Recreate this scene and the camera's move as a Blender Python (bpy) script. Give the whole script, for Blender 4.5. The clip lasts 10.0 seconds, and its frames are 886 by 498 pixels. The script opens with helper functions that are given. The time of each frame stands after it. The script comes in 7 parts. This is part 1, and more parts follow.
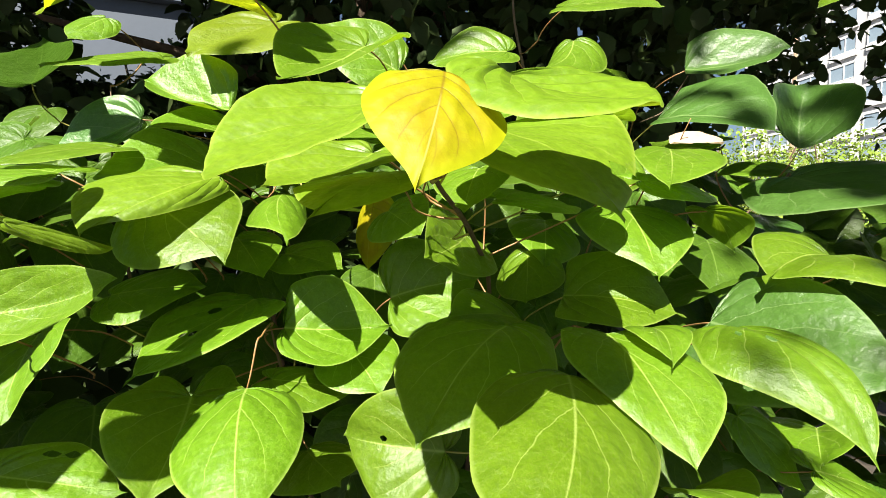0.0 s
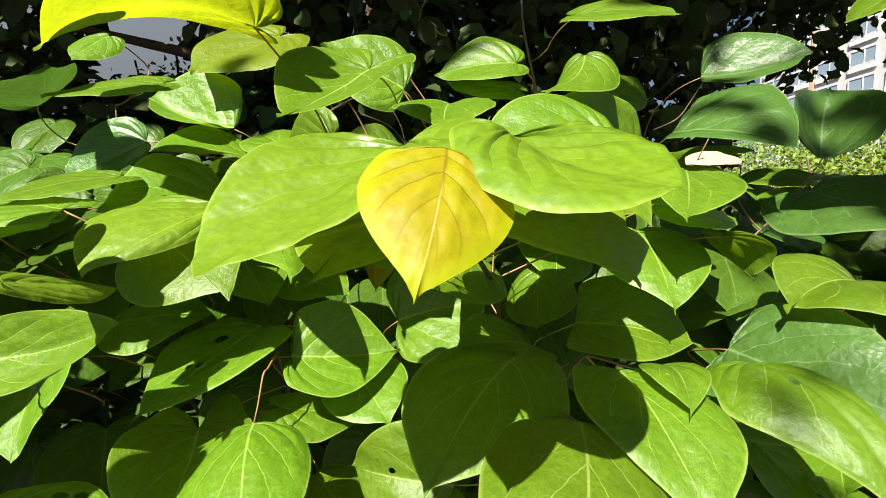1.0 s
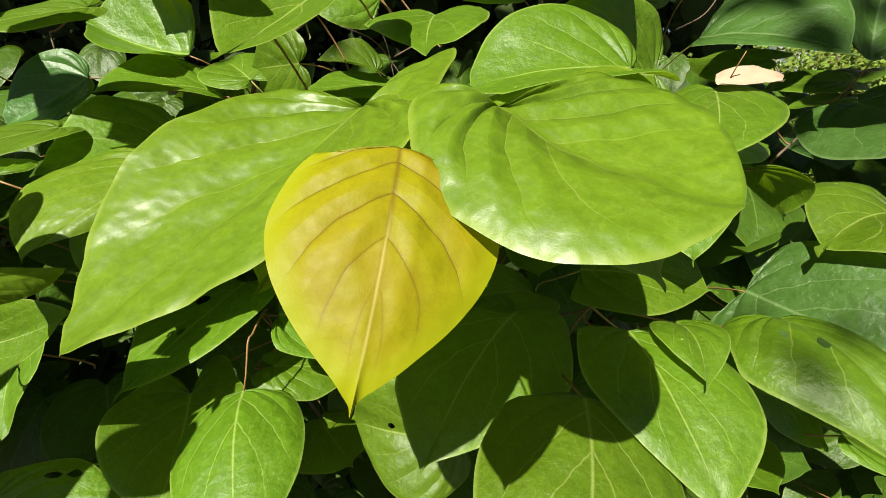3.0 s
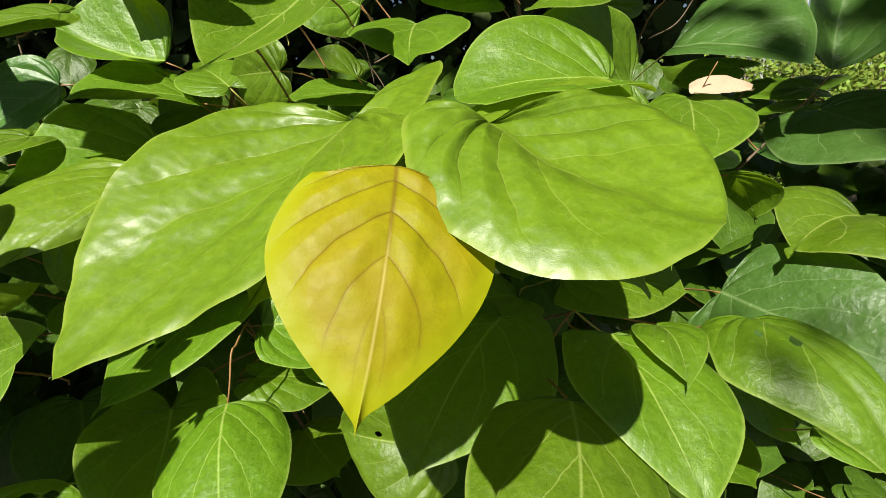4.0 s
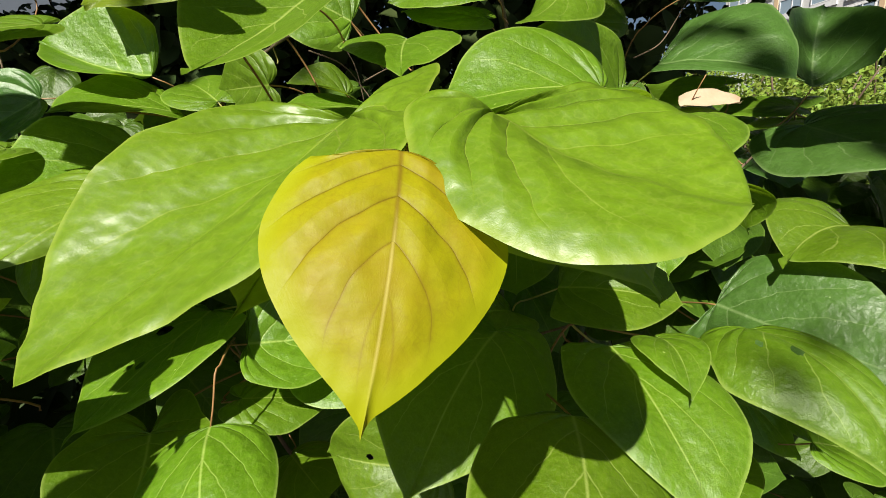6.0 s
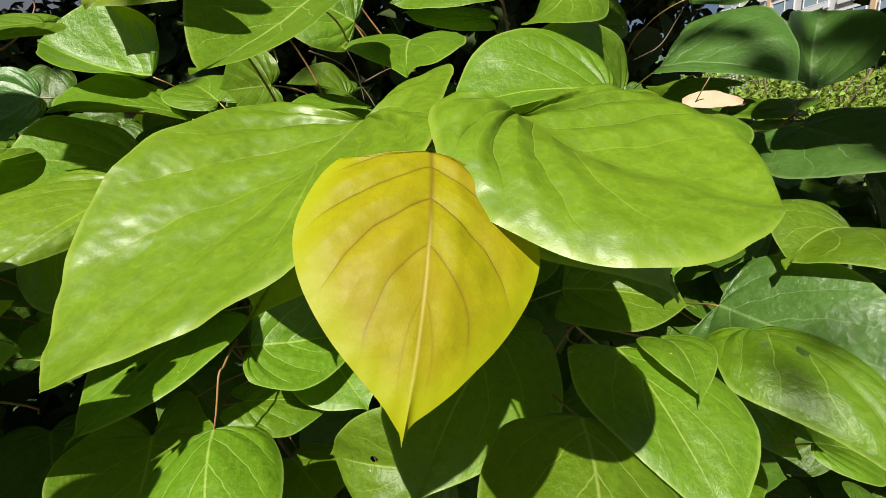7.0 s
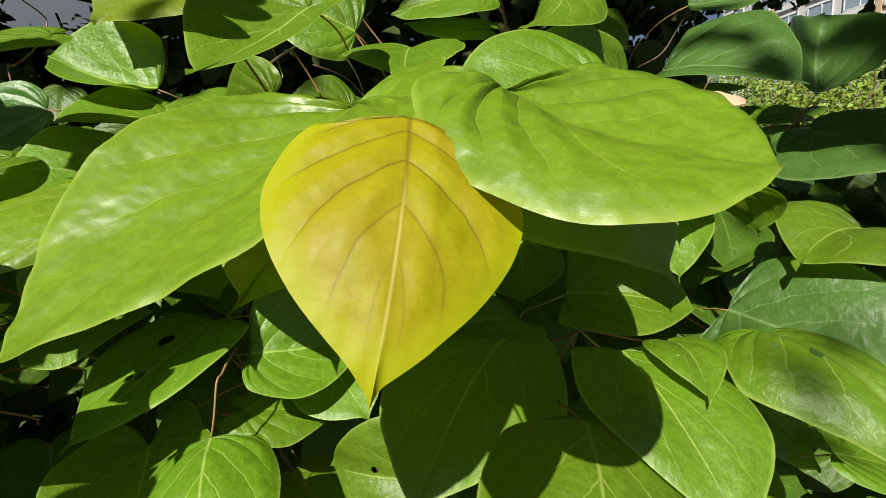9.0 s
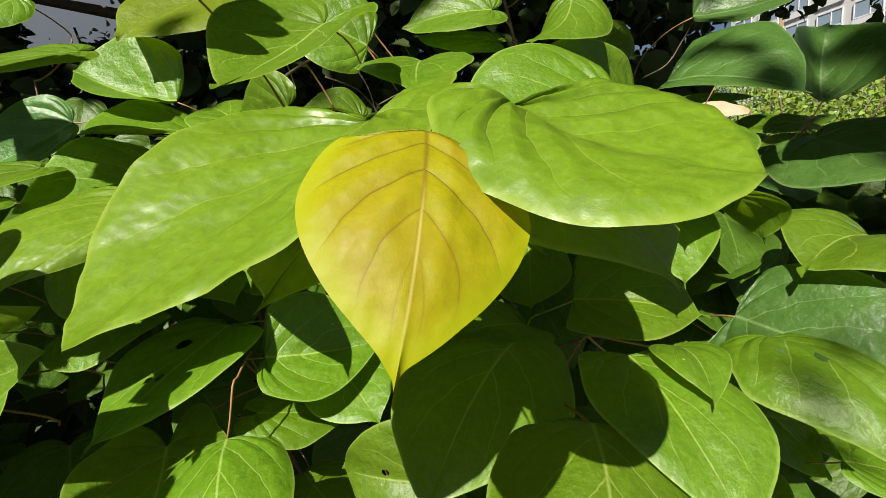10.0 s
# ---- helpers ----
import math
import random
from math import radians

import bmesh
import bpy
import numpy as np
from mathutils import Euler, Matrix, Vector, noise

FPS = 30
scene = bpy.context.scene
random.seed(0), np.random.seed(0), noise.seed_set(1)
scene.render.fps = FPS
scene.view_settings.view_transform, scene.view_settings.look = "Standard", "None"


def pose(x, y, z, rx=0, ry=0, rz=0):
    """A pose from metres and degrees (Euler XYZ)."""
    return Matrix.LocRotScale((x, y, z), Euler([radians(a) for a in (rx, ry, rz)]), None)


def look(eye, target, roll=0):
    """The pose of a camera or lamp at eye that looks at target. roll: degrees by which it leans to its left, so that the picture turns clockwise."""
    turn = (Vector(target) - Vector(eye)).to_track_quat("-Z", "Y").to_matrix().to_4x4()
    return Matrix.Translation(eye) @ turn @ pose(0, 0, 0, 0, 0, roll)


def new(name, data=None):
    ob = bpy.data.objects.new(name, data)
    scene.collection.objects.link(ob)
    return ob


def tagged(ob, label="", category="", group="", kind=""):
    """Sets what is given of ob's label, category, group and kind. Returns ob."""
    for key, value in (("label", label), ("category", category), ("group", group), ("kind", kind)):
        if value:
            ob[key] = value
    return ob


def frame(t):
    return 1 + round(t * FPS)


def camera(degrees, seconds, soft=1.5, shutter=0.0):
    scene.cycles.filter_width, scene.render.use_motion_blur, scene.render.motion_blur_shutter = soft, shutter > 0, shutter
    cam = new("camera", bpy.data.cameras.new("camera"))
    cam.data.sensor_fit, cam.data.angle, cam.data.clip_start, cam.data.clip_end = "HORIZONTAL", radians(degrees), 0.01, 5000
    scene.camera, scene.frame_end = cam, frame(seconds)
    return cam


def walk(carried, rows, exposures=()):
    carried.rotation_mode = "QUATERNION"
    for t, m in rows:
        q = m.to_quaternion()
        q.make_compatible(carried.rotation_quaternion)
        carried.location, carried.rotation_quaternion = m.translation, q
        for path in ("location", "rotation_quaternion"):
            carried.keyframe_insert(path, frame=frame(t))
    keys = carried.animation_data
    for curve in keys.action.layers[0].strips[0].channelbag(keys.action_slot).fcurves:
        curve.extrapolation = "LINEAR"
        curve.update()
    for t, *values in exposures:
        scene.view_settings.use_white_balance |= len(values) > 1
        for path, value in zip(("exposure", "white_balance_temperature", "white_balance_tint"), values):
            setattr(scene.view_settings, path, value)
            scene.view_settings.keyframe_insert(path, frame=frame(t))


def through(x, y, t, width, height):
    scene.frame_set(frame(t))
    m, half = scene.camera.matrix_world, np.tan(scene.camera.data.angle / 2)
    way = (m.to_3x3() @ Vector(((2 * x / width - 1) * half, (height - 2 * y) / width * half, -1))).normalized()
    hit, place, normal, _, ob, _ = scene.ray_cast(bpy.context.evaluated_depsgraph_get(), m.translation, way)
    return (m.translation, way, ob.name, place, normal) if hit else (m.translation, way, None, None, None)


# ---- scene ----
cam = camera(89.5, 10.0, soft=0.8)
# seconds, place, Euler degrees
ROWS = [
    (0.0, 0.00072, 0.00065, 1.19875, 86.291, 0.091, 0.060),
    (0.5, 0.00073, -0.00562, 1.20269, 86.636, 0.285, 0.607),
    (1.0, 0.00298, 0.01208, 1.22850, 85.228, 0.663, 1.343),
    (1.5, 0.00618, 0.03253, 1.24562, 80.193, 1.315, 2.100),
    (2.0, 0.01165, 0.04042, 1.25727, 76.028, 2.151, 2.511),
    (2.5, 0.01428, 0.05569, 1.25240, 73.618, 2.882, 2.395),
    (4.0, 0.00968, 0.05434, 1.25691, 73.905, 3.234, -1.206),
    (4.5, 0.01048, 0.05088, 1.25502, 75.431, 3.404, -2.068),
    (5.0, 0.00469, 0.05396, 1.25019, 76.368, 3.521, -2.322),
    (5.5, 0.00753, 0.05858, 1.24883, 76.573, 3.406, -2.611),
    (7.0, -0.00186, 0.06078, 1.24965, 76.663, 3.101, -3.459),
    (7.5, -0.00126, 0.06643, 1.24921, 76.948, 3.136, -3.858),
    (8.0, -0.00379, 0.06878, 1.24737, 77.244, 3.318, -3.895),
    (8.5, 0.00154, 0.06974, 1.24454, 77.537, 3.605, -3.366),
    (9.0, 0.00310, 0.06228, 1.23929, 78.896, 3.831, -2.555),
    (9.5, -0.00043, 0.06087, 1.23709, 79.654, 3.982, -1.864),
    (10.0, 0.00138, 0.05388, 1.23939, 80.086, 3.989, -1.578),
]
EXPOSURES = [(0, 1.9), (0.5, 1.78), (1.0, 1.62), (1.5, 1.42), (2.0, 1.22), (2.5, 1.1), (4.0, 1.05), (7.0, 0.98), (8.0, 0.92), (9.0, 0.95), (10.0, 1.02)]
walk(cam, [(t, pose(*place)) for t, *place in ROWS], exposures=EXPOSURES)

# ---- sun and sky ----
SUN_WAY = Vector((-0.229, -0.629, 0.743)).normalized()   # towards the sun
world = bpy.data.worlds.new("sky")
scene.world = world
world.use_nodes = True
wn = world.node_tree.nodes
sky = wn.new("ShaderNodeTexSky")
sky.sky_type, sky.sun_disc = "NISHITA", False
sky.sun_elevation = math.asin(SUN_WAY.z)
sky.sun_rotation = math.atan2(SUN_WAY.x, SUN_WAY.y)
world.node_tree.links.new(sky.outputs[0], wn["Background"].inputs[0])
wn["Background"].inputs[1].default_value = 0.025
sun = new("sun", bpy.data.lights.new("sun", "SUN"))
sun.data.energy, sun.data.angle, sun.data.color = 5.0, radians(0.53), (1.0, 0.94, 0.83)
sun.matrix_world = look(SUN_WAY * 30, (0, 0, 0))


# ---- materials ----
class Nodes:
    """Short hand for node trees."""

    def __init__(self, name):
        self.mat = bpy.data.materials.new(name)
        self.mat.use_nodes = True
        self.tree = self.mat.node_tree
        self.tree.nodes.clear()
        self.out = self.tree.nodes.new("ShaderNodeOutputMaterial")

    def node(self, kind, **settings):
        n = self.tree.nodes.new("ShaderNode" + kind)
        for key, value in settings.items():
            if key == "operation":
                n.operation = value
            elif key == "uv_map":
                n.uv_map = value
            elif key == "data_type":
                n.data_type = value
            elif key == "blend_type":
                n.blend_type = value
        return n

    def link(self, a, b):
        self.tree.links.new(a, b)

    def put(self, socket, value):
        if hasattr(value, "links"):
            self.link(value, socket)
        elif isinstance(value, tuple) and len(value) == 3 and socket.type == "RGBA":
            socket.default_value = (*value, 1)
        else:
            socket.default_value = value

    def math(self, op, a, b=0.0, c=None, clamp=False):
        n = self.node("Math", operation=op)
        n.use_clamp = clamp
        self.put(n.inputs[0], a)
        self.put(n.inputs[1], b)
        if c is not None:
            self.put(n.inputs[2], c)
        return n.outputs[0]

    def step(self, value, low, high):
        """1 below low, 0 above high, smooth between."""
        n = self.node("MapRange")
        n.interpolation_type = "SMOOTHSTEP"
        self.put(n.inputs[0], value)
        self.put(n.inputs[1], low)
        self.put(n.inputs[2], high)
        n.inputs[3].default_value, n.inputs[4].default_value = 1, 0
        return n.outputs[0]

    def mix(self, f, a, b, blend="MIX"):
        n = self.node("Mix", data_type="RGBA", blend_type=blend)
        self.put(n.inputs[0], f)
        self.put(n.inputs[6], a)
        self.put(n.inputs[7], b)
        return n.outputs[2]

    def noise(self, scale, detail=3.0, rough=0.5, where=None):
        n = self.node("TexNoise")
        n.inputs["Scale"].default_value, n.inputs["Detail"].default_value, n.inputs["Roughness"].default_value = scale, detail, rough
        if where is not None:
            self.link(where, n.inputs["Vector"])
        return n.outputs["Fac"]

    def bump(self, height, strength, distance, normal=None):
        n = self.node("Bump")
        n.inputs["Strength"].default_value, n.inputs["Distance"].default_value = strength, distance
        self.link(height, n.inputs["Height"])
        if normal is not None:
            self.link(normal, n.inputs["Normal"])
        return n.outputs[0]


VEINS, LEAN, BOW = 8, 0.08, 0.05


def leaf_material(name, blade, blade_b, vein, through, clear=0.25, gloss=0.38, blotch=(0.3, 0.36, 0.02), blotches=0.0, young=False, vein_mix=0.7, margin=None, shine=0.55, relief=1.3, grain=1.2, scars=0.5, spread=1.0):
    """A leaf with midrib, side veins, puckered fields between them, fine net, blotches and light coming through."""
    k = Nodes(name)
    plan = k.node("UVMap", uv_map="plan").outputs[0]
    ribs = k.node("UVMap", uv_map="ribs").outputs[0]
    sp = k.node("SeparateXYZ")
    k.link(plan, sp.inputs[0])
    sr = k.node("SeparateXYZ")
    k.link(ribs, sr.inputs[0])
    u, w, s, r = sp.outputs[0], k.math("ABSOLUTE", sp.outputs[1]), sr.outputs[0], sr.outputs[1]
    where = k.node("TexCoord").outputs["Object"]
    rnd = k.node("ObjectInfo").outputs["Random"]
    # side veins that curve towards the tip and wander a little, thinner towards the edge
    wander = k.math("MULTIPLY", k.math("SUBTRACT", k.noise(55, 2, 0.5, where), 0.5), 0.05)
    bent = k.math("ADD", k.math("SUBTRACT", s, k.math("MULTIPLY", r, k.math("MULTIPLY_ADD", r, BOW, LEAN))), wander)
    count = k.math("MULTIPLY", bent, VEINS)
    saw = k.math("ABSOLUTE", k.math("SUBTRACT", k.math("FRACT", k.math("ADD", count, 0.5)), 0.5))
    wide = k.math("SUBTRACT", 0.048, k.math("MULTIPLY", r, 0.034))
    inside = k.step(r, 0.72, 0.99)
    side = k.math("MULTIPLY", k.math("MULTIPLY", k.step(saw, 0.0, wide), inside), k.step(bent, 0.66, 0.8))
    taper = k.step(u, 0.66, 0.95)
    mid = k.math("MULTIPLY", k.step(w, 0.0, k.math("SUBTRACT", 0.036, k.math("MULTIPLY", u, 0.028))), taper)
    veins = k.math("MAXIMUM", k.math("MULTIPLY", side, 0.75), mid)
    # small veins that branch between the side veins
    rungs = k.noise(210, 2, 0.5, where)
    twigs = k.step(k.math("ABSOLUTE", k.math("SUBTRACT", rungs, 0.5)), 0.0, 0.03)
    net = k.node("TexVoronoi")
    net.feature = "DISTANCE_TO_EDGE"
    net.inputs["Scale"].default_value = 420
    k.link(where, net.inputs["Vector"])
    netted = k.step(net.outputs["Distance"], 0.0, 0.12)
    coarse = k.noise(38, 3, 0.55, where)
    fine = k.noise(600, 4, 0.65, where)
    speck = k.noise(190, 5, 0.7, where)
    colour = k.mix(k.math("MULTIPLY_ADD", coarse, 2.2, -0.6, True), blade, blade_b)
    colour = k.mix(k.math("MULTIPLY", netted, 0.11), colour, vein)
    colour = k.mix(k.math("MULTIPLY_ADD", speck, 2.2, -0.85, True), colour, tuple(c * 0.72 for c in blade))
    colour = k.mix(k.math("MULTIPLY", twigs, 0.16), colour, vein)
    colour = k.mix(k.math("MULTIPLY", fine, 0.2), colour, tuple(c * 0.6 for c in blade))
    # small pale bites and scars, here and there
    scar = k.node("TexVoronoi")
    scar.inputs["Scale"].default_value = 85
    k.link(where, scar.inputs["Vector"])
    pick = k.node("SeparateXYZ")
    k.link(scar.outputs["Color"], pick.inputs[0])
    marks = k.math("MULTIPLY", k.step(scar.outputs["Distance"], 0.03, 0.09), k.math("GREATER_THAN", pick.outputs[0], 0.86))
    colour = k.mix(k.math("MULTIPLY", marks, scars), colour, tuple(min(1, c * 1.8 + 0.06) for c in vein))
    if blotches:
        spots = k.step(k.noise(70, 4, 0.6, where), 0.30, 0.36) if not young else k.math("SUBTRACT", 1.0, k.step(k.noise(30, 4, 0.6, where), 0.36, 0.60))
        colour = k.mix(k.math("MULTIPLY", spots, blotches), colour, blotch)
    if young:
        halo = k.math("MULTIPLY", k.math("MAXIMUM", k.math("MULTIPLY", k.step(saw, 0.0, 0.11), inside), k.math("MULTIPLY", k.step(w, 0.0, 0.05), taper)), 0.22)
        colour = k.mix(halo, colour, vein)
    colour = k.mix(k.math("MULTIPLY", veins, vein_mix), colour, vein)
    if young:
        # the midrib pales towards the tip
        core = k.math("MULTIPLY", k.step(w, 0.0, 0.02), k.math("SUBTRACT", 1.0, k.step(u, 0.22, 0.5)))
        colour = k.mix(k.math("MULTIPLY", core, 0.85), colour, (0.46, 0.40, 0.09))
    rims = k.math("SUBTRACT", 1.0, k.step(r, 0.955, 1.0) if margin is None else k.math("MULTIPLY", k.step(r, 0.66, 1.0), k.step(u, 0.74, 0.94)))
    colour = k.mix(k.math("MULTIPLY", rims, 0.5 if margin is None else 0.9), colour, margin or vein)
    hsv = k.node("HueSaturation")
    k.put(hsv.inputs["Hue"], k.math("MULTIPLY_ADD", rnd, 0.014 * spread, 0.5 - 0.008 * spread))
    k.put(hsv.inputs["Value"], k.math("MULTIPLY_ADD", rnd, 0.3 * spread, 1.0 - 0.15 * spread))
    k.link(colour, hsv.inputs["Color"])
    colour = hsv.outputs[0]
    # relief, in millimetres
    pillow = k.math("MULTIPLY", k.math("POWER", k.math("MULTIPLY", saw, 2.0), 0.55), k.math("MULTIPLY", inside, k.step(s, 0.5, 0.74)))
    trough = k.math("SUBTRACT", 1.0, k.step(w, 0.0, 0.26))
    height = k.math("ADD", k.math("MULTIPLY", pillow, 0.6), k.math("MULTIPLY", k.math("MULTIPLY", trough, k.step(u, 0.5, 0.85)), 0.8))
    height = k.math("ADD", height, k.math("MULTIPLY", coarse, 2.6))
    height = k.math("ADD", height, k.math("MULTIPLY", speck, 0.4 * grain))
    # fine creases that run across from one side vein to the next
    across = k.node("CombineXYZ")
    k.put(across.inputs[0], k.math("MULTIPLY", s, 16.0))
    k.put(across.inputs[1], k.math("MULTIPLY", r, 34.0))
    k.put(across.inputs[2], k.math("MULTIPLY", rnd, 50.0))
    height = k.math("ADD", height, k.math("MULTIPLY", k.noise(1.0, 3, 0.6, across.outputs[0]), 0.10 * grain))
    normal = k.bump(height, relief, 0.001)
    normal = k.bump(fine, 0.55 * grain, 0.0003, normal)
    b = k.node("BsdfPrincipled")
    k.link(colour, b.inputs["Base Color"])
    k.put(b.inputs["Roughness"], k.math("MULTIPLY_ADD", speck, 0.22, gloss - 0.12))
    b.inputs["Specular IOR Level"].default_value = shine
    k.link(normal, b.inputs["Normal"])
    t = k.node("BsdfTranslucent")
    k.put(t.inputs["Color"], k.mix(k.math("MULTIPLY", veins, 0.35), k.mix(0.35, through, colour), tuple(c * 0.5 for c in through)))
    k.link(normal, t.inputs["Normal"])
    m = k.node("MixShader")
    m.inputs[0].default_value = clear
    k.link(b.outputs[0], m.inputs[1])
    k.link(t.outputs[0], m.inputs[2])
    k.link(m.outputs[0], k.out.inputs[0])
    return k.mat


def plain_material(name, a, b, scale, rough=0.7, relief=0.0, depth=0.002, clear=0.0, island=0.0, metal=0.0, stretch=(1, 1, 1)):
    """Two tones by noise at two scales, with relief; clear: light let through."""
    k = Nodes(name)
    where = k.node("TexCoord").outputs["Object"]
    mp = k.node("Mapping")
    mp.inputs["Scale"].default_value = stretch
    k.link(where, mp.inputs[0])
    one, two = k.noise(scale, 4, 0.6, mp.outputs[0]), k.noise(scale * 9, 3, 0.6, mp.outputs[0])
    colour = k.mix(k.math("MULTIPLY_ADD", one, 2.0, -0.5, True), a, b)
    colour = k.mix(k.math("MULTIPLY", two, 0.35), colour, tuple(c * 0.55 for c in a))
    if island:
        rnd = k.node("NewGeometry").outputs["Random Per Island"]
        hsv = k.node("HueSaturation")
        k.put(hsv.inputs["Hue"], k.math("MULTIPLY_ADD", rnd, 0.04, 0.48))
        k.put(hsv.inputs["Value"], k.math("MULTIPLY_ADD", rnd, island, 1 - island / 2))
        k.link(colour, hsv.inputs["Color"])
        colour = hsv.outputs[0]
    p = k.node("BsdfPrincipled")
    k.link(colour, p.inputs["Base Color"])
    p.inputs["Roughness"].default_value, p.inputs["Metallic"].default_value = rough, metal
    if relief:
        k.link(k.bump(k.math("ADD", one, two), relief, depth), p.inputs["Normal"])
    if clear:
        p.inputs["Specular IOR Level"].default_value = 0.15
        t = k.node("BsdfTranslucent")
        k.put(t.inputs["Color"], colour)
        m = k.node("MixShader")
        m.inputs[0].default_value = clear
        k.link(p.outputs[0], m.inputs[1])
        k.link(t.outputs[0], m.inputs[2])
        k.link(m.outputs[0], k.out.inputs[0])
    else:
        k.link(p.outputs[0], k.out.inputs[0])
    return k.mat


GREEN = leaf_material("leaf_green", (0.088, 0.186, 0.005), (0.126, 0.242, 0.008), (0.32, 0.43, 0.09), (0.28, 0.46, 0.006), clear=0.34, vein_mix=0.8, gloss=0.41, shine=0.5)
FRESH = leaf_material("leaf_fresh", (0.112, 0.204, 0.007), (0.152, 0.258, 0.010), (0.27, 0.35, 0.05), (0.36, 0.48, 0.009), blotches=0.3, blotch=(0.135, 0.226, 0.013), grain=0.22, scars=0.0, clear=0.30, shine=0.52, gloss=0.43, relief=1.7, spread=0.3, vein_mix=0.5)
YOUNG = leaf_material("leaf_young", (0.17, 0.25, 0.006), (0.21, 0.29, 0.008), (0.28, 0.36, 0.04), (0.58, 0.66, 0.008), clear=0.52, gloss=0.45)
# same leaf darkened in colour to imitate the shade inside the shrub
INNER_SHADE = leaf_material("leaf_inner_shade", (0.045, 0.10, 0.008), (0.062, 0.128, 0.010), (0.13, 0.21, 0.04), (0.16, 0.28, 0.01), clear=0.2, shine=0.25)
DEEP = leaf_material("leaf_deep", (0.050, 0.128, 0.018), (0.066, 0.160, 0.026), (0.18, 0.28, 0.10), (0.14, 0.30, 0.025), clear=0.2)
YELLOW = leaf_material("leaf_yellow", (0.305, 0.300, 0.005), (0.32, 0.285, 0.006), (0.16, 0.092, 0.010), (0.54, 0.46, 0.01), clear=0.32, blotch=(0.27, 0.205, 0.008), blotches=0.8, young=True, vein_mix=0.6, gloss=0.5, shine=0.18, relief=1.25, grain=0.2, scars=0.0, margin=(0.29, 0.32, 0.005), spread=0.0)
MATS = {"green": GREEN, "fresh": FRESH, "deep": DEEP, "inner_shade": INNER_SHADE, "young": YOUNG, "yellow": YELLOW}
STALK_RED = plain_material("stalk_red", (0.22, 0.10, 0.04), (0.31, 0.19, 0.07), 40, 0.5, 0.2, 0.0004)
STALK_GREEN = plain_material("stalk_green", (0.30, 0.33, 0.07), (0.36, 0.28, 0.08), 40, 0.5, 0.2, 0.0004)
BARK = plain_material("bark", (0.10, 0.065, 0.04), (0.19, 0.14, 0.09), 60, 0.85, 0.8, 0.002, stretch=(1, 1, 0.25))
DRY = plain_material("dry_leaf", (0.50, 0.36, 0.24), (0.58, 0.44, 0.31), 60, 0.6, 0.3, 0.001, clear=0.2)
# leaf colour kept dark to carry part of the shade behind the shrub
SHADE_LEAF = plain_material("shade_leaf", (0.035, 0.062, 0.016), (0.06, 0.09, 0.024), 6, 0.62, 0.0, clear=0.22, island=0.7)
SHRUB_LEAF = plain_material("shrub_leaf", (0.15, 0.23, 0.03), (0.23, 0.31, 0.05), 2, 0.5, 0.0, clear=0.3, island=0.7)
PALE_LEAF = plain_material("pale_leaf", (0.20, 0.27, 0.14), (0.34, 0.40, 0.26), 3, 0.5, 0.0, clear=0.25, island=0.8)
SOIL = plain_material("soil", (0.035, 0.028, 0.02), (0.06, 0.047, 0.032), 3, 0.95, 0.8, 0.02)
FACADE = plain_material("facade", (0.60, 0.60, 0.60), (0.55, 0.55, 0.55), 0.4, 0.8, 0.1, 0.01)
# wall colour lowered to imitate open shade, as the sun reaches it
BLUE_SHADE_WALL = plain_material("blue_shade_wall", (0.042, 0.058, 0.085), (0.054, 0.070, 0.098), 1.0, 0.7, 0.2, 0.005)
FRAME = plain_material("window_frame", (0.72, 0.73, 0.74), (0.66, 0.67, 0.68), 3, 0.5)
BAND = plain_material("ochre_band", (0.62, 0.45, 0.28), (0.58, 0.42, 0.26), 2, 0.8)
GLASS = plain_material("window_glass", (0.24, 0.32, 0.40), (0.30, 0.38, 0.45), 0.6, 0.12)


# ---- small builders ----
def mesh_object(name, verts, faces, material, parent=None, smooth=True, label=""):
    me = bpy.data.meshes.new(name)
    me.from_pydata(verts, [], faces)
    me.materials.append(material)
    if smooth:
        me.polygons.foreach_set("use_smooth", [True] * len(me.polygons))
    me.update()
    ob = new(name, me)
    ob.parent = parent
    if label:
        ob["label"] = label
    return ob


def tube(name, points, r0, r1, material, parent=None, sides=7, label=""):
    """A tapered round tube along points."""
    pts = [Vector(p) for p in points]
    verts, faces = [], []
    side = Vector((0.31, 0.17, 0.93))
    for i, p in enumerate(pts):
        way = (pts[min(i + 1, len(pts) - 1)] - pts[max(i - 1, 0)]).normalized()
        a = way.cross(side)
        if a.length < 0.05:
            a = way.cross(Vector((1, 0, 0)))
        a.normalize()
        b = way.cross(a)
        rad = r0 + (r1 - r0) * i / (len(pts) - 1)
        for j in range(sides):
            t = 2 * math.pi * j / sides
            verts.append(p + rad * (math.cos(t) * a + math.sin(t) * b))
    for i in range(len(pts) - 1):
        for j in range(sides):
            k = (j + 1) % sides
            faces.append((i * sides + j, i * sides + k, (i + 1) * sides + k, (i + 1) * sides + j))
    faces.append(tuple(range(sides))[::-1])
    faces.append(tuple((len(pts) - 1) * sides + j for j in range(sides)))
    return mesh_object(name, verts, faces, material, parent, True, label)


def bezier(a, b, c, d, n=8):
    a, b, c, d = Vector(a), Vector(b), Vector(c), Vector(d)
    return [a * (1 - t) ** 3 + 3 * b * t * (1 - t) ** 2 + 3 * c * t * t * (1 - t) + d * t ** 3 for t in (i / n for i in range(n + 1))]


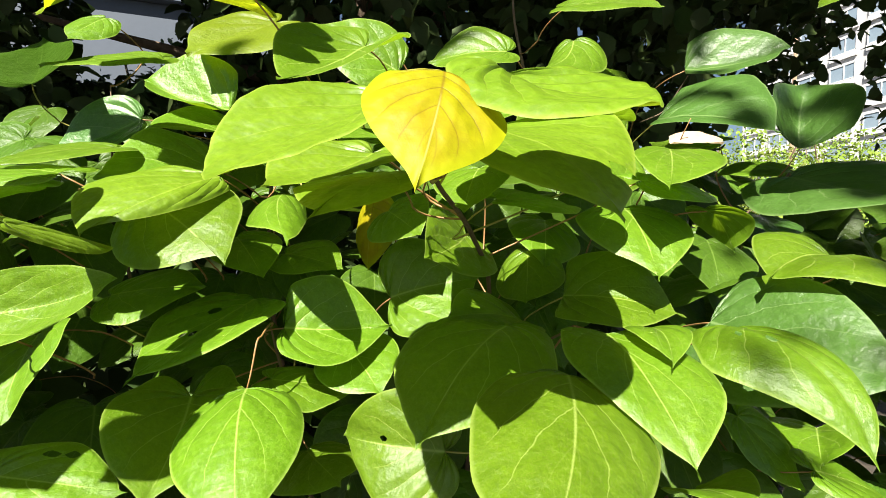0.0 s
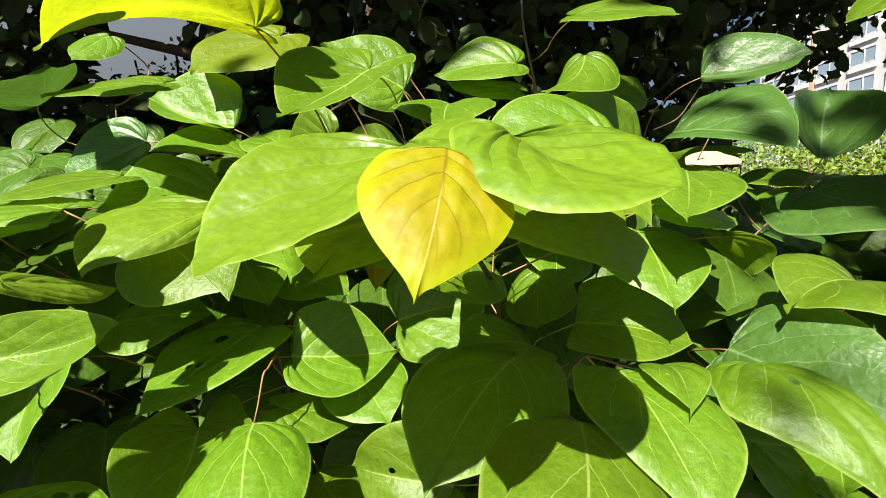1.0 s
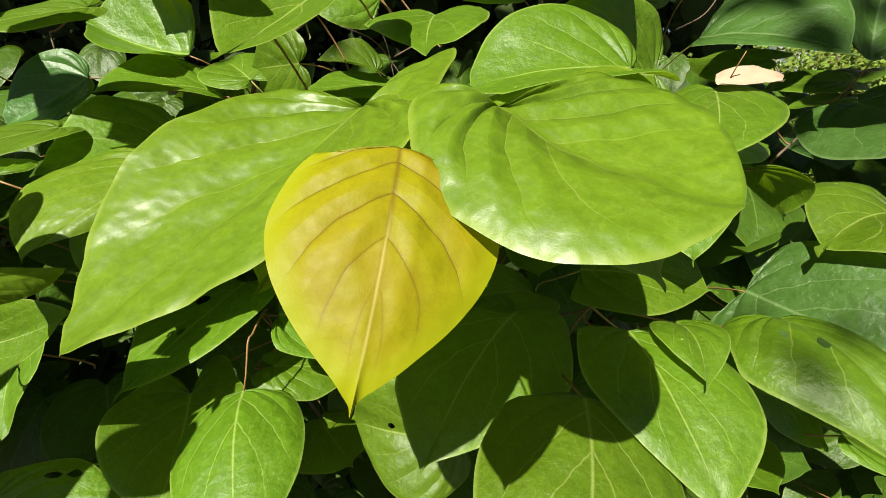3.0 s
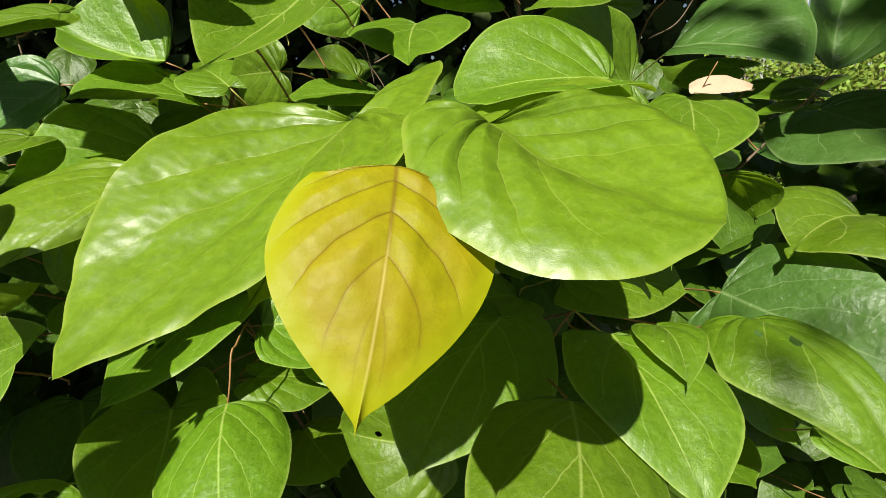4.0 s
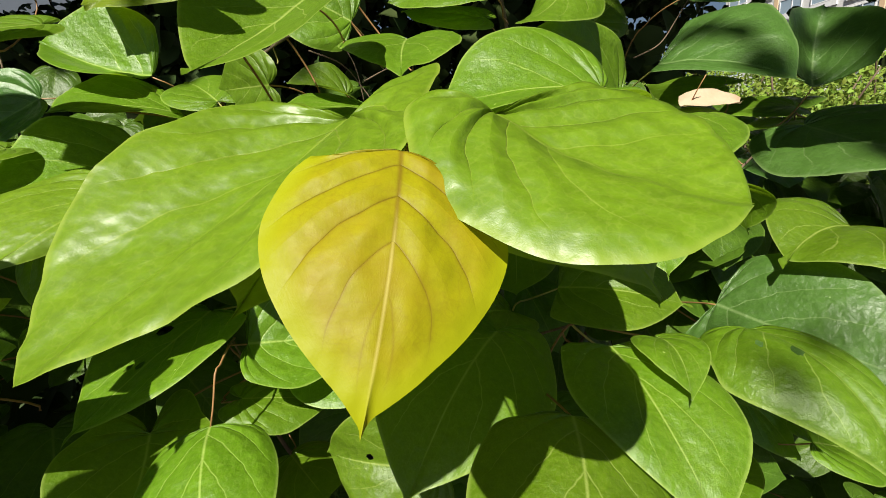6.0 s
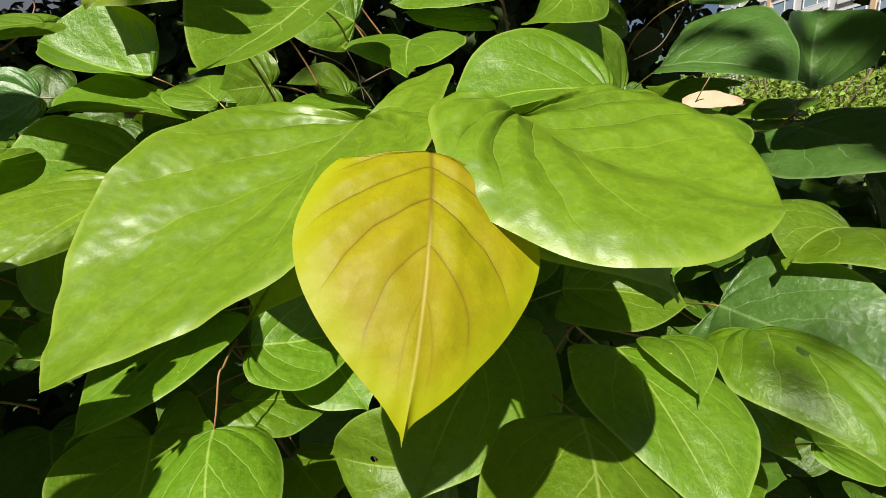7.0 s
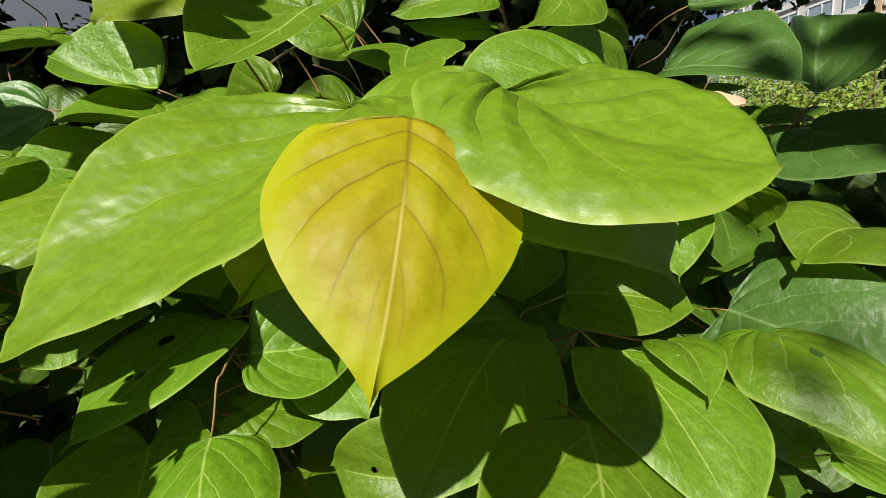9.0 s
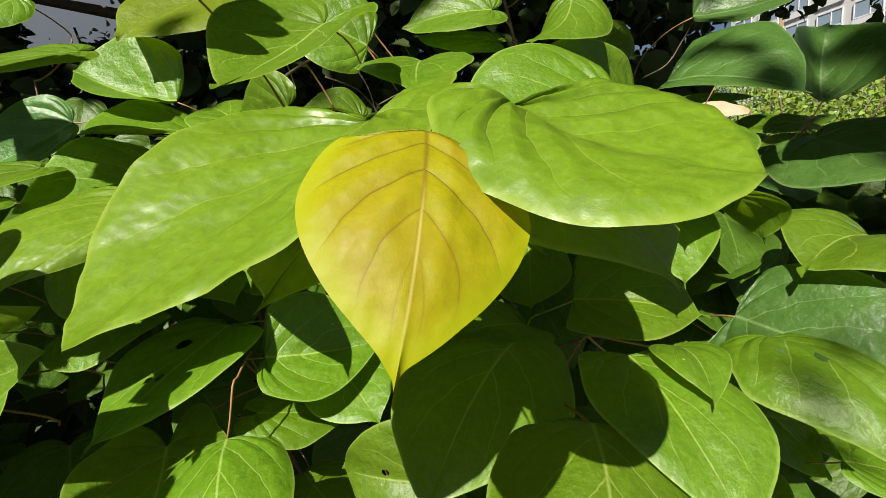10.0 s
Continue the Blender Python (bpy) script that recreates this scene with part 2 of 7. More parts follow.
def spline(points, n=6):
    """A smooth curve through points."""
    p = [Vector(q) for q in points]
    p = [2 * p[0] - p[1], *p, 2 * p[-1] - p[-2]]
    out = []
    for i in range(1, len(p) - 2):
        a, b, c, d = p[i - 1:i + 3]
        for j in range(n):
            f = j / n
            out.append(0.5 * (2 * b + (c - a) * f + (2 * a - 5 * b + 4 * c - d) * f * f + (3 * b - a - 3 * c + d) * f ** 3))
    out.append(p[-2])
    return out


# ---- ground ----
def ground_sheet():
    n, size = 60, 400.0
    axis = [math.copysign(abs(v) ** 2.6, v) * size for v in np.linspace(-1, 1, n)]
    verts = [(x, y, 0.03 * noise.noise((x * 0.8, y * 0.8, 0))) for y in axis for x in axis]
    faces = [(j * n + i, j * n + i + 1, (j + 1) * n + i + 1, (j + 1) * n + i) for j in range(n - 1) for i in range(n - 1)]
    return tagged(mesh_object("ground", verts, faces, SOIL), "bare brown soil and litter under the shrubs", "ground", kind="structure")


ground_sheet()


# ---- the broad-leaved shrub ----
shrub = tagged(new("shrub"), "dense green shrub with glossy heart-shaped leaves and red stalks", "shrub")
shrub.location = (0, 0, 0)

OUTLINE = ((0, 0), (-0.07, 0.13), (-0.11, 0.32), (-0.085, 0.56), (0.03, 0.80), (0.2, 0.96), (0.37, 1.0), (0.54, 0.90), (0.70, 0.68), (0.83, 0.40), (0.915, 0.17), (0.96, 0.06), (1, 0))

ROUND = ((0, 0), (-0.07, 0.13), (-0.11, 0.32), (-0.085, 0.56), (0.03, 0.80), (0.2, 0.96), (0.37, 1.0), (0.54, 0.97), (0.70, 0.87), (0.83, 0.71), (0.92, 0.50), (0.98, 0.26), (1, 0))


def rim(n, blunt=0.0):
    """Half a leaf's outline: (along, across) from the stalk round to the tip. blunt: 0 pointed, 1 round, below 0 drawn out into a narrow tip."""
    shape = [Vector(a).lerp(Vector(b), blunt) if 0 <= blunt <= 1 else Vector(a) * (1 - blunt) + Vector(b) * blunt for a, b in zip(OUTLINE, ROUND)]
    p = list(shape)
    p = [2 * p[0] - p[1], *p, 2 * p[-1] - p[-2]]
    out = []
    for k in range(n + 1):
        s = k * (len(shape) - 1) / n
        i = min(int(s), len(shape) - 2)
        f = s - i
        a, b, c, d = p[i:i + 4]
        out.append(0.5 * (2 * b + (c - a) * f + (2 * a - 5 * b + 4 * c - d) * f * f + (3 * b - a - 3 * c + d) * f ** 3))
    return out


def blade(length, width, fold_l, fold_r, droop, cup, bend, lobe, quilt=0.012, wave=0.02, seed=0, n=42, m=8, holes=(), blunt=(0.0, 0.0), ragged=0.03, lop=1.0, skew=0.0, curl=0.02, palm=0.44, peak=0.0):
    """Vertices, faces and leaf coordinates of a leaf that lies along +y, its upper side to +z. Folds, droop and cup are angles; bend: the midrib's sideways curve; lobe: how far the blade reaches back past the stalk; lop: the same for the left half against the right; skew: how much wider the right half is; curl: how far the margin turns down; palm: how much of the outline the veins from the stalk's end reach; peak: how far the shoulders slope away from the stalk."""
    both = width
    verts, plan, ribs, faces = [], [], [], []
    rows, gone = {}, set()
    for side in (-1, 1):
        fold = fold_l if side < 0 else fold_r
        edge = rim(n, blunt[0] if side < 0 else blunt[1])
        width = both * (1 + side * skew)
        for k in range(n + 1):
            s = k / n
            e = edge[k].copy()
            if e.x < 0:
                e.x *= lobe * (lop if side < 0 else 1.0)
            e.x += peak * e.y * max(0.0, 1 - s / 0.5)
            wob = 1 + ragged * noise.noise((s * 7.0 + seed, side * 2.0 + seed * 0.37, 4.0)) * min(1, 6 * s, 6 * (1 - s))
            root = max(0.0, (s - palm) / (1 - palm)) ** 1.15 * 0.985
            for j in range(m + 1):
                r = j / m
                u = root + ((e.x - 0.3) * wob + 0.3 - root) * r ** 1.15
                w = e.y * r * wob
                for hu, hw, ha, hb in holes:
                    du, dw = (u - hu) / ha, (side * w - hw) / hb
                    d = math.hypot(du, dw)
                    edge_d = 1 + 0.3 * noise.noise((math.atan2(dw, du) * 2, hu * 20, seed))
                    if 0.5 * edge_d < d < edge_d and r < 0.97:
                        u, w = hu + ha * du / d * edge_d, abs(hw + hb * dw / d * edge_d)
                    elif d <= 0.5 * edge_d:
                        gone.add(len(verts))
                key = (side, k, j)
                if j == 0:
                    key = (0, k, 0)
                    if key in rows:
                        rows[(side, k, j)] = rows[key]
                        continue
                a = fold * 1.15 * w / (w + 0.15) - cup * w / 2
                x = w * width / 2
                lift = quilt * width * math.sin(math.pi * (s - LEAN * r - BOW * r * r) * VEINS) ** 2 * math.sin(math.pi * min(1, r * 1.05)) * max(0, min(1, 5 * s, (0.78 - s) / 0.35))
                lift += wave * width * min(1, 4 * s) * r * r * noise.noise((side * 3.1 + seed * 1.7, s * 5.0, seed))
                lift += 0.5 * quilt * width * noise.noise((u * 6 + seed, side * w * 6, seed * 2.3))
                if r > 0.9:
                    lift -= curl * width * ((r - 0.9) / 0.1) ** 2 * min(1, 5 * s, 5 * (1 - s), 2 * e.y)
                z = x * math.sin(a) + lift
                x = side * x * math.cos(a)
                th = droop * u
                if abs(droop) < 1e-3:
                    y, zz = u * length, 0.0
                else:
                    y, zz = length / droop * math.sin(th), -length / droop * (1 - math.cos(th))
                rows[(side, k, j)] = rows[key] = len(verts)
                verts.append((x + bend * length * max(0, u) ** 2, y + z * math.sin(th), zz + z * math.cos(th)))
                plan.append((u, side * w))
                ribs.append((s, r))
        for k in range(n):
            for j in range(m):
                q = [rows[(side, k, j)], rows[(side, k, j + 1)], rows[(side, k + 1, j + 1)], rows[(side, k + 1, j)]]
                if side < 0:
                    q.reverse()
                if len(set(q)) < 3:
                    continue
                if gone.intersection(q):
                    continue
                faces.append(tuple(dict.fromkeys(q)))
    return verts, faces, plan, ribs


def leaf_mesh(data, material):
    verts, faces, plan, ribs = data
    me = bpy.data.meshes.new("leaf")
    me.from_pydata(verts, [], faces)
    me.materials.append(material)
    me.polygons.foreach_set("use_smooth", [True] * len(me.polygons))
    idx = np.empty(len(me.loops), dtype=np.int32)
    me.loops.foreach_get("vertex_index", idx)
    for name, coords in (("plan", plan), ("ribs", ribs)):
        layer = me.uv_layers.new(name=name)
        layer.data.foreach_set("uv", np.array(coords, dtype=np.float32)[idx].ravel())
    me.update()
    return me


# stems that the leaf stalks grow from: points from the ground up
STEMS = [
    ((0.05, 0.95, 0.0), (0.03, 0.80, 0.55), (0.05, 0.62, 0.98), (0.052, 0.50, 1.12), (0.024, 0.38, 1.188), (-0.004, 0.27, 1.2235), (0.004, 0.215, 1.238)),
    ((0.02, 1.0, 0.0), (0.10, 0.85, 0.6), (0.12, 0.62, 0.95), (0.09, 0.45, 1.06), (0.11, 0.37, 1.11)),
    ((-0.1, 0.95, 0.0), (-0.16, 0.8, 0.5), (-0.2, 0.6, 0.85), (-0.17, 0.47, 1.02), (-0.16, 0.41, 1.10)),
    ((-0.15, 1.0, 0.0), (-0.25, 0.9, 0.6), (-0.27, 0.72, 1.0), (-0.22, 0.58, 1.25), (-0.15, 0.52, 1.33), (-0.05, 0.55, 1.39)),
    ((0.12, 1.0, 0.0), (0.2, 0.9, 0.6), (0.28, 0.7, 1.0), (0.36, 0.6, 1.16), (0.46, 0.60, 1.26)),
    ((0.1, 1.05, 0.0), (0.14, 0.95, 0.7), (0.15, 0.8, 1.1), (0.13, 0.68, 1.35), (0.10, 0.66, 1.52), (0.13, 0.66, 1.70)),
    ((-0.2, 1.05, 0.0), (-0.4, 0.9, 0.6), (-0.46, 0.7, 1.0), (-0.42, 0.58, 1.22), (-0.40, 0.55, 1.36)),
    ((0.2, 1.05, 0.0), (0.34, 0.8, 0.5), (0.32, 0.58, 0.9), (0.27, 0.46, 1.06)),
    ((-0.05, 1.0, 0.0), (-0.05, 0.75, 0.5), (-0.06, 0.55, 0.8), (-0.07, 0.45, 0.98)),
]
stem_points = []
for k, path in enumerate(STEMS):
    line = spline(path, 8)
    stem_points += line[8:]
    tube("stem", line, 0.0048, 0.0008, BARK, shrub, 8, "thin brown woody stem" if k == 0 else "")
stem_array = np.array([tuple(p) for p in stem_points])
leaf_count = 0


def stalk(base, back, up, material, parent, knee=None):
    """A thin leaf stalk that leaves the blade backwards, bends inwards and joins the nearest stem."""
    back = Vector((back.x, max(back.y, 0.1), min(back.z, 0.35))) - 0.45 * up
    back.normalize()
    if knee:
        back = Vector(knee).normalized()
        knee = base + Vector(knee)
    else:
        knee = base + back * 0.032 + Vector((0, 0.028, -0.012))
    d = stem_array - np.array(knee)
    dist = np.sqrt((d ** 2).sum(1)) + np.where(d[:, 1] < 0.0, 0.1, 0.0)
    end = Vector(stem_array[int(dist.argmin())])
    if (end - knee).length > 0.13:
        end = knee + Vector((0.01, 0.09, -0.07))
    gap = (end - knee).length
    pts = bezier(base - up * 0.0014 - back * 0.001, base - up * 0.001 + back * 0.025, knee - Vector((0, 0.012, -0.004)), knee, 6)
    pts += bezier(knee, knee + Vector((0, 0.012, -0.004)) + back * 0.02, end + Vector((0, 0.02, 0.0)) * min(1, gap * 8), end, 8)[1:]
    return tube("stalk", pts, 0.0007, 0.0010, material, parent, 6)


def leaf(at, turn, length, width, fold_l, fold_r, droop, cup, bend=0.0, lobe=1.0, look_="green", label="", quilt=0.013, wave=0.05, holes=(), n=42, m=8, stalked=True, blunt=(0.0, 0.0), lop=1.0, skew=0.0, curl=0.02, knee=None):
    """One leaf of the shrub, with its stalk. at: where blade and stalk meet; turn: Euler degrees."""
    global leaf_count
    leaf_count += 1
    me = leaf_mesh(blade(length, width, fold_l, fold_r, droop, cup, bend, lobe, quilt, wave, leaf_count, n, m, holes, blunt, 0.03, lop, skew, curl, 0.30 if look_ == "yellow" else 0.44, 0.125 if look_ == "yellow" else 0.0), MATS[look_])
    ob = new("leaf", me)
    ob.matrix_basis = pose(*at, *turn)
    ob.parent = shrub
    if label:
        ob["label"] = label
    if stalked:
        back = -(ob.matrix_basis.to_3x3() @ Vector((0, 1, 0)))
        st = stalk(Vector(at), back, ob.matrix_basis.to_3x3() @ Vector((0, 0, 1)), STALK_RED if leaf_count % 3 else STALK_GREEN, None, knee)
        st.data.transform(ob.matrix_basis.inverted())
        st.parent = ob
    return ob


inner_verts, inner_faces, inner_plan, inner_ribs = [], [], [], []


def inner_leaf(at, turn, *form):
    """One of the leaves deep inside the shrub, too far in to tell apart."""
    k = len(inner_verts)
    v, f, p, q = blade(*form, 0.018, 0.05, k * 0.01, 20, 4)
    m = pose(*at, *turn)
    inner_verts.extend(tuple(m @ Vector(c)) for c in v)
    inner_faces.extend(tuple(j + k for j in face) for face in f)
    inner_plan.extend(p)
    inner_ribs.extend(q)


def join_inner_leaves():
    ob = new("inner_leaves", leaf_mesh((inner_verts, inner_faces, inner_plan, inner_ribs), INNER_SHADE))
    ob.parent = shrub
    ob["kind"], ob["label"] = "stuff", "leaves deep inside the shrub, with shade put into their colour"


leaf((-0.1508, 0.3364, 1.0698), (4.6, 5.3, -164.4), 0.1278, 0.0901, -0.26, -0.14, 0.94, 0.29, -0.049, 0.08, knee=(0.004, 0.02, 0.035), blunt=(-0.01, -0.0), lop=0.96, skew=0.023)
leaf((-0.1417, 0.3949, 1.1031), (-14.8, 40.1, -79.0), 0.0998, 0.1014, 0.41, 0.21, -0.18, -0.21, -0.107, 0.48, blunt=(-0.24, -0.19), lop=0.48, skew=-0.043)
leaf((0.0523, 0.3637, 1.1118), (-0.5, 6.7, 147.4), 0.1369, 0.1189, -0.19, 0.47, 0.77, 0.63, 0.061, 1.23, blunt=(-0.1, -0.05), lop=1.49, skew=0.039)
leaf((0.0756, 0.2646, 1.1059), (-8.5, -16.4, 176.7), 0.1257, 0.1001, -0.05, -0.23, 0.30, 0.18, 0.193, 0.07, blunt=(-0.07, 0.37), lop=1.01, skew=0.05)
leaf((0.1166, 0.3155, 1.1176), (-0.4, -9.4, -177.7), 0.1164, 0.0899, 0.27, 0.13, 0.82, 0.39, -0.127, 0.19, blunt=(-0.2, -0.19), lop=1.01, skew=-0.071)
leaf((0.1468, 0.3180, 1.1206), (20.7, -1.0, -178.8), 0.0637, 0.0406, 0.29, 0.23, 1.04, 0.40, 0.204, 1.08, blunt=(-0.08, -0.57), lop=1.19, skew=0.045)
leaf((0.2090, 0.3182, 1.1210), (13.4, -27.3, -169.9), 0.1151, 0.0719, 0.87, -0.38, 1.38, 0.83, -0.226, 1.50, holes=((0.30, 0.12, 0.035, 0.07), (0.19, 0.35, 0.03, 0.05), (0.24, 0.03, 0.012, 0.02)), n=90, m=22, blunt=(-0.17, -0.04), lop=-0.87, skew=0.371)
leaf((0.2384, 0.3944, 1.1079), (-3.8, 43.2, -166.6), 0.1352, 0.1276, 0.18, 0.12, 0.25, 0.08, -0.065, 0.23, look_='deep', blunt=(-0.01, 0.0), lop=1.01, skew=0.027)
leaf((0.1074, 0.3956, 1.1313), (9.7, 30.6, -115.9), 0.1020, 0.1005, 0.28, 0.25, 0.74, -0.01, -0.062, 0.03, blunt=(-0.33, -0.43), lop=1.0, skew=-0.087)
leaf((0.1683, 0.4185, 1.2095), (-14.3, -7.8, -180.3), 0.1052, 0.0939, 0.35, 0.04, 0.70, 0.47, -0.022, 0.84, blunt=(-0.14, -0.31), lop=1.0, skew=0.062)
leaf((0.0235, 0.4525, 1.1833), (-18.3, -44.1, -180.7), 0.1021, 0.0882, 0.15, 0.30, 0.09, -0.06, 0.154, 1.57, blunt=(-0.13, -0.08), lop=0.68, skew=-0.038)
leaf((0.1208, 0.5319, 1.1981), (-26.4, -16.6, 178.5), 0.0915, 0.0857, 0.07, 0.08, 0.26, 0.24, -0.003, 1.15)
leaf((0.0915, 0.4834, 1.1651), (-33.6, 8.6, 164.9), 0.0860, 0.0775, -0.09, -0.14, -0.09, 0.49, 0.021, 1.20)
leaf((-0.0541, 0.4597, 1.1187), (40.6, 56.3, -64.6), 0.0940, 0.1118, 0.26, 0.23, 0.45, -0.06, 0.056, 0.62)
leaf((0.0733, 0.4193, 1.1042), (23.1, -18.2, 124.2), 0.0895, 0.0818, 0.23, 0.23, 0.47, 0.08, -0.008, 1.17)
leaf((-0.1530, 0.3930, 1.0565), (-9.7, 17.3, -79.4), 0.0772, 0.0657, 0.01, 0.04, 0.24, 0.31, 0.003, 1.83, blunt=(-0.0, -0.38), lop=0.7, skew=0.038)
leaf((-0.0955, 0.4372, 1.0750), (-13.7, 15.8, -149.5), 0.0774, 0.0824, 0.14, 0.12, 0.31, 0.17, 0.010, 1.20)
leaf((0.0016, 0.3488, 1.0128), (13.5, -59.9, 82.7), 0.0930, 0.0981, 0.12, 0.46, 0.78, 0.20, 0.084, 1.20, holes=((0.55, 0.1, 0.03, 0.05),), n=90, m=22, blunt=(-0.09, 0.31), lop=1.0, skew=-0.037)
leaf((-0.1382, 0.4388, 0.9658), (8.2, 9.3, -144.8), 0.0928, 0.0883, -0.02, -0.02, 0.06, 0.40, -0.007, 1.22)
leaf((-0.2048, 0.3555, 1.0556), (-21.4, -3.8, -159.3), 0.0929, 0.1016, 0.36, 0.39, 0.10, -0.17, 0.143, 1.91, blunt=(-0.0, 0.02), lop=1.76, skew=0.016)
leaf((-0.1776, 0.4185, 1.1244), (-15.8, -0.8, 154.3), 0.1279, 0.1077, 0.07, 0.11, 0.14, -0.06, -0.031, 0.31, holes=((0.24, 0.3, 0.05, 0.09), (0.5, 0.08, 0.025, 0.05), (0.53, 0.2, 0.02, 0.04)), n=90, m=22, blunt=(-0.06, -0.17), lop=1.0, skew=0.033)
leaf((-0.3017, 0.2707, 1.1408), (-3.6, 64.0, -83.5), 0.1055, 0.0557, 0.08, 0.09, -0.50, -0.68, -0.148, 1.95, blunt=(0.29, 0.04), lop=1.0, skew=0.026)
leaf((-0.3426, 0.3741, 1.1031), (-26.4, 19.4, -172.7), 0.0862, 0.0783, 0.26, 0.23, 0.45, -0.02, -0.005, 1.00)
leaf((-0.2822, 0.2683, 1.0411), (-9.0, 29.5, -93.5), 0.0802, 0.0647, 0.06, 0.09, 0.32, 0.39, -0.068, 1.43, holes=((0.3, -0.6, 0.06, 0.07), (0.45, -0.65, 0.05, 0.08)), n=90, m=22, blunt=(-0.25, 0.0), lop=0.99, skew=0.073)
leaf((-0.2393, 0.3647, 1.2149), (-20.0, 39.8, -135.9), 0.1066, 0.1012, -0.14, 0.02, 0.39, 0.26, 0.084, 0.83, blunt=(0.07, -0.6), lop=1.0, skew=-0.045)
leaf((-0.1847, 0.3749, 1.2349), (-12.0, -15.7, 169.7), 0.1111, 0.0890, -0.53, -0.03, 0.57, 0.23, 0.165, -0.37, look_='fresh', blunt=(-0.43, 0.21), lop=1.49, skew=0.619)
leaf((-0.1439, 0.4114, 1.2228), (-4.8, -0.1, -172.8), 0.1178, 0.0590, -0.10, -0.09, 0.58, 0.98, -0.203, 1.23, blunt=(0.05, -0.72), lop=1.04, skew=0.119)
leaf((-0.0324, 0.2798, 1.2287), (-9.0, 1.7, 161.6), 0.0983, 0.0756, -0.13, -0.02, 0.32, -0.10, -0.034, 1.21, look_='fresh', blunt=(-0.15, -0.52), lop=1.04, skew=0.044)
leaf((-0.0430, 0.2817, 1.2401), (-27.1, 1.4, 149.1), 0.0800, 0.0822, 0.03, 0.46, -0.31, -0.05, 0.118, 1.42, look_='fresh', blunt=(-0.25, -0.18), lop=2.82, skew=0.087)
leaf((-0.0184, 0.2166, 1.2586), (-27.3, 25.6, 142.3), 0.1068, 0.0820, -0.64, 0.58, -0.05, -0.59, 0.123, 0.73, look_='fresh', quilt=0.034, wave=0.05, n=70, m=14, blunt=(0.38, 0.48), lop=5.74, skew=0.138)
leaf((0.0012, 0.1525, 1.2478), (-35.7, -11.8, 186.1), 0.0550, 0.0469, -0.24, -0.19, 0.60, 0.01, 0.052, 0.1, look_='yellow', label='young leaf turned yellow with brownish veins', quilt=0.016, wave=0.03, n=70, m=14, blunt=(-0.13, -0.12), lop=1.0, skew=0.007, curl=0.0)
leaf((0.0244, 0.1764, 1.2555), (-36.6, -17.7, -124.1), 0.0604, 0.0809, 0.78, -0.53, -0.53, 0.18, 0.000, 1.87, look_='fresh', quilt=0.024, wave=0.012, n=70, m=14, blunt=(1.07, 0.91), lop=0.26, skew=-0.187, curl=0.05)
leaf((0.1138, 0.3304, 1.2747), (6.8, -34.2, 102.6), 0.0932, 0.1098, 0.38, 0.19, 0.43, -0.21, 0.029, 1.23, blunt=(0.6, 0.64), lop=0.89, skew=-0.016)
leaf((0.1921, 0.4867, 1.2803), (-1.0, -67.7, 118.4), 0.1400, 0.1346, 0.19, 0.35, 0.04, -0.10, 0.012, 0.82, blunt=(0.6, 0.66), lop=1.0, skew=-0.011)
leaf((0.0301, 0.3709, 1.2413), (-19.2, 4.3, 162.9), 0.0742, 0.0630, 0.17, 0.12, 0.40, 0.13, -0.000, 1.17)
leaf((0.0419, 0.3444, 1.2149), (4.5, 17.0, -66.0), 0.0847, 0.0761, 0.09, 0.12, 0.35, 0.23, 0.001, 1.20)
leaf((-0.0659, 0.3924, 1.3468), (-35.6, -7.3, 153.7), 0.1273, 0.1126, -0.00, 0.37, -0.29, -0.53, -0.171, 2.03, blunt=(-0.71, -0.34), lop=1.06, skew=-0.069)
leaf((-0.2529, 0.5389, 1.3287), (8.4, -39.5, 77.7), 0.1101, 0.1342, 0.70, 0.72, -0.47, 0.14, 0.107, 0.22, blunt=(0.02, 0.78), lop=0.99, skew=-0.025)
leaf((-0.2532, 0.4137, 1.3456), (-10.7, -21.8, 127.9), 0.0880, 0.0792, 0.14, 0.12, 0.19, 0.22, 0.002, 1.20, stalked=False)
leaf((-0.2222, 0.5210, 1.2904), (16.0, -20.7, 131.6), 0.1044, 0.0900, 0.09, 0.26, 0.54, 0.03, -0.038, -0.08, blunt=(-0.36, 0.13), lop=1.16, skew=0.345)
leaf((-0.2095, 0.4275, 1.2461), (-3.0, -24.9, 141.5), 0.0992, 0.0887, 0.18, 0.23, 0.24, -0.30, 0.015, 0.49, blunt=(0.04, -0.04), lop=0.02, skew=0.354)
leaf((-0.2843, 0.3950, 1.2622), (-6.4, -10.9, 147.8), 0.0847, 0.0761, 0.09, 0.08, 0.34, 0.16, 0.000, 1.19)
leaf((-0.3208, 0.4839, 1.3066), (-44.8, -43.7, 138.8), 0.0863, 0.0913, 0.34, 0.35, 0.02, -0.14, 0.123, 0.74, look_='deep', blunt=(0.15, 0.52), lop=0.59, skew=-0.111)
leaf((-0.2794, 0.3294, 1.2338), (8.0, -16.8, 74.6), 0.0868, 0.0791, 0.08, 0.04, 0.12, 0.36, 0.003, 0.99)
leaf((-0.2128, 0.5881, 1.4504), (-35.0, -20.7, 148.7), 0.1237, 0.1245, -0.05, 0.23, -0.02, 0.03, 0.020, 1.75, look_='young')
leaf((-0.1370, 0.3399, 1.3618), (19.9, -6.9, 119.4), 0.1453, 0.1177, 0.61, 0.25, 1.11, 0.29, 0.302, 1.10, look_='young', blunt=(-0.05, -0.04), lop=0.64, skew=-0.09)
